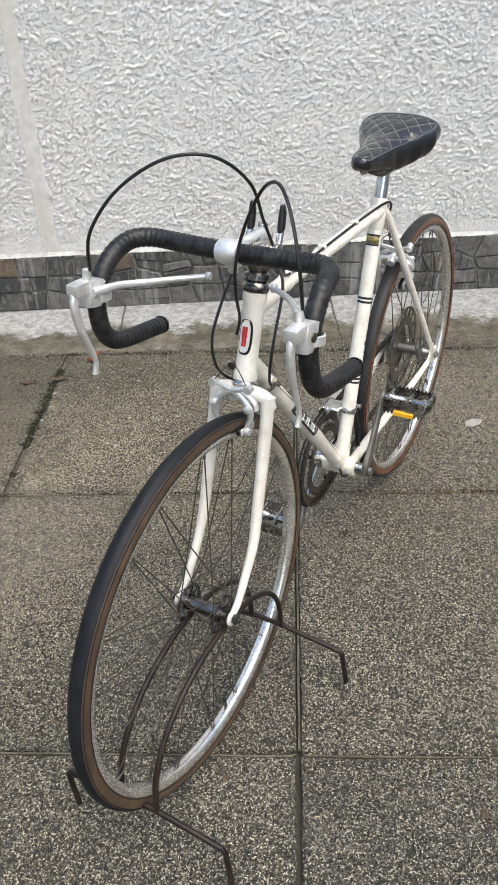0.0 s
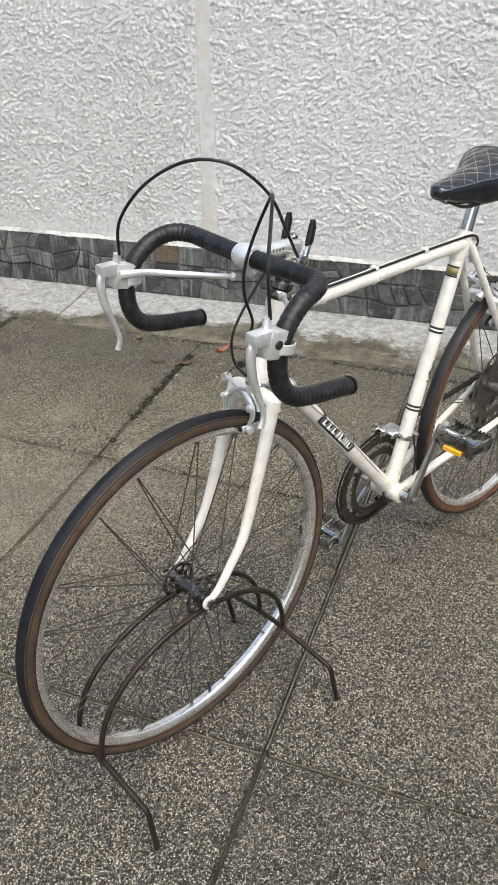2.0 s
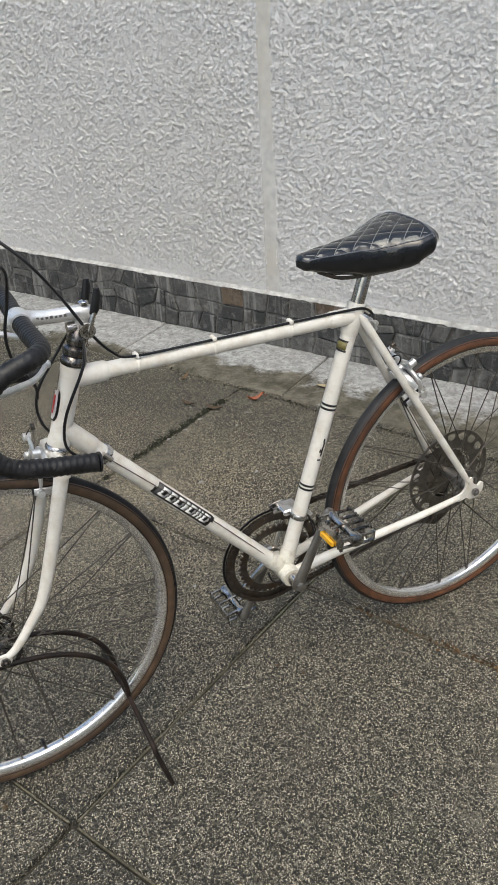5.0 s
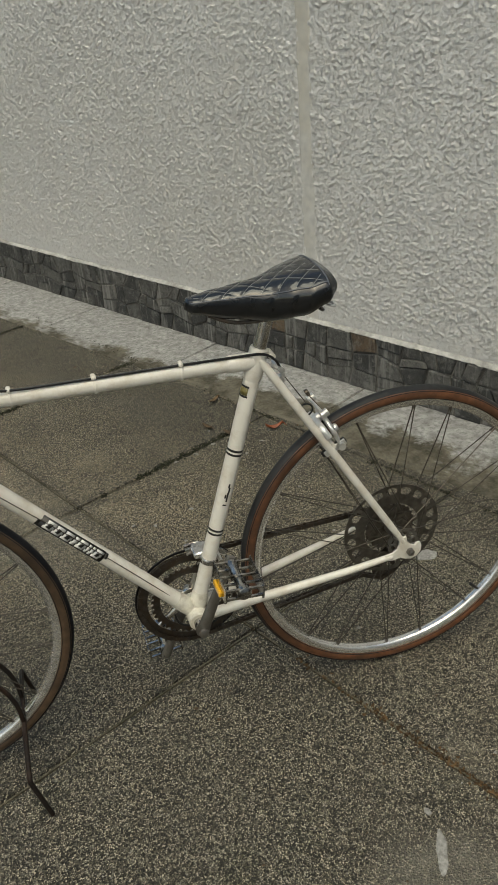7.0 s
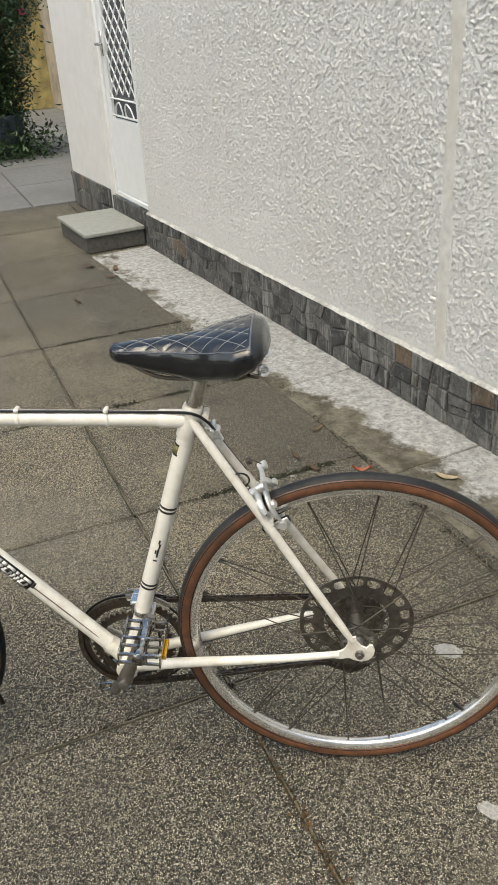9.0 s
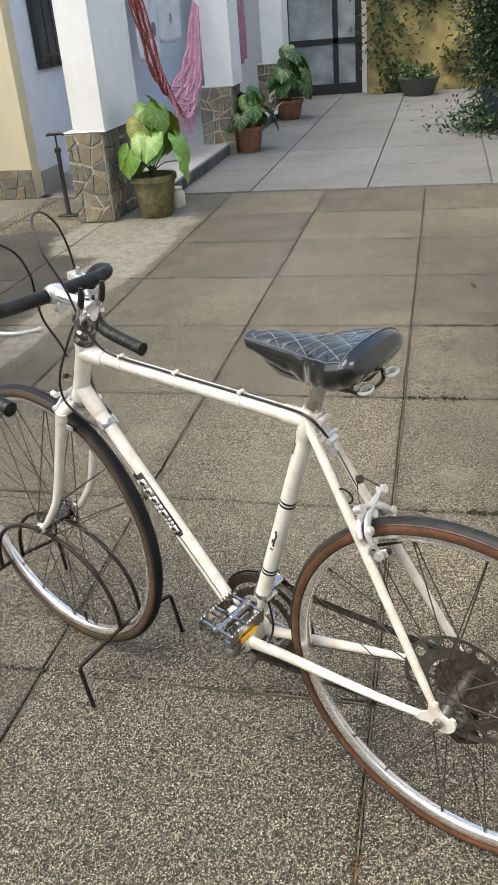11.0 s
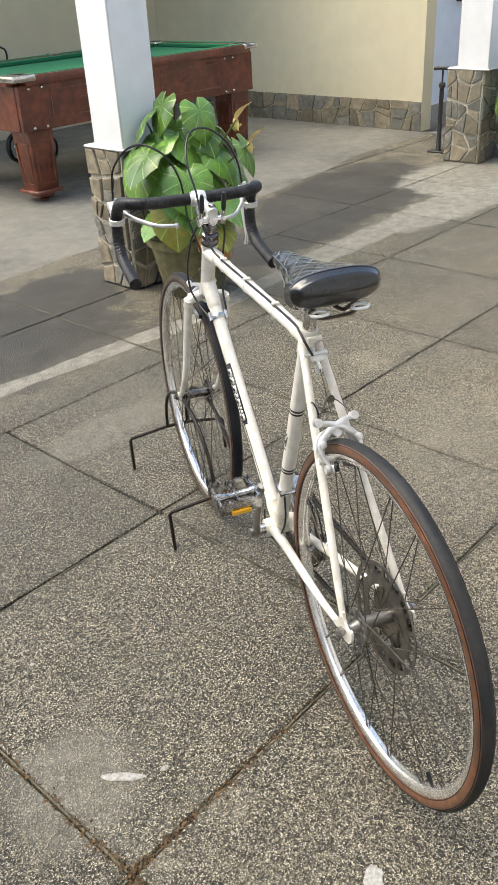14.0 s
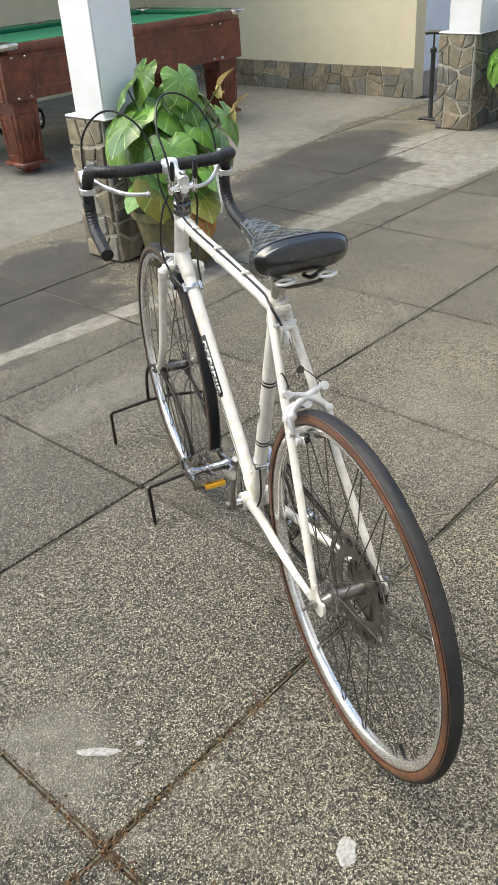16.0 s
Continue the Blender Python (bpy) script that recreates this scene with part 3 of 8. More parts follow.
part("plinth_ledge", bm, mat("dirty_white_plaster", (0.48, 0.48, 0.46), 0.92, vary=0.2, scale=60, stain=(0.2, 0.195, 0.18), stain_scale=16, stain_amount=0.7, bump=0.5, bump_scale=200), wall_north, "white plaster lip with a ragged edge")

# gutter strip along the wall, cast in lengths
bm = bmesh.new()
box(bm, (-3.55, 2.50, -0.06), (WALL_E, WALL_Y, -0.016))
gutter = structure("gutter_strip", bm, M["mortar_dark"], "pale cement strip along the foot of the wall")
rng = random.Random(4)
x = -3.55
while x < WALL_E - 0.7:
    w = rng.uniform(0.7, 0.95) if x < -1.6 else 0.77
    bm = bmesh.new()
    vs = box(bm, (0.002, 0, -0.02), (w - 0.002, 0.37, 0.006), 0.004)
    for v in bm.verts:
        if v.co.y < 0.1:
            v.co.z -= 0.004
            v.co.y += rng.uniform(-0.008, 0.008)
    shared("cement_length", mesh_of(bm, M["gutter"]), gutter, pose(x, 2.502 + rng.uniform(-0.012, 0.012), 0))
    x += w

# the step before the door
step = thing("door_step", pose(-3.91, 2.68, 0), "low grey stone doorstep with a pale slab top", "step", kind="structure")
bm = bmesh.new()
box(bm, (-0.3, -0.19, 0), (0.3, 0.19, 0.1), 0.006)
part("riser", bm, M["mortar_dark"], step)
bm = bmesh.new()
box(bm, (-0.315, -0.205, 0.1), (0.315, 0.19, 0.125), 0.005)
part("tread_slab", bm, M["step_top"], step, "pale grey slab")

# paving: cast square slabs with open joints
bm = bmesh.new()
box(bm, (-7 * PITCH, -4 * PITCH, -0.08), (6 * PITCH, 3.5 * PITCH, -0.014))
pavement = structure("pavement", bm, M["soil"], "weathered aggregate concrete slabs with dirty open joints", GRID)


def slab_mesh(seed, w, d, material, gap=0.007, top=0.0):
    """A slab with worn, slightly wavering edges, corner at the origin."""
    rng = random.Random(seed)
    bm = bmesh.new()
    n = 8
    loop = []
    for k in range(4 * n):
        s, t = divmod(k, n)
        f = t / n
        x, y = ((f, 0), (1, f), (1 - f, 1), (0, 1 - f))[s]
        loop.append((gap / 2 + x * (w - gap), gap / 2 + y * (d - gap)))
    c = Vector((w / 2, d / 2))
    rows = []
    for z, inset in ((-0.04, 0.0), (-0.004 + top, 0.0), (top, 0.003)):
        ring = []
        for p in loop:
            v = Vector(p) - c
            j = inset + (rng.uniform(-0.002, 0.003) if z > -0.03 else 0)
            v.x -= math.copysign(min(j, abs(v.x)), v.x) if abs(v.x) > w / 2 - gap else 0
            v.y -= math.copysign(min(j, abs(v.y)), v.y) if abs(v.y) > d / 2 - gap else 0
            ring.append(bm.verts.new((v.x + c.x, v.y + c.y, z)))
        rows.append(ring)
    for a, b in zip(rows, rows[1:]):
        for i in range(4 * n):
            bm.faces.new((a[i], a[(i + 1) % (4 * n)], b[(i + 1) % (4 * n)], b[i]))
    bm.faces.new(rows[-1])
    me = mesh_of(bm, material, "slab")
    me.polygons.foreach_set("use_smooth", [False] * len(me.polygons))
    return me


slab_kinds = [slab_mesh(s, PITCH, PITCH, M["slab"]) for s in range(5)]
rng = random.Random(9)
for i in range(-7, 6):
    for j in range(-4, 2):
        shared("paving_slab", rng.choice(slab_kinds), pavement, pose(i * PITCH, j * PITCH, 0))
last_row = slab_mesh(11, PITCH, 0.86, M["slab"])
for i in range(-7, 6):
    shared("paving_slab", last_row, pavement, pose(i * PITCH, 2 * PITCH, -0.003 if i < -4 else 0))

# mortar left in the joints, broken out here and there
rng = random.Random(23)


def joint_fill(length, seed, depth):
    r2 = random.Random(seed)
    bm = bmesh.new()
    k = 12
    w = [(0.0028 + r2.uniform(-0.0012, 0.0006), 0.0028 + r2.uniform(-0.0012, 0.0006), r2.uniform(-0.002, 0.001)) for _ in range(k + 1)]
    rows = []
    for i, (a, b, dz) in enumerate(w):
        x = length * i / k
        rows.append([bm.verts.new(p) for p in ((x, -a, -0.014), (x, -a * 0.8, -depth + dz), (x, b * 0.8, -depth + dz), (x, b, -0.014))])
    for a, b in zip(rows, rows[1:]):
        for i in range(3):
            bm.faces.new((a[i], a[i + 1], b[i + 1], b[i]))
    return mesh_of(bm, M["joint"], "joint_fill")


fills = [joint_fill(PITCH - 0.02, s, 0.0024 + 0.0009 * (s % 3)) for s in range(6)]
for i in range(-7, 6):
    for j in range(-3, 3):
        bare = rng.random() < 0.08
        if not bare:
            shared("joint_fill", rng.choice(fills), pavement, pose(i * PITCH + 0.01, j * PITCH + rng.uniform(-0.001, 0.001), 0 if j == 0 else 0.0014))
        if rng.random() > 0.1 and -7 < i:
            shared("joint_fill", rng.choice(fills), pavement, pose(i * PITCH + rng.uniform(-0.0015, 0.0015), j * PITCH + 0.01, 0.0018, 0, 0, 90))

# pale paving past the first house corner
bm = bmesh.new()
box(bm, (-20, -2.0, -0.08), (-7 * PITCH - 0.02, 9, -0.012))
pale = structure("pale_pavement", bm, M["mortar_dark"], "pale grey cement paving in large squares", GRID)
pale_kinds = [slab_mesh(s + 30, 0.95, 0.95, M["light_slab"], 0.007, 0.004) for s in range(3)]
for i in range(14):
    for j in range(-2, 4):
        shared("pale_slab", rng.choice(pale_kinds), pale, pose(-7 * PITCH - 0.03 - 0.95 * (i + 1), 0.32 + 0.95 * (j - 1), 0))

# porch floor under the roof: a thin cement coat with a broken front edge
bm = bmesh.new()
rng = random.Random(17)
front = []
for i in range(121):
    u = -4.35 + 9.85 * i / 120
    front.append((u, -0.74 - 0.22 * min(1, max(0, -u - 2.0)) + 0.05 * noise.noise((u * 1.3, 0, 0)) + 0.035 * noise.noise((u * 5.0, 3, 0))))
top = [bm.verts.new((u, v, 0.004)) for u, v in front]
lip = [bm.verts.new((u, v + 0.012, -0.004)) for u, v in front]
back = [bm.verts.new((u, -4.6, 0.004)) for u, v in front]
for i in range(120):
    bm.faces.new((back[i], back[i + 1], top[i + 1], top[i]))
    bm.faces.new((top[i], top[i + 1], lip[i + 1], lip[i]))
porch = structure("porch_floor", bm, M["porch"], "smooth grey cement porch floor, blackened along its edge", HOUSE)


# ---- the house ----
def pillar(u, v, w, d, stone_h, seed):
    """A square white porch pillar on a field-stone base; (u, v) is its corner nearest the yard."""
    at = HOUSE @ pose(u, v, 0)
    ob = thing("pillar", at, "square white plastered pillar on a field-stone base", "pillar", "porch pillars", "structure")
    bm = bmesh.new()
    box(bm, (-w - 0.008, -d + 0.07, stone_h), (0.004, 0.034, 2.62), 0.006)
    part("shaft", bm, M["pillar_white"], ob, "white painted shaft")
    bm = bmesh.new()
    box(bm, (-w, -d, 0), (0, 0, stone_h), 0.01)
    part("base", bm, M["lime"], ob, "pale mortar core")
    bm = bmesh.new()
    lo, hi = (-w - 0.012, -d - 0.004, stone_h - 0.005), (0.014, 0.038, stone_h + 0.006)
    box(bm, lo, hi, 0.006)
    part("cap", bm, M["smooth_white"], ob)
    k = [M["fieldstone"], M["grey_stone"]]
    stones(ob, pose(0, -d, 0, 0, 0, 90), d, stone_h, 3, 6, k, 0.016, 0.012, seed, weights=(2, 1), jit=0.38)
    stones(ob, pose(0, 0, 0, 0, 0, 180), w, stone_h, max(3, round(w / 0.1)), 6, k, 0.016, 0.012, seed + 1, weights=(2, 1), jit=0.38)
    return ob


pillar(0, 0, 0.21, 0.245, 0.655, 21)
pillar(-3.27, 0.01, 0.74, 0.28, 0.635, 31)
pillar(-6.1, 0.28, 0.4, 0.33, 0.65, 41)
pillar(-9.0, 0.28, 0.4, 0.33, 0.65, 51)

# porch walls: a cream-yellow end wall, a rear wall, the veranda's pale wall
bm = bmesh.new()
box(bm, (-4.35, -4.4, 0), (-4.2, -1.05, 2.62))
wall_west = structure("wall_west", bm, M["yellow"], "cream-yellow porch wall above a stone skirting", HOUSE)
stones(wall_west, pose(-4.2, -4.4, 0, 0, 0, 90), 3.35, 0.25, 22, 2, [M["fieldstone"], M["grey_stone"]], 0.009, 0.014, 61, weights=(2, 1), jit=0.36)
bm = bmesh.new()
box(bm, (-4.35, -4.55, 0), (0.2, -4.4, 2.62))
structure("wall_south", bm, M["yellow"], "cream-yellow rear porch wall", HOUSE)
bm = bmesh.new()
box(bm, (-11.0, -1.2, 0), (-4.35, -1.053, 2.62))
veranda_wall = structure("wall_veranda", bm, M["bluewall"], "pale bluish veranda wall", HOUSE)
# ceiling slabs are unseen; the porch one is cut back to admit sky light
bm = bmesh.new()
box(bm, (-4.35, -4.55, 2.66), (0.25, -3.1, 2.78), 0.01)
box(bm, (-11.2, -1.2, 2.66), (-4.35, -0.48, 2.78), 0.01)
structure("ceiling", bm, M["smooth_white"], "unseen white porch ceiling slab, cut back to let in light", HOUSE)
bm = bmesh.new()
box(bm, (-11.2, -0.3, 2.62), (0.0, -0.04, 2.86), 0.01)
structure("porch_beam", bm, M["smooth_white"], "white beam carried by the porch pillars", HOUSE)
bm = bmesh.new()
box(bm, (-9.4, -1.053, 0), (-4.75, -0.3, 0.11), 0.006)
box(bm, (-9.4, -0.298, 0), (-4.15, 0.22, 0.112), 0.006)
veranda_floor = structure("veranda_floor", bm, M["veranda_floor"], "raised smooth grey veranda floor", HOUSE)
stones(veranda_floor, pose(-4.15, 0.22, 0, 0, 0, 180), 5.2, 0.1, 34, 1, [M["slate"]], 0.012, 0.01, 71)

bm = bmesh.new()
box(bm, (-4.75, -1.055, 0), (-4.36, -1.04, 0.2), 0.002)
part("skirting", bm, M["mortar"], veranda_wall, "grey stone skirting")

# an unseen plain wall, added to cut light from the east
bm = bmesh.new()
box(bm, (4.3, -6.0, 0), (4.5, 3.07, 3.4))
structure("wall_east", bm, M["smooth_white"], "plain white unseen wall, added to cut light from the east")


# ---- the bicycle ----
M.update(
    cream=mat("cream_white_enamel", (0.76, 0.735, 0.675), 0.28, vary=0.03, scale=20, coat=0.5, stain=(0.42, 0.33, 0.2), stain_scale=34, stain_amount=0.32),
    alloy=mat("dull_aluminium", (0.82, 0.82, 0.81), 0.38, 0.7, vary=0.12, scale=60, stain=(0.36, 0.35, 0.33), stain_scale=30, stain_amount=0.6),
    chrome=mat("worn_chrome", (0.68, 0.67, 0.66), 0.2, 1.0, vary=0.08, scale=50, stain=(0.35, 0.3, 0.24), stain_scale=40, stain_amount=0.5),
    rim=mat("polished_rim_aluminium", (0.86, 0.85, 0.83), 0.27, 0.9, vary=0.08, scale=50, stain=(0.5, 0.48, 0.45), stain_scale=12, stain_amount=0.4),
    steel=mat("greasy_dark_steel", (0.085, 0.075, 0.066), 0.36, 0.8, vary=0.3, scale=80, stain=(0.09, 0.065, 0.045), stain_scale=30, stain_amount=0.8),
    guard=mat("dull_guard_steel", (0.19, 0.178, 0.16), 0.32, 0.85, vary=0.3, scale=60, stain=(0.1, 0.09, 0.08), stain_scale=35, stain_amount=0.5),
    scuffed=mat("scuffed_grey_alloy", (0.3, 0.29, 0.275), 0.36, 0.85, vary=0.2, scale=70, stain=(0.16, 0.14, 0.12), stain_scale=35, stain_amount=0.7),
    cage=mat("tarnished_pedal_chrome", (0.5, 0.49, 0.47), 0.2, 1.0, vary=0.3, scale=90, stain=(0.05, 0.043, 0.036), stain_scale=60, stain_amount=0.9),
    dark_chrome=mat("blackened_chrome", (0.14, 0.13, 0.125), 0.25, 1.0, vary=0.3, scale=70, stain=(0.5, 0.48, 0.45), stain_scale=60, stain_amount=0.5),
    spoke=mat("dull_spoke_steel", (0.075, 0.066, 0.054), 0.3, 0.5, vary=0.3, scale=40),
    iron=mat("brown_painted_iron", (0.013, 0.01, 0.0085), 0.45, 0.0, vary=0.3, scale=60, spec=0.3, stain=(0.05, 0.028, 0.018), stain_scale=20, stain_amount=0.5, bump=0.3, bump_scale=300),
    tape=mat("black_handlebar_tape", (0.009, 0.009, 0.01), 0.4, vary=0.3, scale=90, stain=(0.05, 0.05, 0.05), stain_scale=45, stain_amount=0.4, spec=0.35, bump=0.4, bump_scale=500, dist=0.001),
    rubber=mat("worn_black_rubber", (0.008, 0.009, 0.012), 0.5, vary=0.2, scale=120, stain=(0.022, 0.023, 0.025), stain_scale=14, stain_amount=0.5, spec=0.2, bump=0.3, bump_scale=700, dist=0.001),
    gum=mat("brown_gum_rubber", (0.082, 0.052, 0.031), 0.45, vary=0.3, scale=60, coat=0.2, stain=(0.03, 0.02, 0.014), stain_scale=9, stain_amount=0.75, bump=0.2, bump_scale=400, dist=0.001),
    gum_rear=mat("orange_brown_gum_rubber", (0.145, 0.062, 0.03), 0.4, vary=0.35, scale=60, coat=0.3, stain=(0.05, 0.026, 0.016), stain_scale=8, stain_amount=0.8, bump=0.2, bump_scale=400, dist=0.001),
    plastic=mat("black_plastic", (0.008, 0.008, 0.009), 0.35, vary=0.1, scale=40),
    vinyl=mat("black_quilted_vinyl", (0.006, 0.007, 0.009), 0.4, spec=0.15, vary=0.15, scale=60, coat=1.0, bump=0.25, bump_scale=900, dist=0.0006),
    piping=mat("grey_saddle_piping", (0.09, 0.1, 0.12), 0.35, vary=0.15, scale=60),
    stitch=mat("pale_stitching", (0.24, 0.24, 0.235), 0.7, vary=0.2, scale=300),
    amber=mat("amber_reflector", (0.8, 0.42, 0.02), 0.2, vary=0.15, scale=300, coat=0.4),
    ink=mat("black_decal", (0.015, 0.014, 0.013), 0.4, vary=0.1, scale=80),
    paper=mat("white_decal", (0.7, 0.7, 0.68), 0.4, vary=0.05, scale=80),
    red=mat("red_decal", (0.45, 0.03, 0.03), 0.4, vary=0.1, scale=80),
    gold=mat("gold_decal", (0.2, 0.17, 0.06), 0.4, vary=0.2, scale=200),
)
M["vinyl"].node_tree.nodes["Principled BSDF"].inputs["Coat IOR"].default_value = 1.6
M["vinyl"].node_tree.nodes["Principled BSDF"].inputs["Coat Roughness"].default_value = 0.1
M["rubber_rear"] = mat("dusty_black_rubber", (0.016, 0.017, 0.019), 0.5, vary=0.2, scale=120, stain=(0.045, 0.044, 0.043), stain_scale=8, stain_amount=0.6, spec=0.25, bump=0.3, bump_scale=700, dist=0.001)
REAR, FRONT = Vector((0.421, 1.8355, 0)), Vector((-0.083, 0.958, 0))
BASE, R = 1.0134, 0.3292
bike = thing("bicycle", Matrix.Translation(REAR) @ pose(0, 0, 0, 0, 0, math.degrees(math.atan2(FRONT.y - REAR.y, FRONT.x - REAR.x))),
             "cream-white drop-bar racing bicycle held by an iron wheel stand", "bicycle")
AX, RZ, FZ = 0.0235, 0.3275, 0.333     # the axles
BB = Vector((0.452, 0, 0.256))
SEAT_TOP = Vector((0.284, 0, 0.787))
HEAD_T, HEAD_B = Vector((0.804, 0, 0.803)), Vector((0.848, 0, 0.677))
AXIS = (HEAD_T - HEAD_B).normalized()
STEER = Matrix.Translation(HEAD_B) @ Matrix.Rotation(radians(-1.2), 4, AXIS) @ Matrix.Translation(-HEAD_B)
SIDES = (1, -1)


def tube(name, a, b, r, material=None, label="", parent=None, r2=None, n=20, at=None):
    bm = bmesh.new()
    rod(bm, a, b, r, n, r2)
    return part(name, bm, material or M["cream"], parent or bike, label, at)


def ring_on(bm, a, b, t0, t1, r, n=20, lip=0.0015):
    """A rounded collar round the line a-b, between t0 and t1 metres from a."""
    return lathe(bm, [(r - 0.003, t0), (r - lip / 2, t0), (r, t0 + lip), (r, t1 - lip), (r - lip / 2, t1), (r - 0.003, t1)], n, "Z", True, along(a, b))


# frame tubes with their lugs
TT_A, TT_B = Vector((0.289, 0, 0.764)), Vector((0.811, 0, 0.782))
DT_B = Vector((0.838, 0, 0.703))
st = tube("seat_tube", BB, SEAT_TOP, 0.0145)
tt = tube("top_tube", TT_A, TT_B, 0.0133)
dt = tube("down_tube", BB, DT_B, 0.0148)
bm = bmesh.new()
lathe(bm, [(0.0, 0), (0.0185, 0), (0.0185, 0.01), (0.0168, 0.014), (0.0165, 0.05), (0.0165, 0.09), (0.0168, 0.118), (0.0185, 0.124), (0.0185, 0.1332), (0, 0.1332)], 24, "Z", False, along(HEAD_B, HEAD_T))
ht = part("head_tube", bm, M["cream"], bike)
bm = bmesh.new()
d = (TT_A - TT_B).normalized()
for a, b, l in ((TT_B, TT_A, 0.058), (DT_B, BB, 0.066)):
    dd = (b - a).normalized()
    bm = bmesh.new()
    sweep(bm, [a, a + dd * (l - 0.012), a + dd * (l - 0.002), a + dd * l], [0.0172, 0.0168, 0.0162, 0.0148], 20)
    part("head_lug", bm, M["cream"], bike, "cream painted lug")
bm = bmesh.new()
up = (SEAT_TOP - BB).normalized()
sweep(bm, [SEAT_TOP - up * 0.06, SEAT_TOP - up * 0.055, SEAT_TOP - up * 0.004, SEAT_TOP], [0.0145, 0.0166, 0.0166, 0.0155], 20)
dd = (TT_B - TT_A).normalized()
sweep(bm, [TT_A, TT_A + dd * 0.05, TT_A + dd * 0.055], [0.0155, 0.0155, 0.0135], 20)
rod(bm, SEAT_TOP + Vector((-0.018, 0.014, -0.016)), SEAT_TOP + Vector((-0.018, -0.014, -0.016)), 0.006)
part("seat_lug", bm, M["cream"], bike, "cream painted seat lug")
bm = bmesh.new()
lathe(bm, [(0.0, -0.036), (0.019, -0.036), (0.0205, -0.033), (0.0205, 0.033), (0.019, 0.036), (0, 0.036)], 24, "Y", False, Matrix.Translation(BB))
sweep(bm, [BB, BB + up * 0.045, BB + up * 0.05], [0.0166, 0.0166, 0.0147], 20)
dd = (DT_B - BB).normalized()
sweep(bm, [BB, BB + dd * 0.05, BB + dd * 0.056], [0.0168, 0.0168, 0.015], 20)
part("bottom_bracket_shell", bm, mat("chipped_rusty_enamel", (0.68, 0.66, 0.58), 0.4, vary=0.1, scale=60, stain=(0.2, 0.14, 0.09), stain_scale=40, stain_amount=0.45), bike, "chipped cream shell with rust")
for s in SIDES:
    bm = bmesh.new()
    top = Vector((0.281, s * 0.0155, 0.757))
    end = Vector((AX + 0.012, s * 0.0605, RZ + 0.022))
    sweep(bm, [top + Vector((0.008, -s * 0.002, 0.012)), top, top.lerp(end, 0.3), top.lerp(end, 0.9), end], [0.004, 0.0074, 0.0078, 0.0072, 0.0055], 14)
    part("seat_stay", bm, M["cream"], bike)
    bm = bmesh.new()
    pts = [(0.44, s * 0.022, 0.257), (0.36, s * 0.0285, 0.271), (0.25, s * 0.042, 0.289), (0.14, s * 0.054, 0.3065), (AX + 0.035, s * 0.0605, RZ - 0.007)]
    sweep(bm, spline(pts, 5), [0.0112 - 0.0052 * i / 20 for i in range(21)], 14)
    part("chain_stay", bm, M["cream"], bike)
    bm = bmesh.new()
    # drop-out plate: a forked web with a slot for the axle
    outline = [(0.05, -0.013), (0.034, -0.016), (0.018, -0.013), (0.01, -0.018), (-0.004, -0.022), (-0.017, -0.018), (-0.025, -0.008), (-0.027, 0.004), (-0.024, 0.013), (-0.018, 0.014), (-0.013, 0.008), (-0.004, 0.012), (0.004, 0.022), (0.006, 0.034), (0.02, 0.03), (0.0205, 0.016), (0.025, 0.006), (0.035, 0.0), (0.05, -0.002)]
    lo = [bm.verts.new((AX + x, s * 0.0585, RZ + z)) for x, z in outline]
    hi = [bm.verts.new((AX + x, s * 0.0635, RZ + z)) for x, z in outline]
    bm.faces.new(lo), bm.faces.new(hi[::-1])
    for i in range(len(lo)):
        j = (i + 1) % len(lo)
        bm.faces.new((lo[i], lo[j], hi[j], hi[i]))
    part("drop_out", bm, M["cream"], bike)
bm = bmesh.new()
rod(bm, (0.17, 0.04, 0.585), (0.17, -0.04, 0.585), 0.006)
part("stay_bridge", bm, M["cream"], bike, "cream bridge between the seat stays", Matrix.Translation((0.0, 0, 0.0)))


def band(parent, a, b, t0, t1, r, material, name="decal_band", label="", arc=None):
    """A painted band on a tube: a thin shell, whole or over an arc of degrees."""
    bm = bmesh.new()
    m = along(a, b)
    n = 20
    a0, a1 = arc or (0, 360)
    rows = [[bm.verts.new(m @ Vector((r * math.cos(radians(a0 + (a1 - a0) * i / n)), r * math.sin(radians(a0 + (a1 - a0) * i / n)), h))) for i in range(n + 1)] for h in (t0, t1)]
    for i in range(n):
        bm.faces.new((rows[0][i], rows[0][i + 1], rows[1][i + 1], rows[1][i]))
    ob = part(name, bm, material, parent, label)
    mod = ob.modifiers.new("thickness", "SOLIDIFY")
    mod.thickness, mod.offset = 0.0003, 1
    return ob


for t in (0.184, 0.192, 0.352, 0.36):
    band(st, BB, SEAT_TOP, t, t + 0.0042, 0.0149, M["ink"], label="black painted band")



def tube_marks(parent, a, b, r, rows, material, name):
    """Small flat marks on a tube: (start, end, from degrees, to degrees)."""
    for t0, t1, a0, a1 in rows:
        band(parent, a, b, t0, t1, r, material, name, arc=(a0, a1))


# on a rising tube the pose from along() has its own side axis: 0 degrees is worked out once for each tube
def left_angle(a, b):
    m = along(a, b).to_3x3().inverted() @ Vector((0, 1, 0))
    return math.degrees(math.atan2(m.y, m.x))


def up_sign(a, b):
    m = along(a, b).to_3x3().inverted() @ Vector((0, 0, 1))
    turn = (math.degrees(math.atan2(m.y, m.x)) - left_angle(a, b) + 540) % 360 - 180
    return 1 if turn > 0 else -1


L0, US = left_angle(BB, DT_B), up_sign(BB, DT_B)
D = (DT_B - BB).length
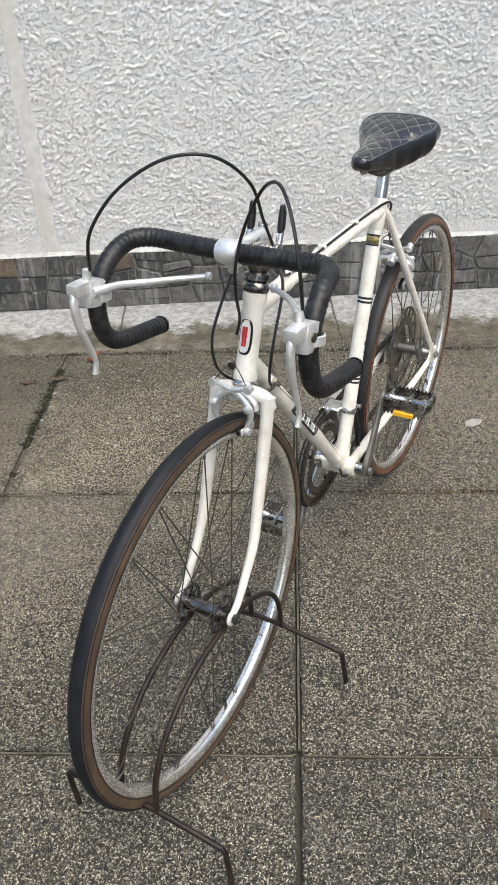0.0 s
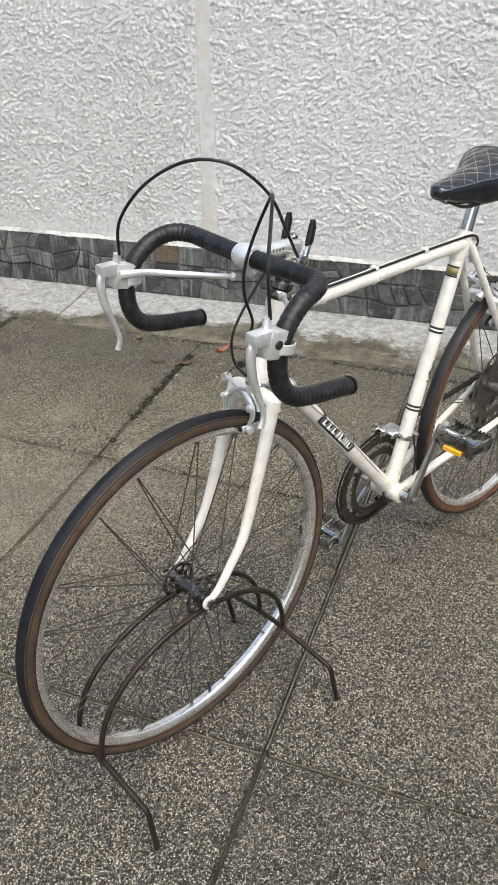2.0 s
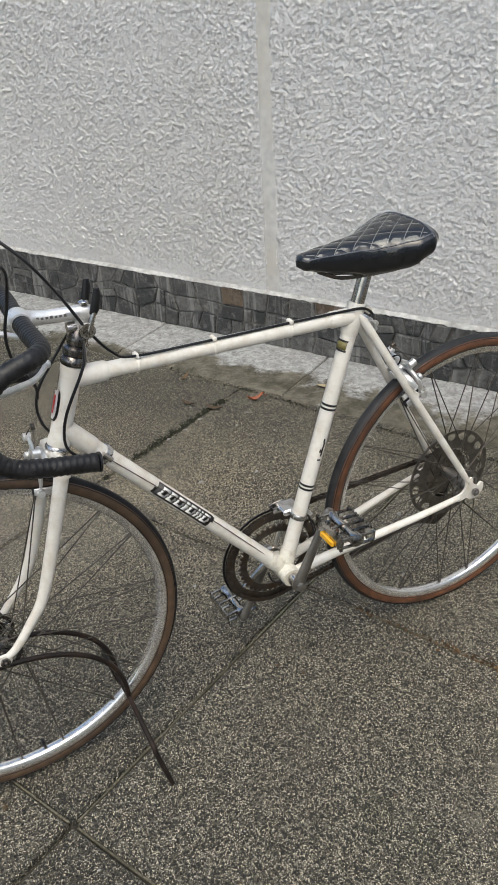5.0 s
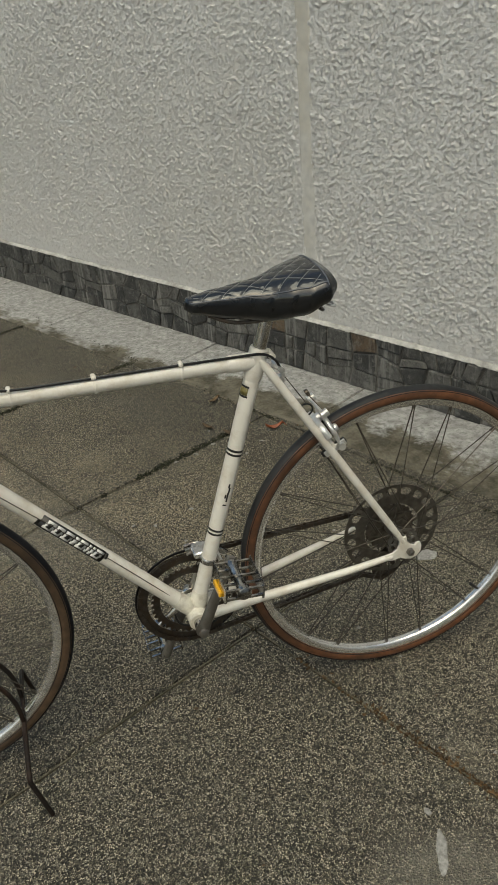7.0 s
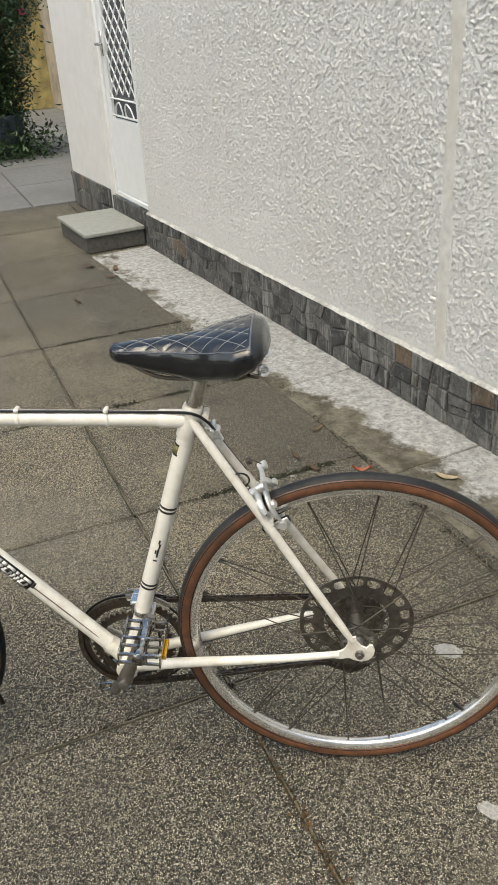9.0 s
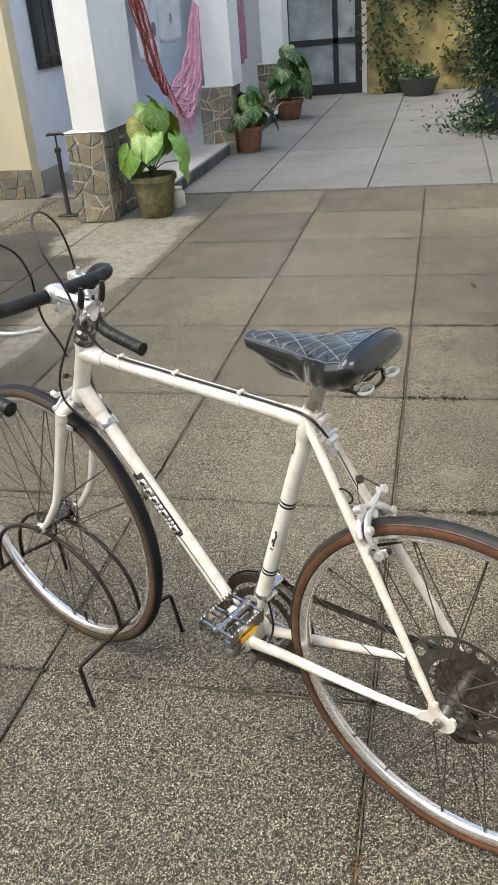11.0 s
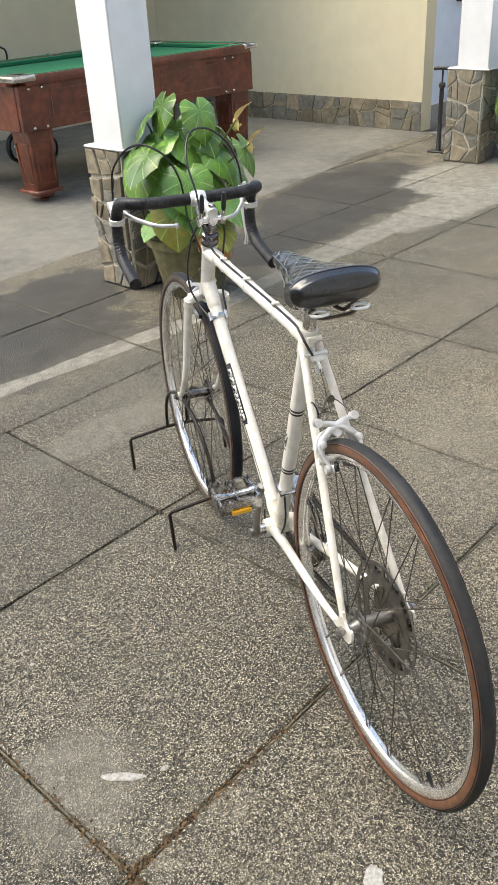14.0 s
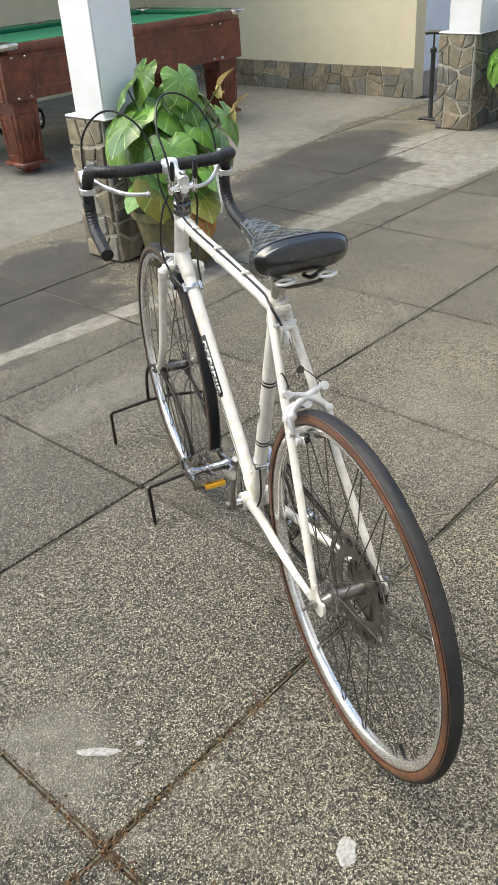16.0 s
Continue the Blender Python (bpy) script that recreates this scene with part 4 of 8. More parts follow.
tube_marks(dt, BB, DT_B, 0.0152, [(0.243, 0.384, *sorted((L0 - US * 40, L0 + US * 58))), (0.384, 0.39, *sorted((L0 - US * 36, L0 + US * 12))), (0.237, 0.243, *sorted((L0 + US * 10, L0 + US * 54)))], M["ink"], "decal_panel")


def slanted(t0, t1, low, high, r, material, name):
    """A slanted block on the down tube's side, in three steps."""
    for k in range(3):
        a, b = low + (high - low) * k / 3, low + (high - low) * (k + 1) / 3
        shift = -0.00011 * ((a + b) / 2 - 10)
        tube_marks(dt, BB, DT_B, r, [(t0 + shift, t1 + shift, *sorted((L0 + US * a, L0 + US * b)))], material, name)


# a maker's mark reduced to plain slanted blocks, some of them hollow
for k, (t, w, hollow) in enumerate(((0.2485, 0.0165, True), (0.2675, 0.006, False), (0.276, 0.006, False), (0.2845, 0.017, True), (0.304, 0.009, False), (0.3155, 0.018, True), (0.3365, 0.0165, True), (0.3555, 0.018, True))):
    slanted(t, t + w, -24, 44, 0.0155, M["paper"], "decal_block")
    if hollow:
        slanted(t + 0.0048, t + w - 0.0048, -8, 27, 0.0158, M["ink"], "decal_core")
F0 = left_angle(BB, SEAT_TOP)
FS = (lambda m: (math.degrees(math.atan2(m.y, m.x)) - F0 + 540) % 360 - 180)(along(BB, SEAT_TOP).to_3x3().inverted() @ Vector((1, 0, 0)))
FA = F0 + FS
tube_marks(st, BB, SEAT_TOP, 0.0151, [(0.47, 0.484, FA - 62, FA + 62)], M["gold"], "decal_patch")
tube_marks(st, BB, SEAT_TOP, 0.0152, [(0.466, 0.4695, FA - 66, FA + 66), (0.4845, 0.488, FA - 66, FA + 66)], M["ink"], "decal_band")
L1, US1 = left_angle(BB, SEAT_TOP), up_sign(BB, SEAT_TOP)
tube_marks(st, BB, SEAT_TOP, 0.0149, [(0.25, 0.253, L1 - 14, L1 + 14), (0.259, 0.278, L1 + 0, L1 + 12), (0.266, 0.274, L1 - 14, L1 - 3), (0.278, 0.288, L1 + 4, L1 + 16), (0.288, 0.296, L1 - 4, L1 + 8)], M["ink"], "decal_mark")

# head badge: a dark-rimmed shield with a red figure reduced to strokes
bm = bmesh.new()
fwd = Vector((AXIS.z, 0, -AXIS.x))
mid = HEAD_B.lerp(HEAD_T, 0.5)


def badge_plate(bm, w, h, lift):
    pts = []
    for i in range(28):
        a = 2 * math.pi * i / 28
        y = w * math.copysign(abs(math.cos(a)) ** 0.6, math.cos(a))
        z = h * math.copysign(abs(math.sin(a)) ** 0.6, math.sin(a))
        f = math.sqrt(max(0.0, (0.0165 + lift) ** 2 - y * y))
        pts.append(bm.verts.new(mid + fwd * f + Vector((0, y, 0)) + AXIS * z))
    bm.faces.new(pts)


badge_plate(bm, 0.011, 0.027, 0.0008)
badge = part("head_badge", bm, M["ink"], ht, "dark oval head badge with a red mark")
bm = bmesh.new()
badge_plate(bm, 0.0085, 0.0235, 0.0022)
part("badge_field", bm, M["paper"], ht)
bm = bmesh.new()
for y0, z0, w, h in ((0, 0.008, 0.0045, 0.008), (-0.002, -0.006, 0.0018, 0.008), (0.002, -0.006, 0.0018, 0.008)):
    v = [bm.verts.new(mid + fwd * 0.0192 + Vector((0, y0 + a * w, 0)) + AXIS * (z0 + b * h)) for a, b in ((-1, -1), (1, -1), (1, 1), (-1, 1))]
    bm.faces.new(v)
part("badge_mark", bm, M["red"], ht)

# headset, fork, stem
bm = bmesh.new()
lathe(bm, [(0.0, 0), (0.019, 0), (0.0205, 0.004), (0.0205, 0.008), (0.0165, 0.014), (0.0195, 0.017), (0.0195, 0.026), (0.0135, 0.03), (0.0165, 0.034), (0.0165, 0.045), (0.0115, 0.055), (0, 0.055)], 24, "Z", False, along(HEAD_T + AXIS * 0.001, HEAD_T + AXIS))
part("headset_top", bm, M["dark_chrome"], bike, "dark headset cups")
bm = bmesh.new()
lathe(bm, [(0.0, 0), (0.0175, 0), (0.0205, 0.004), (0.0205, 0.008), (0.018, 0.012), (0, 0.012)], 24, "Z", False, along(HEAD_B - AXIS * 0.013, HEAD_B))
part("headset_bottom", bm, M["chrome"], bike, "chrome crown race")
CROWN = HEAD_B - AXIS * 0.024
bm = bmesh.new()
pts = [Vector((CROWN.x + 0.003, s, CROWN.z + dz)) for s, dz in ((-0.047, -0.012), (-0.043, 0.002), (-0.026, 0.008), (0, 0.009), (0.026, 0.008), (0.043, 0.002), (0.047, -0.012))]
sweep(bm, spline(pts, 5), 0.0115, 14)
rod(bm, HEAD_B - AXIS * 0.012, CROWN, 0.0165, 20, 0.014)
fork = part("fork_crown", bm, M["cream"], bike, "cream fork crown", STEER)
for s in SIDES:
    bm = bmesh.new()
    pts = [(CROWN.x + 0.001, s * 0.0455, CROWN.z + 0.006), (0.884, s * 0.047, 0.57), (0.915, s * 0.0485, 0.475), (0.935, s * 0.05, 0.425), (0.962, s * 0.05, 0.386), (0.99, s * 0.05, FZ + 0.018), (BASE - 0.006, s * 0.05, FZ + 0.006)]
    p = spline(pts, 6)
    sweep(bm, p, [0.0126 - 0.0064 * (i / (len(p) - 1)) for i in range(len(p))], 16, flat=0.85)
    part("fork_blade", bm, M["cream"], fork)
    bm = bmesh.new()
    lathe(bm, [(0, 0), (0.0115, 0), (0.013, 0.002), (0.013, 0.004), (0.0115, 0.006), (0, 0.006)], 16, "Y", False, Matrix.Translation((BASE, s * 0.05 - 0.003, FZ)))
    part("fork_end", bm, M["cream"], fork)
bm = bmesh.new()
Q = HEAD_T + AXIS * 0.083
rod(bm, HEAD_T + AXIS * 0.05, Q, 0.0111, 18)
CL = Vector((0.870, 0, 0.889))
sweep(bm, spline([Q + Vector((-0.012, 0, -0.004)), Q + Vector((0.008, 0, 0.001)), Q.lerp(CL, 0.5), CL - Vector((0.012, 0, 0))], 5), [0.0115, 0.013, 0.013, 0.0125, 0.012, 0.0115, 0.011, 0.0108, 0.0106, 0.0105, 0.0105, 0.0105, 0.0108, 0.0114, 0.0124, 0.0135], 16)
lathe(bm, [(0.0125, -0.0165), (0.0155, -0.016), (0.0175, -0.01), (0.019, 0), (0.0175, 0.01), (0.0155, 0.016), (0.0125, 0.0165)], 24, "Y", True, Matrix.Translation(CL))
box(bm, CL + Vector((-0.02, -0.008, -0.034)), CL + Vector((-0.002, 0.008, -0.012)), 0.003)
stem = part("stem", bm, M["alloy"], bike, "dull aluminium stem", STEER)
bm = bmesh.new()
rod(bm, CL + Vector((-0.011, 0.013, -0.027)), CL + Vector((-0.011, -0.013, -0.027)), 0.0042)
part("clamp_bolt", bm, M["chrome"], stem)
bm = bmesh.new()
lathe(bm, [(0, 0), (0.0075, 0), (0.0075, 0.004), (0.005, 0.006), (0, 0.006)], 14, "Z", False, Matrix.Translation(Q + Vector((-0.004, 0, 0.012))))
part("stem_bolt", bm, M["chrome"], stem)
bm = bmesh.new()
e = (CL - Q).normalized()
for i in range(8):
    box(bm, (-0.0019, 0, -0.0016), (0.0019, 0.0004, 0.0018 if i % 3 else 0.0028), m=Matrix.Translation(Q + e * (0.028 + 0.0068 * i) + Vector((0, 0.0106, 0.002))))
part("stem_mark", bm, M["scuffed"], stem, "worn dark maker's mark")


def tape_radius(i):
    return 0.0133 + (0.0006, 0.0003, -0.0005)[i % 3]


bm = bmesh.new()
half = [(0.870, 0.000, 0.889), (0.870, 0.053, 0.890), (0.869, 0.101, 0.891), (0.873, 0.135, 0.893), (0.893, 0.156, 0.893), (0.928, 0.162, 0.884), (0.958, 0.165, 0.86), (0.974, 0.166, 0.826), (0.970, 0.167, 0.784), (0.947, 0.168, 0.756), (0.908, 0.168, 0.743), (0.866, 0.168, 0.735), (0.830, 0.168, 0.728)]
LEVER_BACK = -0.014
for s in SIDES:
    c = spline([(x, s * y, z) for x, y, z in half], 16)
    # even steps of a third of a tape turn
    out, run = [c[0]], 0.0
    for a, b in zip(c, c[1:]):
        seg = (b - a).length
        while run + seg >= 0.0031:
            k = (0.0031 - run) / seg
            a = a.lerp(b, k)
            out.append(a)
            seg, run = (b - a).length, 0.0
        run += seg
    cut = 5
    sweep(bm, out[cut:], [tape_radius(i) for i in range(len(out) - cut)], 16)
handlebar = part("handlebar", bm, M["tape"], bike, "black wound-tape drop handlebar", STEER @ pose(0, 0.005, 0))
for s in SIDES:
    bm = bmesh.new()
    e = Vector((half[-1][0], s * half[-1][1], half[-1][2]))
    dirn = (e - Vector((half[-2][0], s * half[-2][1], half[-2][2]))).normalized()
    lathe(bm, [(0, 0), (0.0145, 0), (0.0145, 0.003), (0.009, 0.005), (0.006, 0.004), (0, 0.004)], 18, "Z", False, along(e, e + dirn))
    part("bar_plug", bm, M["plastic"], handlebar)
    bm = bmesh.new()
    rod(bm, (0.870, s * 0.004, 0.889), (0.870, s * 0.02, 0.8892), 0.012, 18)
    part("bar_sleeve", bm, M["alloy"], handlebar)
    # brake lever: body on a clamp, hanging blade, safety lever reaching in under the bar
    bm = bmesh.new()
    box(bm, (-0.02, -0.0125, -0.022), (0.02, 0.0125, 0.018), 0.006, 2, pose(0.992, s * 0.165, 0.848, 0, -14, 0))
    box(bm, (-0.018, -0.01, -0.009), (0.018, 0.01, 0.009), 0.004, 2, pose(1.018, s * 0.165, 0.862, 0, -4, 0))
    rod(bm, (1.004, s * 0.163, 0.86), (1.003, s * 0.161, 0.884), 0.0075, 12, 0.0055)
    lathe(bm, [(0.0165, -0.007), (0.0185, -0.006), (0.0185, 0.006), (0.0165, 0.007)], 20, "Z", True, along((0.967 - LEVER_BACK, s * 0.166, 0.838), (0.974 - LEVER_BACK, s * 0.166, 0.80)))
    body = part("brake_lever", bm, M["alloy"], handlebar, "dull aluminium brake lever body", pose(LEVER_BACK, 0, 0))
    bm = bmesh.new()
    p = spline([(1.022, s * 0.165, 0.866), (1.034, s * 0.165, 0.848), (1.032, s * 0.165, 0.812), (1.02, s * 0.164, 0.775), (1.012, s * 0.164, 0.748), (1.017, s * 0.164, 0.728)], 5)
    sweep(bm, p, [0.0058 + 0.0014 * math.sin(i / 4) for i in range(len(p))], 12, flat=0.75)
    part("lever_blade", bm, M["alloy"], body)
    bm = bmesh.new()
    p = spline([(1.008, s * 0.151, 0.853), (0.985, s * 0.145, 0.852), (0.958, s * 0.137, 0.848), (0.925, s * 0.117, 0.842), (0.892, s * 0.092, 0.838), (0.868, s * 0.055, 0.839)], 5)
    sweep(bm, p, [0.0066 - 0.0022 * i / (len(p) - 1) for i in range(len(p))], 12, flat=0.8)
    lathe(bm, [(0, 0), (0.005, 0.001), (0.0068, 0.005), (0.005, 0.01), (0, 0.011)], 12, "Z", False, along(p[-2], p[-1]) @ pose(0, 0, 0.002))
    part("safety_lever", bm, M["alloy"], body, "pale safety lever")
    bm = bmesh.new()
    for yy in (0.0128,):
        lathe(bm, [(0, 0), (0.0062, 0), (0.0062, 0.002), (0.003, 0.003), (0, 0.002)], 14, "Y", False, Matrix.Translation((0.998, s * 0.165 + s * yy - (0.0 if s > 0 else 0.003), 0.849)))
    part("pivot", bm, M["steel"], body)

# stem shifters and cables
bm = bmesh.new()
SH = HEAD_T + AXIS * 0.062
rod(bm, SH + Vector((-0.004, 0.03, 0)), SH + Vector((-0.004, -0.03, 0)), 0.0085)
rod(bm, SH + Vector((-0.02, 0, 0)), SH + Vector((0.02, 0, 0)), 0.0095)
shifter = part("shifter", bm, M["chrome"], bike, "chrome stem shifter clamp", STEER)
for s in SIDES:
    bm = bmesh.new()
    lathe(bm, [(0, 0), (0.012, 0), (0.013, 0.003), (0.012, 0.008), (0, 0.008)], 16, "Y", False, Matrix.Translation(SH + Vector((-0.004, s * 0.026 - 0.004, 0))))
    p = [SH + Vector((-0.006, s * 0.026, 0)), SH + Vector((-0.02, s * 0.025, 0.03))]
    rod(bm, *p, 0.005)
    lever = part("shift_lever", bm, M["chrome"], shifter)
    bm = bmesh.new()
    sweep(bm, [p[1] - Vector((-0.004, 0, 0.008)), p[1], p[1] + Vector((-0.006, 0, 0.02)), p[1] + Vector((-0.007, 0, 0.031))], [0.0055, 0.0072, 0.0068, 0.0045], 12, flat=0.8)
    part("shift_grip", bm, M["plastic"], shifter, "black plastic grip")


def cable(pts, r=0.0024, name="brake_cable", material="plastic"):
    bm = bmesh.new()
    sweep(bm, spline(pts, 9), r, 8)
    return part(name, bm, M[material], bike)


cable([(0.986, -0.154, 0.882), (0.986, -0.145, 0.935), (0.964, -0.108, 0.99), (0.932, -0.052, 1.026), (0.896, -0.002, 1.024), (0.85, 0.024, 0.98), (0.808, 0.02, 0.915), (0.776, 0.022, 0.856), (0.745, 0.018, 0.815), (0.712, 0.01, 0.7965),
       (0.6, 0.008, 0.79), (0.45, 0.007, 0.7845), (0.33, 0.009, 0.7805), (0.285, 0.018, 0.781), (0.262, 0.016, 0.765), (0.25, 0.006, 0.74)])
cable([(0.99, 0.166, 0.882), (0.988, 0.16, 0.945), (0.957, 0.134, 0.993), (0.92, 0.1, 1.009), (0.887, 0.06, 0.985), (0.886, 0.033, 0.935), (0.896, 0.022, 0.885), (0.893, 0.018, 0.84), (0.868, 0.008, 0.79), (0.866, 0.0, 0.762)])
cable([(0.79, 0.03, 0.848), (0.80, 0.044, 0.815), (0.838, 0.046, 0.745), (0.846, 0.042, 0.695), (0.828, 0.034, 0.664), (0.798, 0.026, 0.646), (0.777, 0.02, 0.637)], name="gear_cable")
cable([(0.79, -0.03, 0.848), (0.812, -0.04, 0.815), (0.856, -0.047, 0.75), (0.86, -0.044, 0.70), (0.836, -0.036, 0.664), (0.802, -0.028, 0.648), (0.777, -0.02, 0.637)], name="gear_cable")
cable([(0.775, 0.017, 0.632), (0.62, 0.0165, 0.462), (0.47, 0.012, 0.283)], 0.0008, "gear_wire", "steel")
cable([(0.246, 0.0, 0.73), (0.205, 0.0, 0.665)], 0.0009, "brake_wire", "steel")
bm = bmesh.new()
dd = (BB - DT_B).normalized()
ring_on(bm, DT_B + dd * 0.084, BB, 0, 0.012, 0.0172)
for s in SIDES:
    rod(bm, DT_B + dd * 0.08 + Vector((0, s * 0.019, 0.004)), DT_B + dd * 0.1 + Vector((0, s * 0.019, 0.004)), 0.0048)
part("cable_stop", bm, M["chrome"], bike, "chrome cable stop clamp")
for t in (0.105, 0.24, 0.385):
    bm = bmesh.new()
    ring_on(bm, TT_B + (TT_A - TT_B).normalized() * t, TT_A, 0, 0.005, 0.0149)
    box(bm, (-0.004, -0.004, 0.012), (0.004, 0.012, 0.02), 0.002, m=Matrix.Translation(TT_B + (TT_A - TT_B).normalized() * (t + 0.002)))
    part("cable_clip", bm, M["cream"], bike, "pale cable clip")
bm = bmesh.new()
sweep(bm, [(0.268, 0.006, 0.752), (0.25, 0.004, 0.742), (0.243, 0, 0.725)], 0.004, 8)
rod(bm, (0.25, -0.01, 0.742), (0.25, 0.012, 0.742), 0.0055)
rod(bm, (0.256, -0.02, 0.748), (0.256, 0.022, 0.748), 0.0035)
lathe(bm, [(0, 0), (0.006, 0), (0.006, 0.012), (0.004, 0.016), (0, 0.016)], 12, "Z", False, along((0.252, 0.0, 0.728), (0.24, 0.0, 0.7)))
part("cable_hanger", bm, M["alloy"], bike, "small aluminium cable hanger")

# crankset
PED_L, PED_R = Vector((0.388, 0, 0.408)), Vector((0.515, 0, 0.104))


def chainring(name, radius, y, teeth, width=0.0025, arms=True):
    """A toothed ring in the bike's plane, with an open middle."""
    bm = bmesh.new()
    n = teeth * 4
    prof = []
    for i in range(n):
        a = 2 * math.pi * i / n
        r = radius + (0.0022, 0.0022, -0.003, -0.003)[i % 4]
        prof.append((math.cos(a), math.sin(a), r))
    rings = []
    for yy, inner in ((-width / 2, False), (width / 2, False), (width / 2, True), (-width / 2, True)):
        rings.append([bm.verts.new((BB.x + c * (radius - 0.016 if inner else r), y + yy, BB.z + s * (radius - 0.016 if inner else r))) for c, s, r in prof])
    for k in range(4):
        a, b = rings[k], rings[(k + 1) % 4]
        for i in range(n):
            j = (i + 1) % n
            bm.faces.new((a[i], a[j], b[j], b[i]))
    return part(name, bm, M["steel"], cranks, "dark toothed chainring")


bm = bmesh.new()
lathe(bm, [(0.0, -0.062), (0.011, -0.062), (0.0125, -0.05), (0.0125, 0.05), (0.011, 0.062), (0, 0.062)], 18, "Y", False, Matrix.Translation(BB))
lathe(bm, [(0.0, -0.052), (0.022, -0.052), (0.024, -0.046), (0.024, -0.041), (0, -0.041)], 24, "Y", False, Matrix.Translation(BB))
for k in range(5):
    a = radians(72 * k + 35)
    c = Vector((math.cos(a), 0, math.sin(a)))
    sweep(bm, [BB + Vector((0, -0.046, 0)) + c * 0.018, BB + Vector((0, -0.046, 0)) + c * 0.055, BB + Vector((0, -0.045, 0)) + c * 0.088], [0.0085, 0.006, 0.0055], 10, flat=0.55)
cranks = part("crankset", bm, M["chrome"], bike, "worn chrome crank spindle and spider")
chainring("chainring_large", 0.1045, -0.046, 52)
chainring("chainring_small", 0.08, -0.0395, 40)
bm = bmesh.new()
lathe(bm, [(0.108, -0.0015), (0.1125, -0.0015), (0.1125, 0.0005), (0.108, 0.0005)], 64, "Y", True, Matrix.Translation((BB.x, -0.0515, BB.z)))
part("chain_guard_ring", bm, M["plastic"], cranks, "thin black guard ring")


def crank_arm(end, y, s):
    bm = bmesh.new()
    a, b = Vector((BB.x, s * y, BB.z)), Vector((end.x, s * (y + 0.008), end.z))
    sweep(bm, [a + (a - b).normalized() * 0.012, a, a.lerp(b, 0.12), a.lerp(b, 0.5), a.lerp(b, 0.92), b, b + (b - a).normalized() * 0.01], [0.009, 0.0145, 0.0125, 0.0102, 0.0098, 0.0115, 0.008], 12, flat=0.62)
    lathe(bm, [(0, 0), (0.0095, 0), (0.0095, 0.006), (0.006, 0.008), (0, 0.008)], 16, "Y", False, Matrix.Translation(a + Vector((0, s * 0.008 - (0 if s > 0 else 0.008), 0))))
    part("crank_arm", bm, M["scuffed"], cranks, "scuffed aluminium crank arm")


crank_arm(PED_L, 0.058, 1)
crank_arm(PED_R, 0.06, -1)


def pedal(end, s, tilt):
    """A caged pedal: barrel on its spindle, two serrated side plates, end plates, amber reflectors."""
    m = Matrix.Translation((end.x, s * 0.078, end.z)) @ Matrix.Rotation(radians(tilt), 4, "Y") @ Matrix.Scale(1.1, 4)
    q = Matrix.Diagonal((1, s, 1, 1))
    bm = bmesh.new()
    lathe(bm, [(0, -0.014), (0.0065, -0.014), (0.0065, -0.002), (0.0115, 0), (0.0125, 0.006), (0.0085, 0.014), (0.0085, 0.062), (0.0125, 0.07), (0.012, 0.08), (0.007, 0.084), (0, 0.084)], 16, "Y", False, q)
    ped = part("pedal", bm, M["cage"], bike, "chrome cage pedal with amber reflectors", m)
    bm = bmesh.new()
    for x in (-0.031, 0.031):
        box(bm, (x - 0.0012, 0.0, -0.012), (x + 0.0012, 0.082, 0.012), 0, m=q)
        for k in range(11):
            for zz in (-0.0135, 0.0135):
                box(bm, (x - 0.001, 0.002 + k * 0.0073, zz - 0.002), (x + 0.001, 0.0055 + k * 0.0073, zz + 0.002), 0, m=q)
    for y in (0.004, 0.042, 0.078):
        for zz in (-0.008, 0.008):
            box(bm, (-0.031, y - 0.002, zz - 0.0018), (0.031, y + 0.002, zz + 0.0018), 0, m=q)
    part("pedal_cage", bm, M["cage"], ped)
    for x in (-0.0345, 0.0345) if s > 0 else ():
        bm = bmesh.new()
        box(bm, (x - 0.0025, 0.022, -0.016), (x + 0.0025, 0.06, -0.007), 0.001, m=q)
        part("reflector", bm, M["amber"], ped, "amber pedal reflector")


pedal(PED_L, 1, -6)
pedal(PED_R, -1, 8)


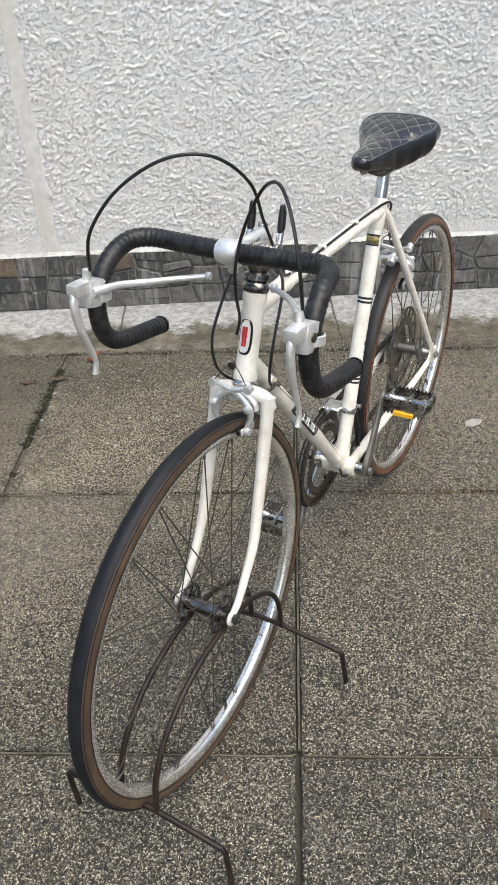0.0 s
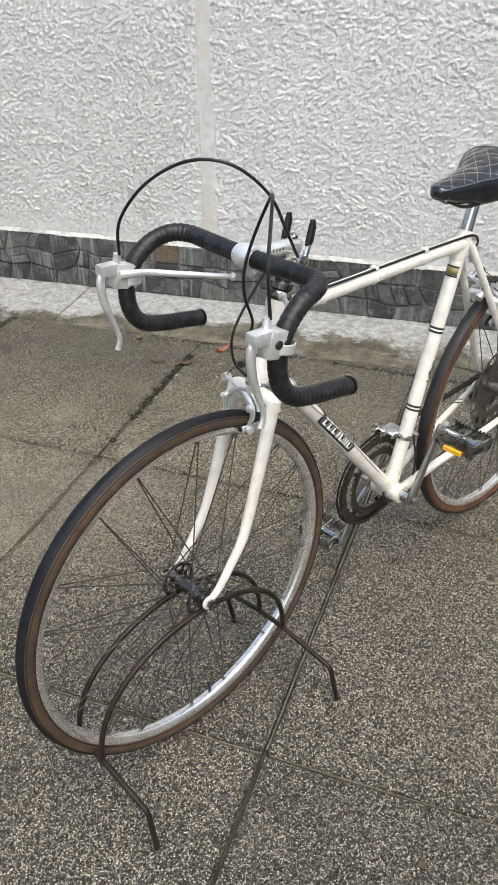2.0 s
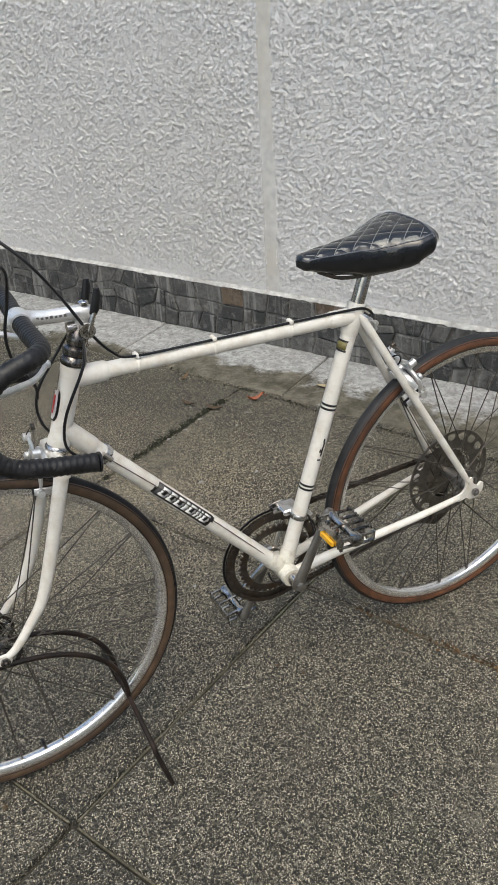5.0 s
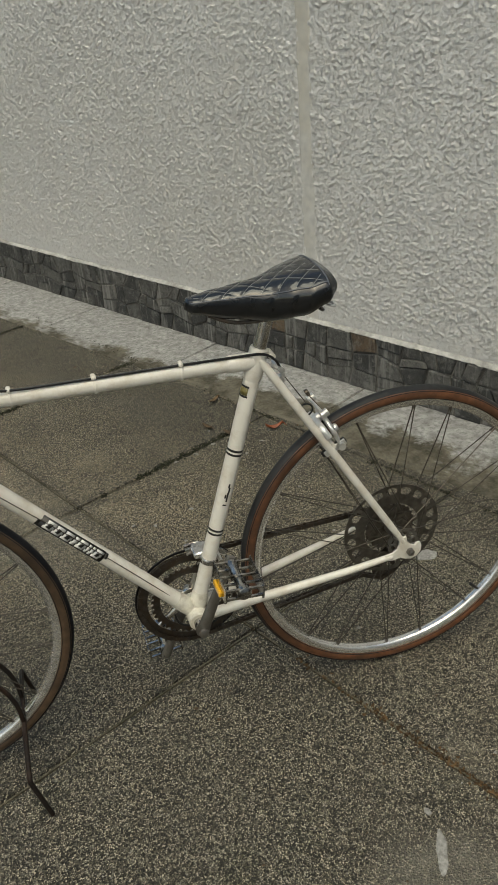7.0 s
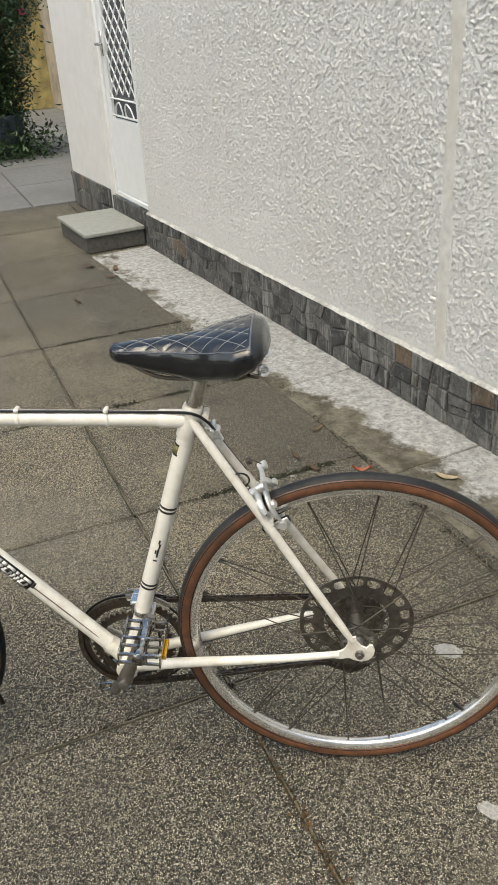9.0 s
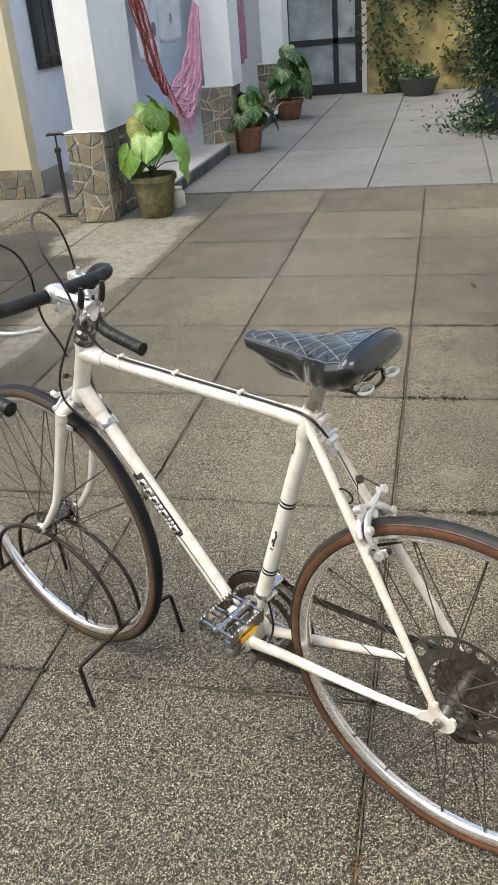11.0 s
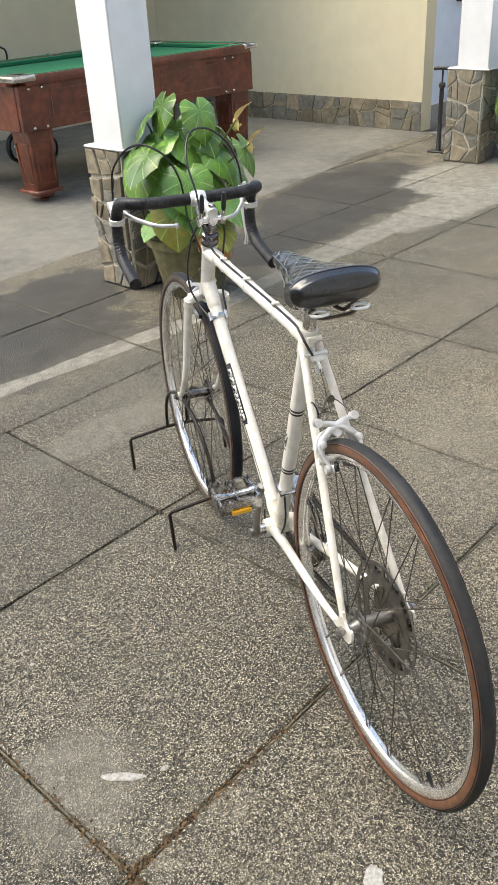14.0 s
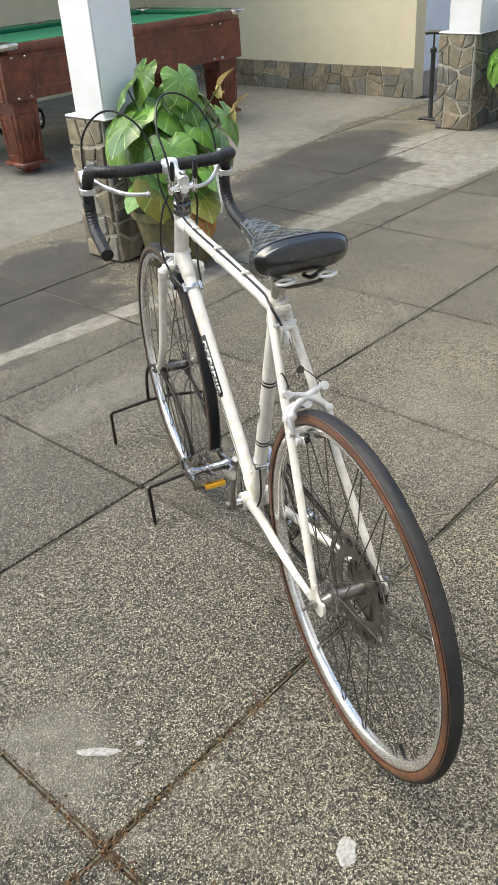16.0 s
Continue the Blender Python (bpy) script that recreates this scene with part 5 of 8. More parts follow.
# wheels
def wheel(name, m, offset, hub_half, label):
    """A spoked wheel: aluminium rim, brown-walled tyre, drilled hub flanges, 36 crossed spokes, valve."""
    bm = bmesh.new()
    lathe(bm, [(0.2885, 0.0), (0.2895, 0.006), (0.293, 0.0095), (0.3, 0.011), (0.3065, 0.0112), (0.3065, 0.009), (0.2995, 0.0085), (0.2995, -0.0085), (0.3065, -0.009), (0.3065, -0.0112), (0.3, -0.011), (0.293, -0.0095), (0.2895, -0.006)], 96, "Y", True)
    w = part(name, bm, M["rim"], bike, label, m)
    bm = bmesh.new()
    c, a, b = R - 0.0157, 0.0152, 0.0148
    side = [(c + a * math.sin(radians(t)), b * math.cos(radians(t))) for t in (-52, -25, 0, 25, 42)]
    prof = side + [(c + 0.0125, 0.0085), (c + 0.0125, -0.0085)] + [(r, -y) for r, y in side[::-1]]
    lathe(bm, prof, 96, "Y", True)
    part("tyre", bm, M["gum"] if offset == 0 else M["gum_rear"], w, "tyre with brown gum walls")
    bm = bmesh.new()
    for y in (1, -1):
        for a0, rr in ((-30, 0.0007), (30, 0.0008)):
            p = [((c + (a + 0.0002) * math.sin(radians(a0))) * math.cos(2 * math.pi * i / 96), y * (b + 0.0002) * math.cos(radians(a0)), (c + (a + 0.0002) * math.sin(radians(a0))) * math.sin(2 * math.pi * i / 96)) for i in range(96)]
            sweep(bm, p, rr, 5, closed=True)
    part("wall_line", bm, M["rubber"], w, "dark moulded line on the tyre wall")
    bm = bmesh.new()
    arc = [(c + 0.0157 * math.sin(radians(t)), 0.0151 * math.cos(radians(t))) for t in (40, 55, 70, 90, 110, 125, 140)]
    lathe(bm, arc + [(c + 0.006, -0.0098), (c + 0.006, 0.0098)], 96, "Y", True)
    part("tread", bm, M["rubber"] if offset == 0 else M["rubber_rear"], w, "worn black tread")
    bm = bmesh.new()
    lathe(bm, [(0, -hub_half), (0.0045, -hub_half), (0.0045, -hub_half + 0.012), (0.0085, -hub_half + 0.013), (0.0085, -hub_half + 0.018), (0.013, -0.036 + offset), (0.0125, -0.02 + offset), (0.0115, 0), (0.0125, 0.02 + offset), (0.013, 0.036 + offset), (0.0085, hub_half - 0.018), (0.0085, hub_half - 0.013), (0.0045, hub_half - 0.012), (0.0045, hub_half), (0, hub_half)], 20, "Y")
    for y in (-0.032 + offset, 0.032 + offset):
        lathe(bm, [(0.0145, y - 0.0016), (0.019, y - 0.0014), (0.019, y + 0.0014), (0.0145, y + 0.0016)], 30, "Y", True)
        lathe(bm, [(0.027, y - 0.0014), (0.0335, y - 0.0014), (0.0335, y + 0.0014), (0.027, y + 0.0014)], 36, "Y", True)
        for k in range(9):
            a = 2 * math.pi * k / 9
            ca, sa = math.cos(a), math.sin(a)
            rod(bm, (0.017 * ca, y, 0.017 * sa), (0.029 * ca, y, 0.029 * sa), 0.0024, 6)
    for s in SIDES:
        lathe(bm, [(0, 0), (0.0085, 0), (0.0085, 0.006), (0.0045, 0.0065), (0.0045, 0.011), (0, 0.011)], 6, "Y", False, Matrix.Translation((0, s * (hub_half - 0.001) - (0 if s > 0 else 0.011), 0)))
    part("hub", bm, M["dark_chrome"] if offset == 0 else M["scuffed"], w, "dull drilled high-flange hub")
    kinds = []
    for y, lead in ((0.032, 1), (0.032, -1), (-0.032, 1), (-0.032, -1)):
        bm = bmesh.new()
        a0 = 0.0 if lead > 0 else radians(20)
        a1 = a0 + lead * radians(62) + (radians(5) if y < 0 else radians(-5))
        p = Vector((0.031 * math.cos(a0), y + offset + lead * 0.0015, 0.031 * math.sin(a0)))
        q = Vector((0.291 * math.cos(a1), math.copysign(0.002, y), 0.291 * math.sin(a1)))
        rod(bm, p, q, 0.00115, 6)
        rod(bm, q + (p - q).normalized() * 0.011, q, 0.002, 6)
        kinds.append(mesh_of(bm, M["spoke"], "spoke"))
    for k in range(9):
        for j, me in enumerate(kinds):
            shared("spoke", me, w, Matrix.Rotation(radians(40 * k + (10 if j > 1 else 0)), 4, "Y"))
    return w


def valve(w, degrees):
    bm = bmesh.new()
    c = Vector((math.cos(radians(degrees)), 0, math.sin(radians(degrees))))
    sweep(bm, [c * 0.292, c * 0.284, c * 0.275, c * 0.264], [0.0032, 0.0032, 0.0042, 0.0038], 10)
    part("valve", bm, M["plastic"], w, "black valve cap")


REAR_TURN = pose(AX, 0, RZ)
rear_wheel = wheel("rear_wheel", REAR_TURN, 0.004, 0.068, "rear wheel with an aluminium rim")
front_wheel = wheel("front_wheel", STEER @ pose(BASE, 0, FZ), 0.0, 0.055, "front wheel with an aluminium rim")
valve(front_wheel, -96)
valve(rear_wheel, -134.5)

# spoke guard disc with a ring of oval windows
bm = bmesh.new()
N = 144
rings = []
for r in (0.06, 0.0805, 0.0835, 0.0945, 0.0975, 0.105):
    rings.append([[bm.verts.new((r * math.cos(2 * math.pi * i / N), y + (0.0012 if r > 0.1 else 0), r * math.sin(2 * math.pi * i / N))) for i in range(N)] for y in (-0.0188, -0.0174)])
for k in range(5):
    for i in range(N):
        j = (i + 1) % N
        # eighteen rounded windows in the middle bands
        hole = (k == 2 and i % 8 in (1, 2, 3, 4, 5, 6)) or (k in (1, 3) and i % 8 in (2, 3, 4, 5))
        if hole:
            continue
        for y, o in ((0, 1), (1, -1)):
            q = (rings[k][y][i], rings[k][y][j], rings[k + 1][y][j], rings[k + 1][y][i])
            bm.faces.new(q[::o])
for k in (0, 5):
    for i in range(N):
        j = (i + 1) % N
        bm.faces.new((rings[k][0][i], rings[k][0][j], rings[k][1][j], rings[k][1][i]))
part("spoke_guard", bm, M["guard"], rear_wheel, "dark steel spoke guard with a ring of windows")
bm = bmesh.new()
for k, r in enumerate((0.054, 0.047, 0.041, 0.035, 0.029)):
    y = -0.027 - 0.0052 * k
    n = int(r * 500)
    prof = [(r + (0.002 if i % 2 else -0.002), i) for i in range(2 * n)]
    up_r = [[bm.verts.new((rr * math.cos(math.pi * i / n), yy, rr * math.sin(math.pi * i / n))) for rr, i in prof] for yy in (y - 0.001, y + 0.001)]
    bm.faces.new(up_r[0]), bm.faces.new(up_r[1][::-1])
    for i in range(2 * n):
        j = (i + 1) % (2 * n)
        bm.faces.new((up_r[0][i], up_r[0][j], up_r[1][j], up_r[1][i]))
part("freewheel", bm, mat("oily_sprocket_steel", (0.24, 0.22, 0.2), 0.32, 0.95, vary=0.3, scale=90, stain=(0.06, 0.05, 0.04), stain_scale=40, stain_amount=0.7), rear_wheel, "greasy five-speed freewheel")

# chain: outer and inner link plates along its loop
bm = bmesh.new()
path = []
for k in range(19):
    a = radians(86 - 180 * k / 18)
    path.append(Vector((BB.x + 0.1045 * math.cos(a), -0.044, BB.z + 0.1045 * math.sin(a))))
PULLEY = Vector((AX - 0.012, -0.041, RZ - 0.075))
path += [PULLEY + Vector((0.07, 0, -0.045)) + Vector((0, 0, 0.0)), PULLEY + Vector((0.02, 0, -0.068)), PULLEY + Vector((-0.012, 0, -0.05)), PULLEY + Vector((0.005, 0, -0.02)), PULLEY + Vector((0.008, 0, 0.01))]
for k in range(9):
    a = radians(-60 - 25 * k)
    path.append(Vector((AX + 0.043 * math.cos(a), -0.0405, RZ + 0.043 * math.sin(a))))
steps, run = [], 0.0
loop = path + [path[0]]
for a, b in zip(loop, loop[1:]):
    seg = (b - a).length
    while run + seg >= 0.0127:
        a = a.lerp(b, (0.0127 - run) / seg)
        steps.append(a.copy())
        seg, run = (b - a).length, 0.0
    run += seg
for i, p in enumerate(steps):
    q = steps[(i + 1) % len(steps)]
    if (q - p).length > 0.03:
        continue
    m = Matrix.Translation((p + q) / 2) @ Matrix.Rotation(math.atan2(-(q.z - p.z), q.x - p.x), 4, "Y")
    y = 0.0036 if i % 2 else 0.0026
    for s in SIDES:
        box(bm, (-0.0085, s * y - 0.0006, -0.0046), (0.0085, s * y + 0.0006, 0.0046), 0, m=m)
    lathe(bm, [(0.0042, -0.0026), (0.0042, 0.0026)], 6, "Y", False, Matrix.Translation(p))
part("chain", bm, M["steel"], bike, "oily bicycle chain")

# derailleurs
bm = bmesh.new()
box(bm, (-0.012, -0.008, -0.02), (0.016, 0.004, 0.012), 0.004, m=Matrix.Translation((AX + 0.002, -0.068, RZ - 0.032)))
for dz in (-0.03, -0.078):
    lathe(bm, [(0.0, -0.002), (0.017, -0.002), (0.019, 0), (0.017, 0.002), (0, 0.002)], 11, "Y", False, Matrix.Translation((AX + (-0.005 if dz > -0.05 else 0.014), -0.041, RZ - 0.042 + dz)))
for y in (-0.036, -0.046):
    sweep(bm, [(AX - 0.008, y, RZ - 0.065), (AX + 0.018, y, RZ - 0.13)], 0.007, 8, flat=0.25)
part("rear_derailleur", bm, M["steel"], bike, "grimy rear derailleur")
bm = bmesh.new()
FD = BB + up * 0.118
ring_on(bm, FD, SEAT_TOP, 0, 0.011, 0.0175)
box(bm, (-0.012, -0.05, -0.008), (0.028, -0.012, 0.006), 0.003, m=Matrix.Translation(FD + Vector((-0.004, 0, 0.008))))
for y in (-0.037, -0.052):
    sweep(bm, spline([FD + Vector((0.035, y, 0.004)), FD + Vector((0.01, y, 0.006)), FD + Vector((-0.02, y, -0.004)), FD + Vector((-0.045, y, -0.02))], 4), 0.0085, 8, flat=0.2)
rod(bm, FD + Vector((-0.022, 0.02, 0.006)), FD + Vector((-0.022, -0.012, 0.006)), 0.005)
part("front_derailleur", bm, M["chrome"], bike, "chrome front derailleur")
cable([FD + Vector((-0.02, 0.01, 0.0)), FD + Vector((-0.03, 0.014, -0.05)), FD + Vector((-0.022, 0.02, -0.09)), FD + Vector((0.005, 0.028, -0.125)), BB + Vector((0.03, 0.022, -0.008)), BB + Vector((0.045, 0.018, 0.02))], 0.0022, "gear_cable")


# brakes
def caliper(name, m, drop, label):
    """A centre-pull brake: yoke, two bent arms with pads, straddle wire; local x forward, z up, origin at the yoke bolt."""
    bm = bmesh.new()
    p = spline([(0, -0.036, -0.012), (0, -0.03, 0.002), (0, -0.012, 0.01), (0, 0.012, 0.01), (0, 0.03, 0.002), (0, 0.036, -0.012)], 5)
    sweep(bm, p, 0.0054, 12, flat=0.85)
    lathe(bm, [(0, -0.012), (0.008, -0.012), (0.008, 0.012), (0, 0.012)], 12, "X", False, Matrix.Translation((0, 0, 0.008)))
    b = part(name, bm, M["alloy"], bike, label, m)
    for s in SIDES:
        bm = bmesh.new()
        p = spline([(0.014, -s * 0.028, 0.026), (0.014, -s * 0.012, 0.022), (0.013, s * 0.012, 0.012), (0.012, s * 0.03, -0.006), (0.011, s * 0.0315, -0.024), (0.01, s * 0.026, drop + 0.012), (0.01, s * 0.024, drop - 0.004)], 5)
        sweep(bm, p, [0.0034 + 0.0026 * math.sin(math.pi * min(1, i / 24)) for i in range(len(p))], 10, flat=0.7)
        lathe(bm, [(0, 0), (0.0062, 0), (0.0062, 0.004), (0.003, 0.006), (0, 0.006)], 12, "X", False, Matrix.Translation((0.016, s * 0.03, -0.006)))
        lathe(bm, [(0, 0), (0.0066, 0), (0.0066, 0.012), (0, 0.012)], 12, "X", False, Matrix.Translation((0.01, -s * 0.03, 0.027)))
        part("brake_arm", bm, M["alloy"], b)
        bm = bmesh.new()
        box(bm, (-0.024, s * 0.0165 - 0.004, drop - 0.005), (0.022, s * 0.0165 + 0.004, drop + 0.005), 0.0015)
        pad = part("brake_pad", bm, M["plastic"], b, "black rubber brake block")
        bm = bmesh.new()
        box(bm, (-0.02, s * 0.0215 - 0.0015, drop - 0.006), (0.02, s * 0.0215 + 0.0015, drop + 0.006), 0.001)
        lathe(bm, [(0, 0), (0.0062, 0), (0.0062, 0.007), (0, 0.007)], 12, "Y", False, Matrix.Translation((0.01, s * 0.0245 - (0 if s > 0 else 0.007), drop)))
        part("pad_holder", bm, M["alloy"], b)
    bm = bmesh.new()
    sweep(bm, spline([(0.018, -0.03, 0.028), (0.012, 0, 0.06), (0.018, 0.03, 0.028)], 6), 0.0009, 6)
    lathe(bm, [(0, 0), (0.006, 0), (0.006, 0.006), (0, 0.006)], 10, "X", False, Matrix.Translation((0.01, 0, 0.058)))
    part("straddle_wire", bm, M["steel"], b)
    return b


caliper("front_brake", STEER @ Matrix.Translation(CROWN + Vector((0.022, 0, 0.004))) @ Matrix.Rotation(radians(-8), 4, "Y") @ Matrix.Scale(1.0, 4), -0.046, "aluminium centre-pull front brake")
caliper("rear_brake", Matrix.Translation((0.184, 0, 0.618)) @ Matrix.Rotation(radians(180), 4, "Z") @ Matrix.Rotation(radians(-28), 4, "Y") @ Matrix.Scale(1.15, 4), -0.045, "aluminium centre-pull rear brake")

# a spare loop of cable at the rear brake
bm = bmesh.new()
sweep(bm, [(0.215 + 0.014 * math.cos(a), 0.024 + 0.003 * math.sin(a), 0.662 + 0.014 * math.sin(a)) for a in [2 * math.pi * i / 24 for i in range(24)]], 0.0016, 6, closed=True)
part("cable_loop", bm, M["plastic"], bike, "small black ring of spare cable")

# seat post and saddle
UPV = (SEAT_TOP - BB).normalized()
tube("seat_post", SEAT_TOP - UPV * 0.01, SEAT_TOP + UPV * 0.072, 0.0125, M["chrome"], "chrome seat post")
bm = bmesh.new()
POST = SEAT_TOP + UPV * 0.062
rod(bm, POST + Vector((-0.006, 0.026, 0.006)), POST + Vector((-0.006, -0.026, 0.006)), 0.0085)
rod(bm, POST + Vector((-0.006, 0.03, 0.006)), POST + Vector((-0.006, 0.026, 0.006)), 0.011, 6)
box(bm, POST + Vector((-0.02, -0.02, -0.006)), POST + Vector((0.012, 0.02, 0.012)), 0.005)
part("saddle_clamp", bm, M["steel"], bike, "dark saddle clamp")

S_NOSE, S_REAR = 0.407, 0.157


def saddle_point(u, a):
    """A point of the saddle's skin: u from nose to tail, a round its section (0 at the left edge, 90 on top)."""
    x = S_NOSE + (S_REAR - S_NOSE) * u
    keys = ((0, 0.0), (0.02, 0.012), (0.06, 0.0195), (0.2, 0.025), (0.4, 0.034), (0.55, 0.047), (0.68, 0.066), (0.8, 0.0795), (0.9, 0.08), (0.96, 0.069), (0.99, 0.047), (1.0, 0.0))
    tops = ((0, 0.886), (0.03, 0.894), (0.2, 0.899), (0.5, 0.905), (0.75, 0.917), (0.88, 0.922), (0.95, 0.916), (1.0, 0.898))
    lows = ((0, 0.876), (0.05, 0.868), (0.3, 0.85), (0.55, 0.838), (0.75, 0.845), (0.9, 0.862), (1.0, 0.89))

    def read(k):
        for (a0, b0), (a1, b1) in zip(k, k[1:]):
            if u <= a1:
                t = (u - a0) / (a1 - a0)
                t = t * t * (3 - 2 * t) * 0.5 + t * 0.5
                return b0 + (b1 - b0) * t
        return k[-1][1]

    w, zt, zl = read(keys), read(tops), read(lows)
    edge = zl + (zt - zl) * 0.55
    c, s = math.cos(a), math.sin(a)
    y = w * math.copysign(abs(c) ** (0.75 if s > 0 else 0.55), c)
    z = edge + (zt - edge) * abs(s) ** 0.9 if s > 0 else edge - (edge - zl) * abs(s) ** 0.8
    return Vector((x, y, z))


def quilt(u, a):
    """Depth of the diamond stitching on the top panel."""
    s = math.sin(a)
    if s < 0.5 or u < 0.05 or u > 0.88:
        return 0.0
    p = saddle_point(u, a)
    best = 1.0
    for sign in SIDES:
        v = (p.x * 0.78 + sign * p.y) / 0.031
        best = min(best, abs(v - round(v)))
    return 0.0015 * min(1.0, (s - 0.5) / 0.18) * max(0.0, 1 - best / 0.16) ** 0.8


bm = bmesh.new()
NU, NA = 96, 96
rows = []
for i in range(NU + 1):
    u = 0.0005 + 0.999 * (i / NU)
    row = []
    for j in range(NA):
        a = 2 * math.pi * j / NA
        p = saddle_point(u, a)
        p.z -= quilt(u, a)
        row.append(bm.verts.new(p))
    rows.append(row)
for a, b in zip(rows, rows[1:]):
    for j in range(NA):
        bm.faces.new((a[j], a[(j + 1) % NA], b[(j + 1) % NA], b[j]))
bm.faces.new(rows[0]), bm.faces.new(rows[-1][::-1])
saddle = part("saddle", bm, M["vinyl"], bike, "black quilted vinyl saddle")
bm = bmesh.new()
for s in SIDES:
    line = [saddle_point(0.04 + 0.85 * i / 40, (math.pi / 2 - s * (math.pi / 2 - math.asin(0.48)))) + Vector((0, s * 0.0008, 0.0004)) for i in range(41)]
    sweep(bm, line, 0.0011, 6)
cross = [saddle_point(0.89, math.asin(0.3) + (math.pi - 2 * math.asin(0.3)) * i / 30) + Vector((-0.0006, 0, 0.0006)) for i in range(31)]
sweep(bm, cross, 0.0012, 6)
part("piping", bm, M["piping"], saddle, "raised saddle piping")
bm = bmesh.new()
for sign in SIDES:
    for k in range(2, 15):
        run = []
        for i in range(90):
            y = -0.095 + 0.19 * i / 89
            x = (k * 0.031 - sign * y) / 0.78
            u = (S_NOSE - x) / (S_NOSE - S_REAR)
            pt = None
            if 0.06 < u < 0.88:
                lo, hi = 0.5236, math.pi - 0.5236
                for _ in range(16):
                    md = (lo + hi) / 2
                    if saddle_point(u, md).y > y:
                        lo = md
                    else:
                        hi = md
                p = saddle_point(u, md)
                if abs(p.y - y) < 0.001:
                    pt = p - Vector((0, 0, 0.0009))
            if pt is None:
                if len(run) > 2:
                    sweep(bm, run, 0.00048, 5)
                run = []
            else:
                run.append(pt)
        if len(run) > 2:
            sweep(bm, run, 0.00048, 5)
part("stitching", bm, M["stitch"], saddle, "pale diamond stitching")
bm = bmesh.new()
for s in SIDES:
    sweep(bm, spline([(0.37, s * 0.008, 0.862), (0.33, s * 0.018, 0.846), (0.27, s * 0.021, 0.842), (0.21, s * 0.022, 0.842), (0.195, s * 0.03, 0.85), (0.188, s * 0.045, 0.868)], 5), 0.0034, 8)
sweep(bm, spline([(0.19, 0.045, 0.856), (0.178, 0.03, 0.846), (0.176, 0, 0.845), (0.178, -0.03, 0.846), (0.19, -0.045, 0.856)], 5), 0.003, 8)
part("saddle_rail", bm, M["steel"], saddle, "dark saddle rails")
for s in SIDES:
    bm = bmesh.new()
    m = Matrix.Translation((0.168, s * 0.036, 0.858)) @ Matrix.Rotation(radians(-12), 4, "Y")
    p = [m @ Vector((0.007 * math.sin(a), 0.015 * math.cos(a), 0)) for a in [2 * math.pi * i / 24 for i in range(24)]]
    sweep(bm, p, 0.0026, 8, closed=True)
    part("bag_loop", bm, M["alloy"], saddle, "pale metal bag loop")

# ---- the wheel stand ----
stand = thing("bicycle_stand", bike.matrix_basis.copy(), "brown-painted iron rod stand gripping the front wheel", "stand")
ROD = 0.005
ARCH_Y = (0.034, -0.03)
for y in ARCH_Y:
    bm = bmesh.new()
    p = [(1.032 + 0.216 * math.cos(math.pi * i / 28), y, 0.118 + 0.19 * math.sin(math.pi * i / 28) ** 0.8) for i in range(29)]
    sweep(bm, p, ROD, 10)
    part("hoop", bm, M["iron"], stand)
for x, fl, fr in ((1.248, 0.156, -0.146), (0.816, 0.163, -0.131)):
    lean = -0.007 if x > 1 else -0.022
    bm = bmesh.new()
    p = [(x + lean, fl, 0.003), (x, fl - 0.001, 0.1), (x, fl - 0.006, 0.107), (x, ARCH_Y[0], 0.122), (x, ARCH_Y[1], 0.122), (x, fr + 0.006, 0.107), (x, fr + 0.001, 0.1), (x + lean, fr, 0.003)]
    sweep(bm, p, ROD, 10)
    part("cross_bar", bm, M["iron"], stand)


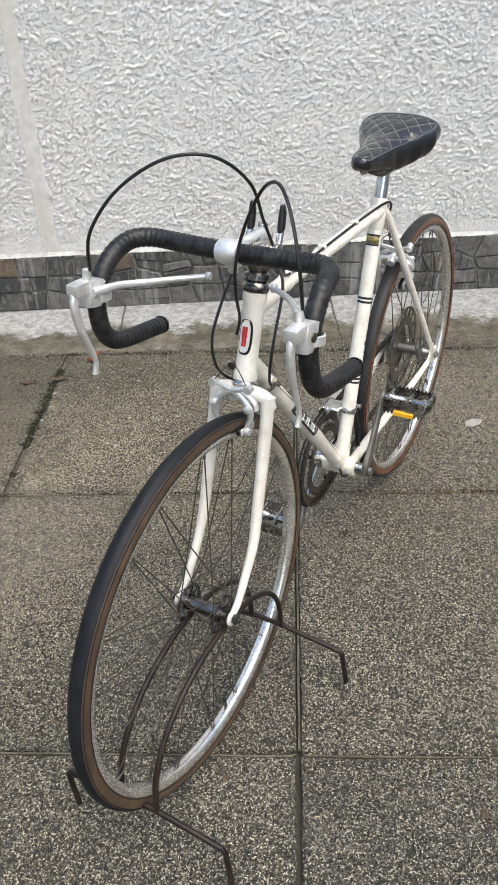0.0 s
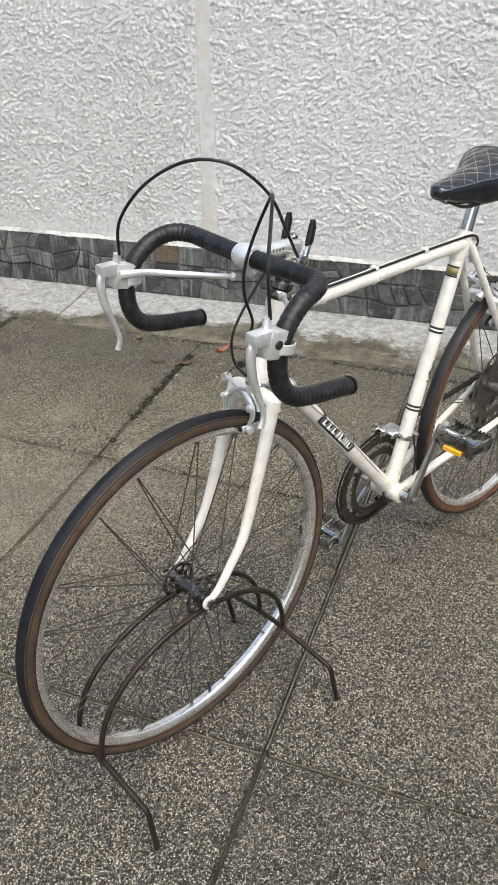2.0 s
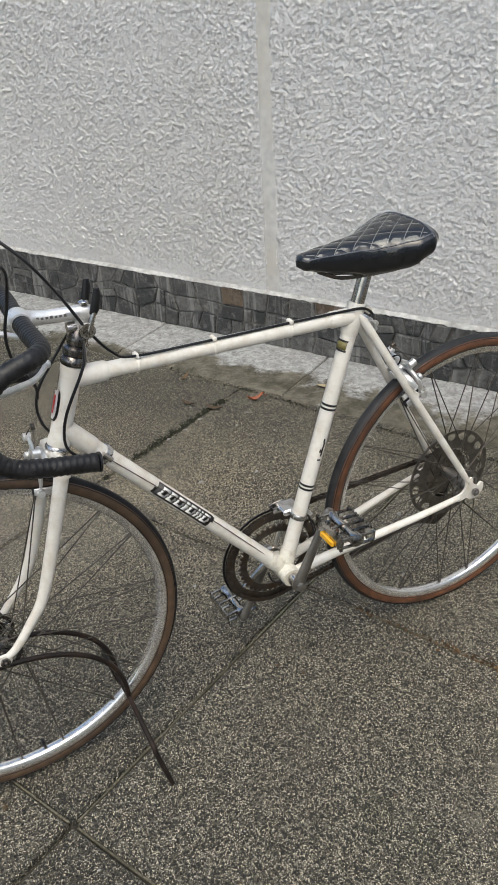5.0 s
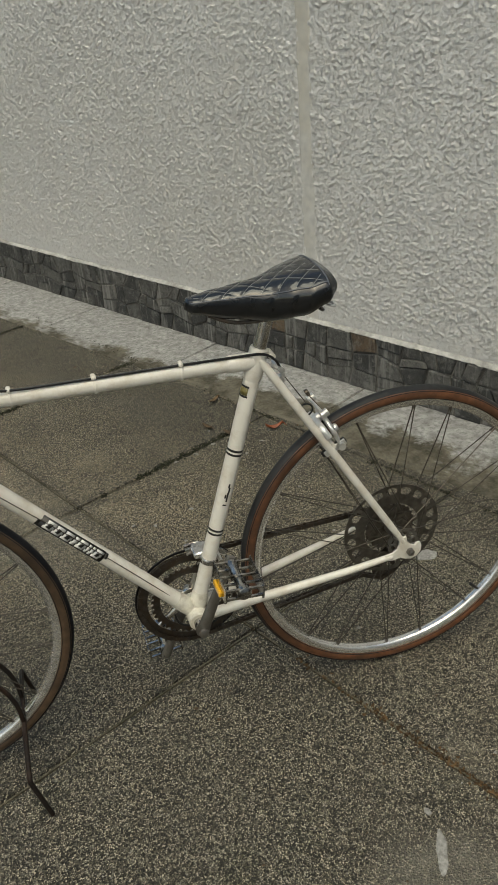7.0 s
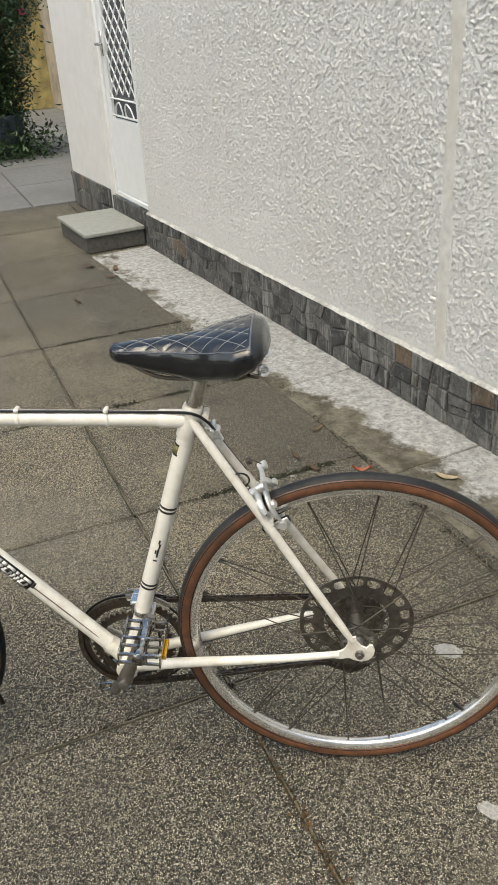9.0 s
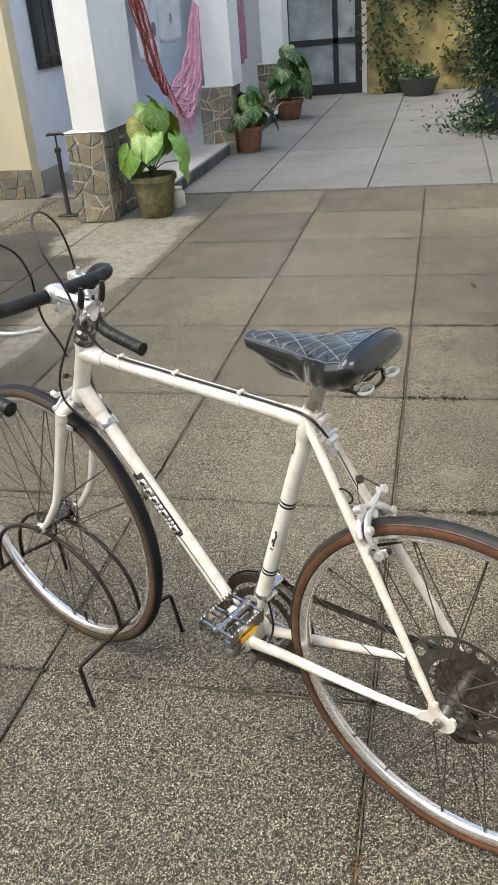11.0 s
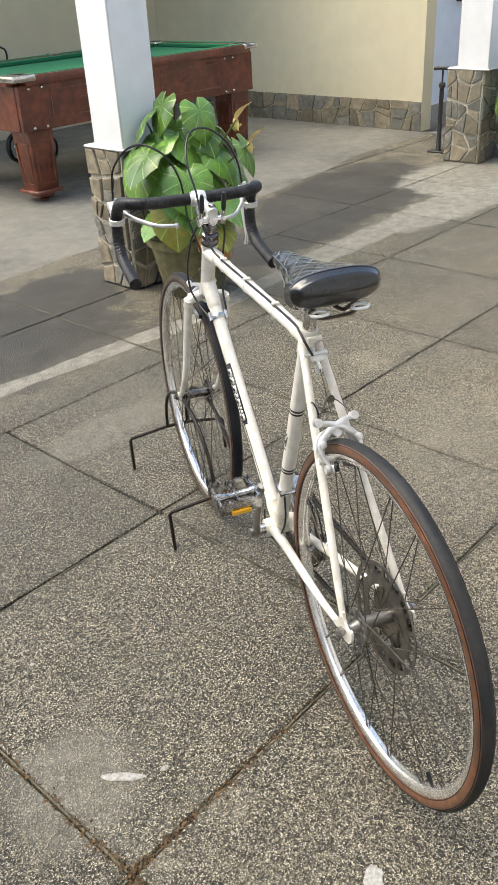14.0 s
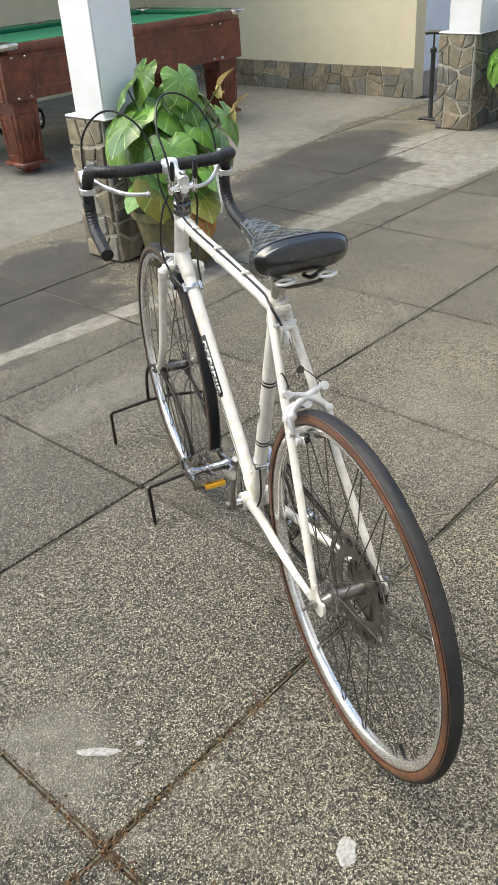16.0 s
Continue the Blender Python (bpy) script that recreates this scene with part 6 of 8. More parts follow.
# ---- porch and yard things ----
M.update(
    mahogany=mat("red_brown_varnished_wood", (0.16, 0.044, 0.021), 0.38, vary=0.35, scale=18, coat=0.3, stain=(0.05, 0.016, 0.01), stain_scale=7, stain_amount=0.7, bump=0.15, bump_scale=120),
    mahogany_light=mat("worn_moulding_wood", (0.2, 0.075, 0.042), 0.4, vary=0.2, scale=40),
    baize=mat("green_baize", (0.01, 0.13, 0.055), 0.95, vary=0.08, scale=200, bump=0.2, bump_scale=900, dist=0.0005),
    leaf=mat("glossy_green_leaf", (0.115, 0.24, 0.038), 0.28, vary=0.3, scale=25, rnd=0.5, stain=(0.15, 0.25, 0.05), stain_scale=9, stain_amount=0.6),
    leaf_yellow=mat("yellowing_leaf", (0.3, 0.28, 0.04), 0.42, vary=0.25, scale=25, rnd=0.25, stain=(0.12, 0.2, 0.03), stain_scale=12, stain_amount=0.7),
    vein=mat("pale_leaf_vein", (0.3, 0.43, 0.14), 0.5, vary=0.1, scale=60),
    stalk=mat("green_stalk", (0.1, 0.13, 0.035), 0.5, vary=0.2, scale=40),
    bract=mat("cream_yellow_bract", (0.85, 0.68, 0.3), 0.4, vary=0.12, scale=30),
    white_petal=mat("white_petal", (0.8, 0.79, 0.74), 0.5, vary=0.05, scale=30),
    pink_petal=mat("pink_petal", (0.7, 0.12, 0.25), 0.5, vary=0.1, scale=30),
    dark_leaf=mat("dark_shrub_leaf", (0.025, 0.055, 0.016), 0.45, vary=0.3, scale=12, island=0.5),
    ivy=mat("creeper_leaf", (0.04, 0.07, 0.018), 0.5, vary=0.3, scale=12, island=0.5),
    bark=mat("grey_brown_bark", (0.1, 0.075, 0.05), 0.9, vary=0.3, scale=40, bump=0.6, bump_scale=90),
    pot_moss=mat("mossy_cement_pot", (0.17, 0.15, 0.07), 0.85, vary=0.3, scale=25, stain=(0.07, 0.075, 0.03), stain_scale=8, stain_amount=0.8, bump=0.5, bump_scale=120),
    pot_clay=mat("weathered_terracotta", (0.25, 0.11, 0.06), 0.85, vary=0.25, scale=25, stain=(0.13, 0.09, 0.06), stain_scale=8, stain_amount=0.7, bump=0.4, bump_scale=120),
    pot_blue=mat("faded_blue_tub", (0.05, 0.07, 0.09), 0.6, vary=0.3, scale=14),
    earth=mat("potting_soil", (0.05, 0.035, 0.025), 0.95, vary=0.4, scale=80, bump=0.8, bump_scale=150),
    can=mat("white_enamel_can", (0.7, 0.68, 0.62), 0.45, vary=0.12, scale=15, stain=(0.4, 0.3, 0.2), stain_scale=10, stain_amount=0.4),
    hammock_red=mat("faded_red_cotton_net", (0.3, 0.07, 0.055), 0.9, vary=0.35, scale=60, stain=(0.45, 0.25, 0.2), stain_scale=25, stain_amount=0.6, bump=0.6, bump_scale=200),
    hammock_pink=mat("mauve_pink_cotton", (0.5, 0.22, 0.32), 0.9, vary=0.25, scale=60, stain=(0.62, 0.42, 0.48), stain_scale=18, stain_amount=0.6, bump=0.6, bump_scale=200),
    cloth=mat("white_printed_cloth", (0.84, 0.86, 0.88), 0.9, vary=0.04, scale=20, stain=(0.55, 0.5, 0.55), stain_scale=7, stain_amount=0.3),
    motif=mat("faded_flower_print", (0.5, 0.42, 0.42), 0.9, vary=0.3, scale=50),
    red_leaf=mat("red_brown_leaf", (0.26, 0.075, 0.03), 0.5, vary=0.3, scale=60),
    tan_leaf=mat("pale_tan_leaf", (0.3, 0.25, 0.16), 0.6, vary=0.3, scale=60),
    dry_leaf=mat("dry_brown_leaf", (0.085, 0.055, 0.028), 0.7, vary=0.3, scale=60, rnd=0.4),
    paint_spill=mat("old_white_paint_splash", (0.3, 0.295, 0.28), 0.85, vary=0.35, scale=160, bump=0.3, bump_scale=200),
    ochre_wall=mat("stained_yellow_wall", (0.42, 0.34, 0.14), 0.9, vary=0.2, scale=6, stain=(0.14, 0.12, 0.06), stain_scale=2.2, stain_amount=0.85, bump=0.3, bump_scale=60),
    beige_wall=mat("weathered_beige_wall", (0.45, 0.4, 0.32), 0.9, vary=0.15, scale=6, stain=(0.2, 0.17, 0.13), stain_scale=2, stain_amount=0.7, bump=0.3, bump_scale=60),
    moss=mat("rusty_joint_debris", (0.085, 0.052, 0.024), 0.95, vary=0.4, scale=60, island=0.5),
)


def flat_quad(bm, pts):
    bm.faces.new([bm.verts.new(p) for p in pts])


# -- pool table --
def pool_table(m):
    ob = thing("pool_table", m, "dark red-brown wooden pool table with green baize", "table")
    L, Wd, H = 2.29, 1.2, 0.81
    bm = bmesh.new()
    box(bm, (-L + 0.13, -Wd + 0.13, H - 0.045), (-0.13, -0.13, H - 0.035))
    part("playing_bed", bm, M["baize"], ob, "green baize bed")
    for name, lo, hi in (("rail", (-L + 0.09, -0.09, H - 0.06), (-0.09, 0, H)), ("rail", (-L + 0.09, -Wd, H - 0.06), (-0.09, -Wd + 0.09, H)), ("rail", (-L, -Wd + 0.09, H - 0.06), (-L + 0.09, -0.09, H)), ("rail", (-0.09, -Wd + 0.09, H - 0.06), (0, -0.09, H))):
        bm = bmesh.new()
        box(bm, lo, hi, 0.008, 2)
        rail = part(name, bm, M["mahogany"], ob, "varnished rail")
        bm = bmesh.new()
        a, b = Vector(lo), Vector(hi)
        box(bm, (a.x + 0.012, a.y + 0.012, H), (b.x - 0.012, b.y - 0.012, H + 0.004), 0.002)
        part("rail_cloth", bm, M["baize"], rail, "green cloth rail top")
    for lo, hi in (((-L + 0.13, -0.13, H - 0.035), (-0.13, -0.09, H - 0.004)), ((-L + 0.13, -Wd + 0.09, H - 0.035), (-0.13, -Wd + 0.13, H - 0.004)), ((-L + 0.09, -Wd + 0.13, H - 0.035), (-L + 0.13, -0.13, H - 0.004)), ((-0.13, -Wd + 0.13, H - 0.035), (-0.09, -0.13, H - 0.004))):
        bm = bmesh.new()
        box(bm, lo, hi, 0.006)
        part("cushion", bm, M["baize"], ob, "green cushion")
    bm = bmesh.new()
    for lo, hi in (((-L + 0.04, -0.075, 0.47), (-0.04, -0.035, H - 0.06)), ((-L + 0.04, -Wd + 0.035, 0.47), (-0.04, -Wd + 0.075, H - 0.06)), ((-L + 0.035, -Wd + 0.075, 0.47), (-L + 0.075, -0.075, H - 0.06)), ((-0.075, -Wd + 0.075, 0.47), (-0.035, -0.075, H - 0.06))):
        bm = bmesh.new()
        box(bm, lo, hi, 0.004)
        part("apron", bm, M["mahogany"], ob, "panelled apron")

    def moulding(x0, x1, y, z0, z1, w=0.008):
        bm = bmesh.new()
        for a, b in (((x0, z0), (x1, z0 + w)), ((x0, z1 - w), (x1, z1)), ((x0, z0 + w), (x0 + w, z1 - w)), ((x1 - w, z0 + w), (x1, z1 - w))):
            box(bm, (a[0], y, a[1]), (b[0], y + 0.006, b[1]), 0.002)
        part("moulding", bm, M["mahogany_light"], ob)

    def lozenge(x, y, z, w, h):
        bm = bmesh.new()
        p = [(x - w, y, z), (x, y, z - h), (x + w, y, z), (x, y, z + h)]
        sweep(bm, p, 0.003, 6, closed=True)
        part("lozenge", bm, M["mahogany_light"], ob)

    for x0, x1 in ((-0.88, -0.28), (-1.86, -1.26)):
        moulding(x0, x1, -0.036, 0.53, 0.71)
        lozenge((x0 + x1) / 2, -0.03, 0.62, 0.11, 0.03)
    moulding(-1.17, -0.98, -0.036, 0.5, 0.6)
    for x in (-0.12, -0.22, -1.0, -1.14, -1.93, -2.02):
        for z in (0.49, 0.73):
            bm = bmesh.new()
            lathe(bm, [(0, 0), (0.008, 0.002), (0.011, 0.008), (0.008, 0.013), (0, 0.014)], 10, "Y", False, Matrix.Translation((x, -0.036, z)))
            part("stud", bm, M["chrome"], ob, "bright metal stud")
    for x in (-0.075, -L + 0.075):
        for y in (-0.075, -Wd + 0.075):
            bm = bmesh.new()
            sx, sy = (1 if x > -1 else -1), (1 if y > -0.6 else -1)
            box(bm, (x - 0.09 if sx > 0 else x - 0.06, y - 0.09 if sy > 0 else y - 0.06, H - 0.035), (x + 0.085 if sx > 0 else x + 0.09, y + 0.085 if sy > 0 else y + 0.09, H + 0.006), 0.012, 2)
            part("corner_cap", bm, M["chrome"], ob, "tarnished metal corner cap")
            bm = bmesh.new()
            lathe(bm, [(0, H + 0.0065), (0.045, H + 0.0065), (0.045, H + 0.009), (0, H + 0.009)], 18, "Z", False, Matrix.Translation((x - sx * 0.03, y - sy * 0.03, 0)))
            part("pocket", bm, M["plastic"], ob, "dark pocket mouth")
            # panelled leg with foot and base moulding
            cx, cy = x - sx * 0.1, y - sy * 0.08
            bm = bmesh.new()
            vs = box(bm, (cx - 0.1, cy - 0.1, 0.07), (cx + 0.1, cy + 0.1, 0.49), 0.005)
            for v in bm.verts:
                k = 1 - 0.14 * (0.49 - v.co.z) / 0.42
                v.co.x, v.co.y = cx + (v.co.x - cx) * k, cy + (v.co.y - cy) * k
            leg = part("leg", bm, M["mahogany"], ob, "square panelled leg")
            bm = bmesh.new()
            box(bm, (cx - 0.11, cy - 0.11, 0.06), (cx + 0.11, cy + 0.11, 0.085), 0.006)
            box(bm, (cx - 0.06, cy - 0.06, 0.03), (cx + 0.06, cy + 0.06, 0.06), 0.004)
            lathe(bm, [(0, 0), (0.035, 0), (0.035, 0.012), (0.018, 0.018), (0.018, 0.032), (0, 0.032)], 14, "Z", False, Matrix.Translation((cx, cy, 0.004)))
            part("foot", bm, M["mahogany"], leg)
            for k in range(2):
                bm = bmesh.new()
                for z0, z1 in ((0.13, 0.39),):
                    if k == 0:
                        p = [(cx - 0.06, cy + 0.0955, z0), (cx + 0.06, cy + 0.0955, z0), (cx + 0.066, cy + 0.099, z1), (cx - 0.066, cy + 0.099, z1)]
                        q = [(cx - 0.03, cy + 0.098, 0.26), (cx, cy + 0.096, 0.19), (cx + 0.03, cy + 0.098, 0.26), (cx, cy + 0.1, 0.33)]
                    else:
                        p = [(cx + 0.0955, cy - 0.06, z0), (cx + 0.0955, cy + 0.06, z0), (cx + 0.099, cy + 0.066, z1), (cx + 0.099, cy - 0.066, z1)]
                        q = [(cx + 0.098, cy - 0.03, 0.26), (cx + 0.096, cy, 0.19), (cx + 0.098, cy + 0.03, 0.26), (cx + 0.1, cy, 0.33)]
                    sweep(bm, p, 0.004, 6, closed=True)
                    sweep(bm, q, 0.003, 6, closed=True)
                part("leg_panel", bm, M["mahogany_light"], leg)
    for x in (-L / 2,):
        for y in (-0.05, -Wd + 0.05):
            bm = bmesh.new()
            box(bm, (x - 0.05, y - 0.04, H + 0.002), (x + 0.05, y + 0.04, H + 0.008), 0.003)
            part("side_pocket_plate", bm, M["chrome"], ob)
    return ob


TABLE = pose(-2.07, -2.28, 0, 0, 0, -4.2)
pool_table(TABLE)
bm = bmesh.new()
sweep(bm, spline([(0, 0, 0), (0, 0, 0.05), (0.02, 0, 0.075), (0.05, 0.0, 0.085), (0.085, 0, 0.1)], 5), 0.008, 10)
tagged(part("cue_rest_hook", bm, M["plastic"], None, at=TABLE @ pose(-0.72, -1.16, 0.815, 0, 0, 25)), "curved black hook resting on the far table rail", "hook")


def cart_wheel(m, r):
    ob = thing("cart_wheel", m, "small dark rubber-tyred wheel parked under the table", "wheel", "stored wheels")
    bm = bmesh.new()
    lathe(bm, [(r - 0.03, -0.015), (r - 0.005, -0.018), (r, 0), (r - 0.005, 0.018), (r - 0.03, 0.015)], 32, "Y", True)
    part("tyre", bm, M["rubber"], ob)
    bm = bmesh.new()
    lathe(bm, [(r - 0.04, -0.008), (r - 0.028, -0.01), (r - 0.028, 0.01), (r - 0.04, 0.008)], 32, "Y", True)
    lathe(bm, [(0, -0.02), (0.02, -0.02), (0.02, 0.02), (0, 0.02)], 14, "Y")
    for k in range(5):
        a = 2 * math.pi * k / 5
        rod(bm, (0.015 * math.cos(a), 0, 0.015 * math.sin(a)), ((r - 0.035) * math.cos(a), 0, (r - 0.035) * math.sin(a)), 0.006, 6)
    part("spider", bm, M["alloy"], ob)


cart_wheel(HOUSE @ pose(-1.55, -3.3, 0.125, 0, 0, 15), 0.125)
cart_wheel(HOUSE @ pose(-1.82, -3.2, 0.085, 0, 0, 30), 0.085)
cart_wheel(HOUSE @ pose(-2.95, -3.35, 0.155, 0, 0, 20), 0.155)


# -- plants --
def heart_leaf(size, seed, material, curl=0.5):
    """A heart-shaped leaf from its stalk point along +x: sunk veins in pale strips, drooping tip, waved edge."""
    rng = random.Random(seed)
    bm = bmesh.new()
    veins = [0, 38, 75, 115, 152]
    angles = []
    for v in [-x for x in veins[:0:-1]] + veins:
        angles += [v - 1.4, v + 1.4]
    extra = [a + 19 for a in (-152, -115, -75, -38, 0, 38, 75, 115)]
    angles = sorted(angles + extra) + [176]
    angles = [-176] + angles

    def radius(a):
        a = abs(a)
        k = ((0, 1.0), (12, 0.9), (30, 0.83), (60, 0.78), (95, 0.75), (130, 0.7), (155, 0.58), (170, 0.4), (180, 0.15))
        for (a0, r0), (a1, r1) in zip(k, k[1:]):
            if a <= a1:
                return r0 + (r1 - r0) * (a - a0) / (a1 - a0)
        return 0.1

    centre = bm.verts.new((0, 0, 0))
    rings = []
    for f in (0.3, 0.62, 0.88, 1.0):
        ring = []
        for a in angles:
            r = radius(a) * f * size
            t = radians(a)
            x, y = r * math.cos(t), r * math.sin(t)
            vein = min(abs(abs(a) - v) for v in veins)
            z = -curl * (r / size) ** 2 * size * (0.75 if x > 0 else 0.45) + 0.32 * abs(y) * (1 - f * 0.55)
            z += 0.018 * size * min(1, vein / 12) * f + 0.012 * size * math.sin(a * 0.14 + seed) * f * f
            ring.append(bm.verts.new((x, y, z)))
        rings.append(ring)
    n = len(angles)
    for i in range(n - 1):
        strip = abs(angles[i + 1] - angles[i]) < 4.5
        f = bm.faces.new((centre, rings[0][i], rings[0][i + 1]))
        f.material_index = int(strip)
        for a, b in zip(rings, rings[1:]):
            f = bm.faces.new((a[i], b[i], b[i + 1], a[i + 1]))
            f.material_index = int(strip)
    return mesh_of(bm, [material, M["vein"]], "leaf")


# a darker copy of the leaf green, with shade put into its colour
SHADED_KINDS = [heart_leaf(1.0, 20 + k, mat("leaf_with_painted_shade", (0.035, 0.085, 0.02), 0.4, vary=0.3, scale=25, rnd=0.5), 0.6) for k in range(2)]
LEAF_KINDS = [heart_leaf(1.0, k, M["leaf"], 0.35 + 0.12 * k) for k in range(4)]
YELLOW_KINDS = [heart_leaf(1.0, 7, M["leaf_yellow"], 0.5)]
DRY_KINDS = [heart_leaf(1.0, 9, mat("withered_orange_leaf", (0.42, 0.2, 0.05), 0.7, vary=0.3, scale=30, stain=(0.2, 0.1, 0.04), stain_scale=20, stain_amount=0.6), 0.9)]


def pot_mesh(r, h, material, lip=0.02):
    bm = bmesh.new()
    lathe(bm, [(0, 0), (r * 0.66, 0), (r * 0.72, 0.01), (r * 0.95, h - 0.05), (r * 0.95, h - 0.045), (r + lip * 0.4, h - 0.04), (r + lip * 0.4, h), (r * 0.9, h), (r * 0.86, h - 0.04), (0, h - 0.04)], 32)
    return bm


def anthurium(m, pot_r, pot_h, pot_mat, leaves, label, category="potted plant", group="porch plants"):
    """A potted plant: pot, soil, stalks and heart leaves. leaves: (azimuth, reach, height, size, kind)."""
    ob = thing("potted_plant", m, label, category, group)
    part("pot", pot_mesh(pot_r, pot_h, pot_mat), pot_mat, ob)
    bm = bmesh.new()
    lathe(bm, [(0, 0.012), (pot_r * 0.5, 0.006), (pot_r * 0.87, 0)], 20, "Z", False, Matrix.Translation((0, 0, pot_h - 0.045)))
    part("soil", bm, M["earth"], ob)
    bm = bmesh.new()
    lathe(bm, [(0.02, 0), (0.024, 0.05), (0.018, 0.1), (0.022, 0.15), (0.0, 0.17)], 10, "Z", False, Matrix.Translation((0, 0, pot_h - 0.04)))
    part("crown_stem", bm, M["bark"], ob)
    rng = random.Random(int(pot_r * 1000) + len(leaves))
    for az, reach, height, size, kind in leaves:
        a = radians(az)
        d = Vector((math.cos(a), math.sin(a), 0))
        base = Vector((0, 0, pot_h + 0.02)) + d * 0.012
        tip = d * reach + Vector((0, 0, height))
        bm = bmesh.new()
        sweep(bm, spline([base, base.lerp(tip, 0.5) + Vector((0, 0, 0.1 * reach)) - d * 0.1 * reach, tip], 5), [0.0042] * 10 + [0.003], 6)
        stalk = part("stalk", bm, M["stalk"], ob)
        if kind in "fw":
            for k, (dz, s) in enumerate(((0, 0.11), (-0.02, 0.08), (0.012, 0.06))):
                shared("bract", FLOWER if kind == "f" else WHITE_FLOWER, stalk, Matrix.Translation(tip + Vector((0, 0, dz))) @ Matrix.Rotation(a + k * 2.2, 4, "Z") @ Matrix.Rotation(radians(-55 + 70 * k), 4, "Y") @ Matrix.Scale(s, 4))
            continue
        pitch = rng.uniform(30, 66)
        mesh = rng.choice({"y": YELLOW_KINDS, "d": DRY_KINDS, "k": SHADED_KINDS}.get(kind, LEAF_KINDS))
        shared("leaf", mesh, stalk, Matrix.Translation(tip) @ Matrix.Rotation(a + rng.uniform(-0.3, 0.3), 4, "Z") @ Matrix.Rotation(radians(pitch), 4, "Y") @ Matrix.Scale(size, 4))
    return ob


bm = bmesh.new()
n = 14
rows = []
for i in range(n + 1):
    u = i / n
    w = 0.4 * math.sin(math.pi * min(1, u * 0.96 + 0.04)) ** 0.8 * (1 - 0.45 * u)
    rows.append([bm.verts.new((u, s * w, 0.25 * abs(s) * w - 0.25 * u * u)) for s in (-1, -0.5, 0, 0.5, 1)])
for a, b in zip(rows, rows[1:]):
    for j in range(4):
        bm.faces.new((a[j], a[j + 1], b[j + 1], b[j]))
white = bm.copy()
FLOWER = mesh_of(bm, M["bract"], "bract")
WHITE_FLOWER = mesh_of(white, M["white_petal"], "bract")

near_leaves = [(62, 0.1, 0.66, 0.27, "g"), (20, 0.22, 0.5, 0.3, "g"), (-25, 0.27, 0.56, 0.3, "g"), (-55, 0.2, 0.74, 0.26, "g"), (100, 0.22, 0.6, 0.24, "g"), (75, 0.2, 0.78, 0.22, "g"), (45, 0.3, 0.52, 0.26, "g"),
               (120, 0.3, 0.5, 0.24, "g"), (-10, 0.12, 0.8, 0.22, "g"), (150, 0.2, 0.68, 0.24, "g"), (25, 0.24, 0.36, 0.26, "y"), (-15, 0.22, 0.33, 0.2, "g"), (65, 0.26, 0.36, 0.22, "g"), (85, 0.34, 0.4, 0.2, "g"),
               (-80, 0.2, 0.5, 0.24, "g"), (105, 0.38, 0.62, 0.22, "g"), (100, 0.36, 0.74, 0.2, "f"), (105, 0.42, 0.64, 0.18, "f"), (40, 0.12, 0.58, 0.28, "g"), (0, 0.3, 0.62, 0.26, "g"), (75, 0.3, 0.3, 0.2, "y")]
anthurium(pose(-1.42, -0.27, 0), 0.2, 0.28, M["pot_moss"], [(a, r * 0.78, h + 0.04, s * 0.58, k) for a, r, h, s, k in near_leaves] + [(a * 0.8 + 30, r * 0.6, h * 0.9 + 0.03, s * 0.58, k) for a, r, h, s, k in near_leaves if k == "g"][:12] + [(72, 0.22, 0.3, 0.13, "d")], "large-leaved anthurium with yellow flowers in a mossy pot")
far_leaves = [(10, 0.16, 0.6, 0.24, "g"), (-40, 0.22, 0.5, 0.24, "g"), (60, 0.14, 0.78, 0.22, "g"), (95, 0.26, 0.55, 0.26, "g"), (130, 0.2, 0.7, 0.24, "y"), (-80, 0.2, 0.46, 0.26, "g"), (30, 0.1, 0.82, 0.2, "g"), (170, 0.2, 0.6, 0.24, "g"), (80, 0.3, 0.42, 0.24, "g"), (-10, 0.08, 0.7, 0.24, "y")]
anthurium(pose(-4.68, 0.04, 0), 0.165, 0.3, M["pot_moss"], [(a, r * 0.85, h * 0.93, s * 0.68, k) for a, r, h, s, k in far_leaves] + [(a + 50, r * 0.5, h * 1.02, s * 0.6, k) for a, r, h, s, k in far_leaves[:6]], "leafy anthurium in a brown cement pot by the pillar")
more = [(a + 25, r * 0.9, h * 0.72, s * 0.9, k) for a, r, h, s, k in far_leaves]
# kind k leaves on these two plants have the veranda's shade in their colour
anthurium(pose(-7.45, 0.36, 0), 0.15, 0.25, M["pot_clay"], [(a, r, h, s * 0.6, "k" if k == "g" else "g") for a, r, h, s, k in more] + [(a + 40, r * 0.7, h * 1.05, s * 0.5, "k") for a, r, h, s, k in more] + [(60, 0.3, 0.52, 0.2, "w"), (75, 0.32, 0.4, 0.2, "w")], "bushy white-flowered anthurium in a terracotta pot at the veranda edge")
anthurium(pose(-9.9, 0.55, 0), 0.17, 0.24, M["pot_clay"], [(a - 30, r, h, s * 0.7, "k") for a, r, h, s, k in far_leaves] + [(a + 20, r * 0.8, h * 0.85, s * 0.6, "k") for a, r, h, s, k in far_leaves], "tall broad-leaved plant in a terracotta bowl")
bm = bmesh.new()
lathe(bm, [(0, 0), (0.055, 0), (0.06, 0.01), (0.06, 0.1), (0.045, 0.125), (0.04, 0.13), (0.046, 0.135), (0.046, 0.15), (0, 0.15)], 20)
tagged(part("can", bm, M["can"], None, at=pose(-4.95, 0.14, 0)), "small white enamel can standing beside a pot", "can")

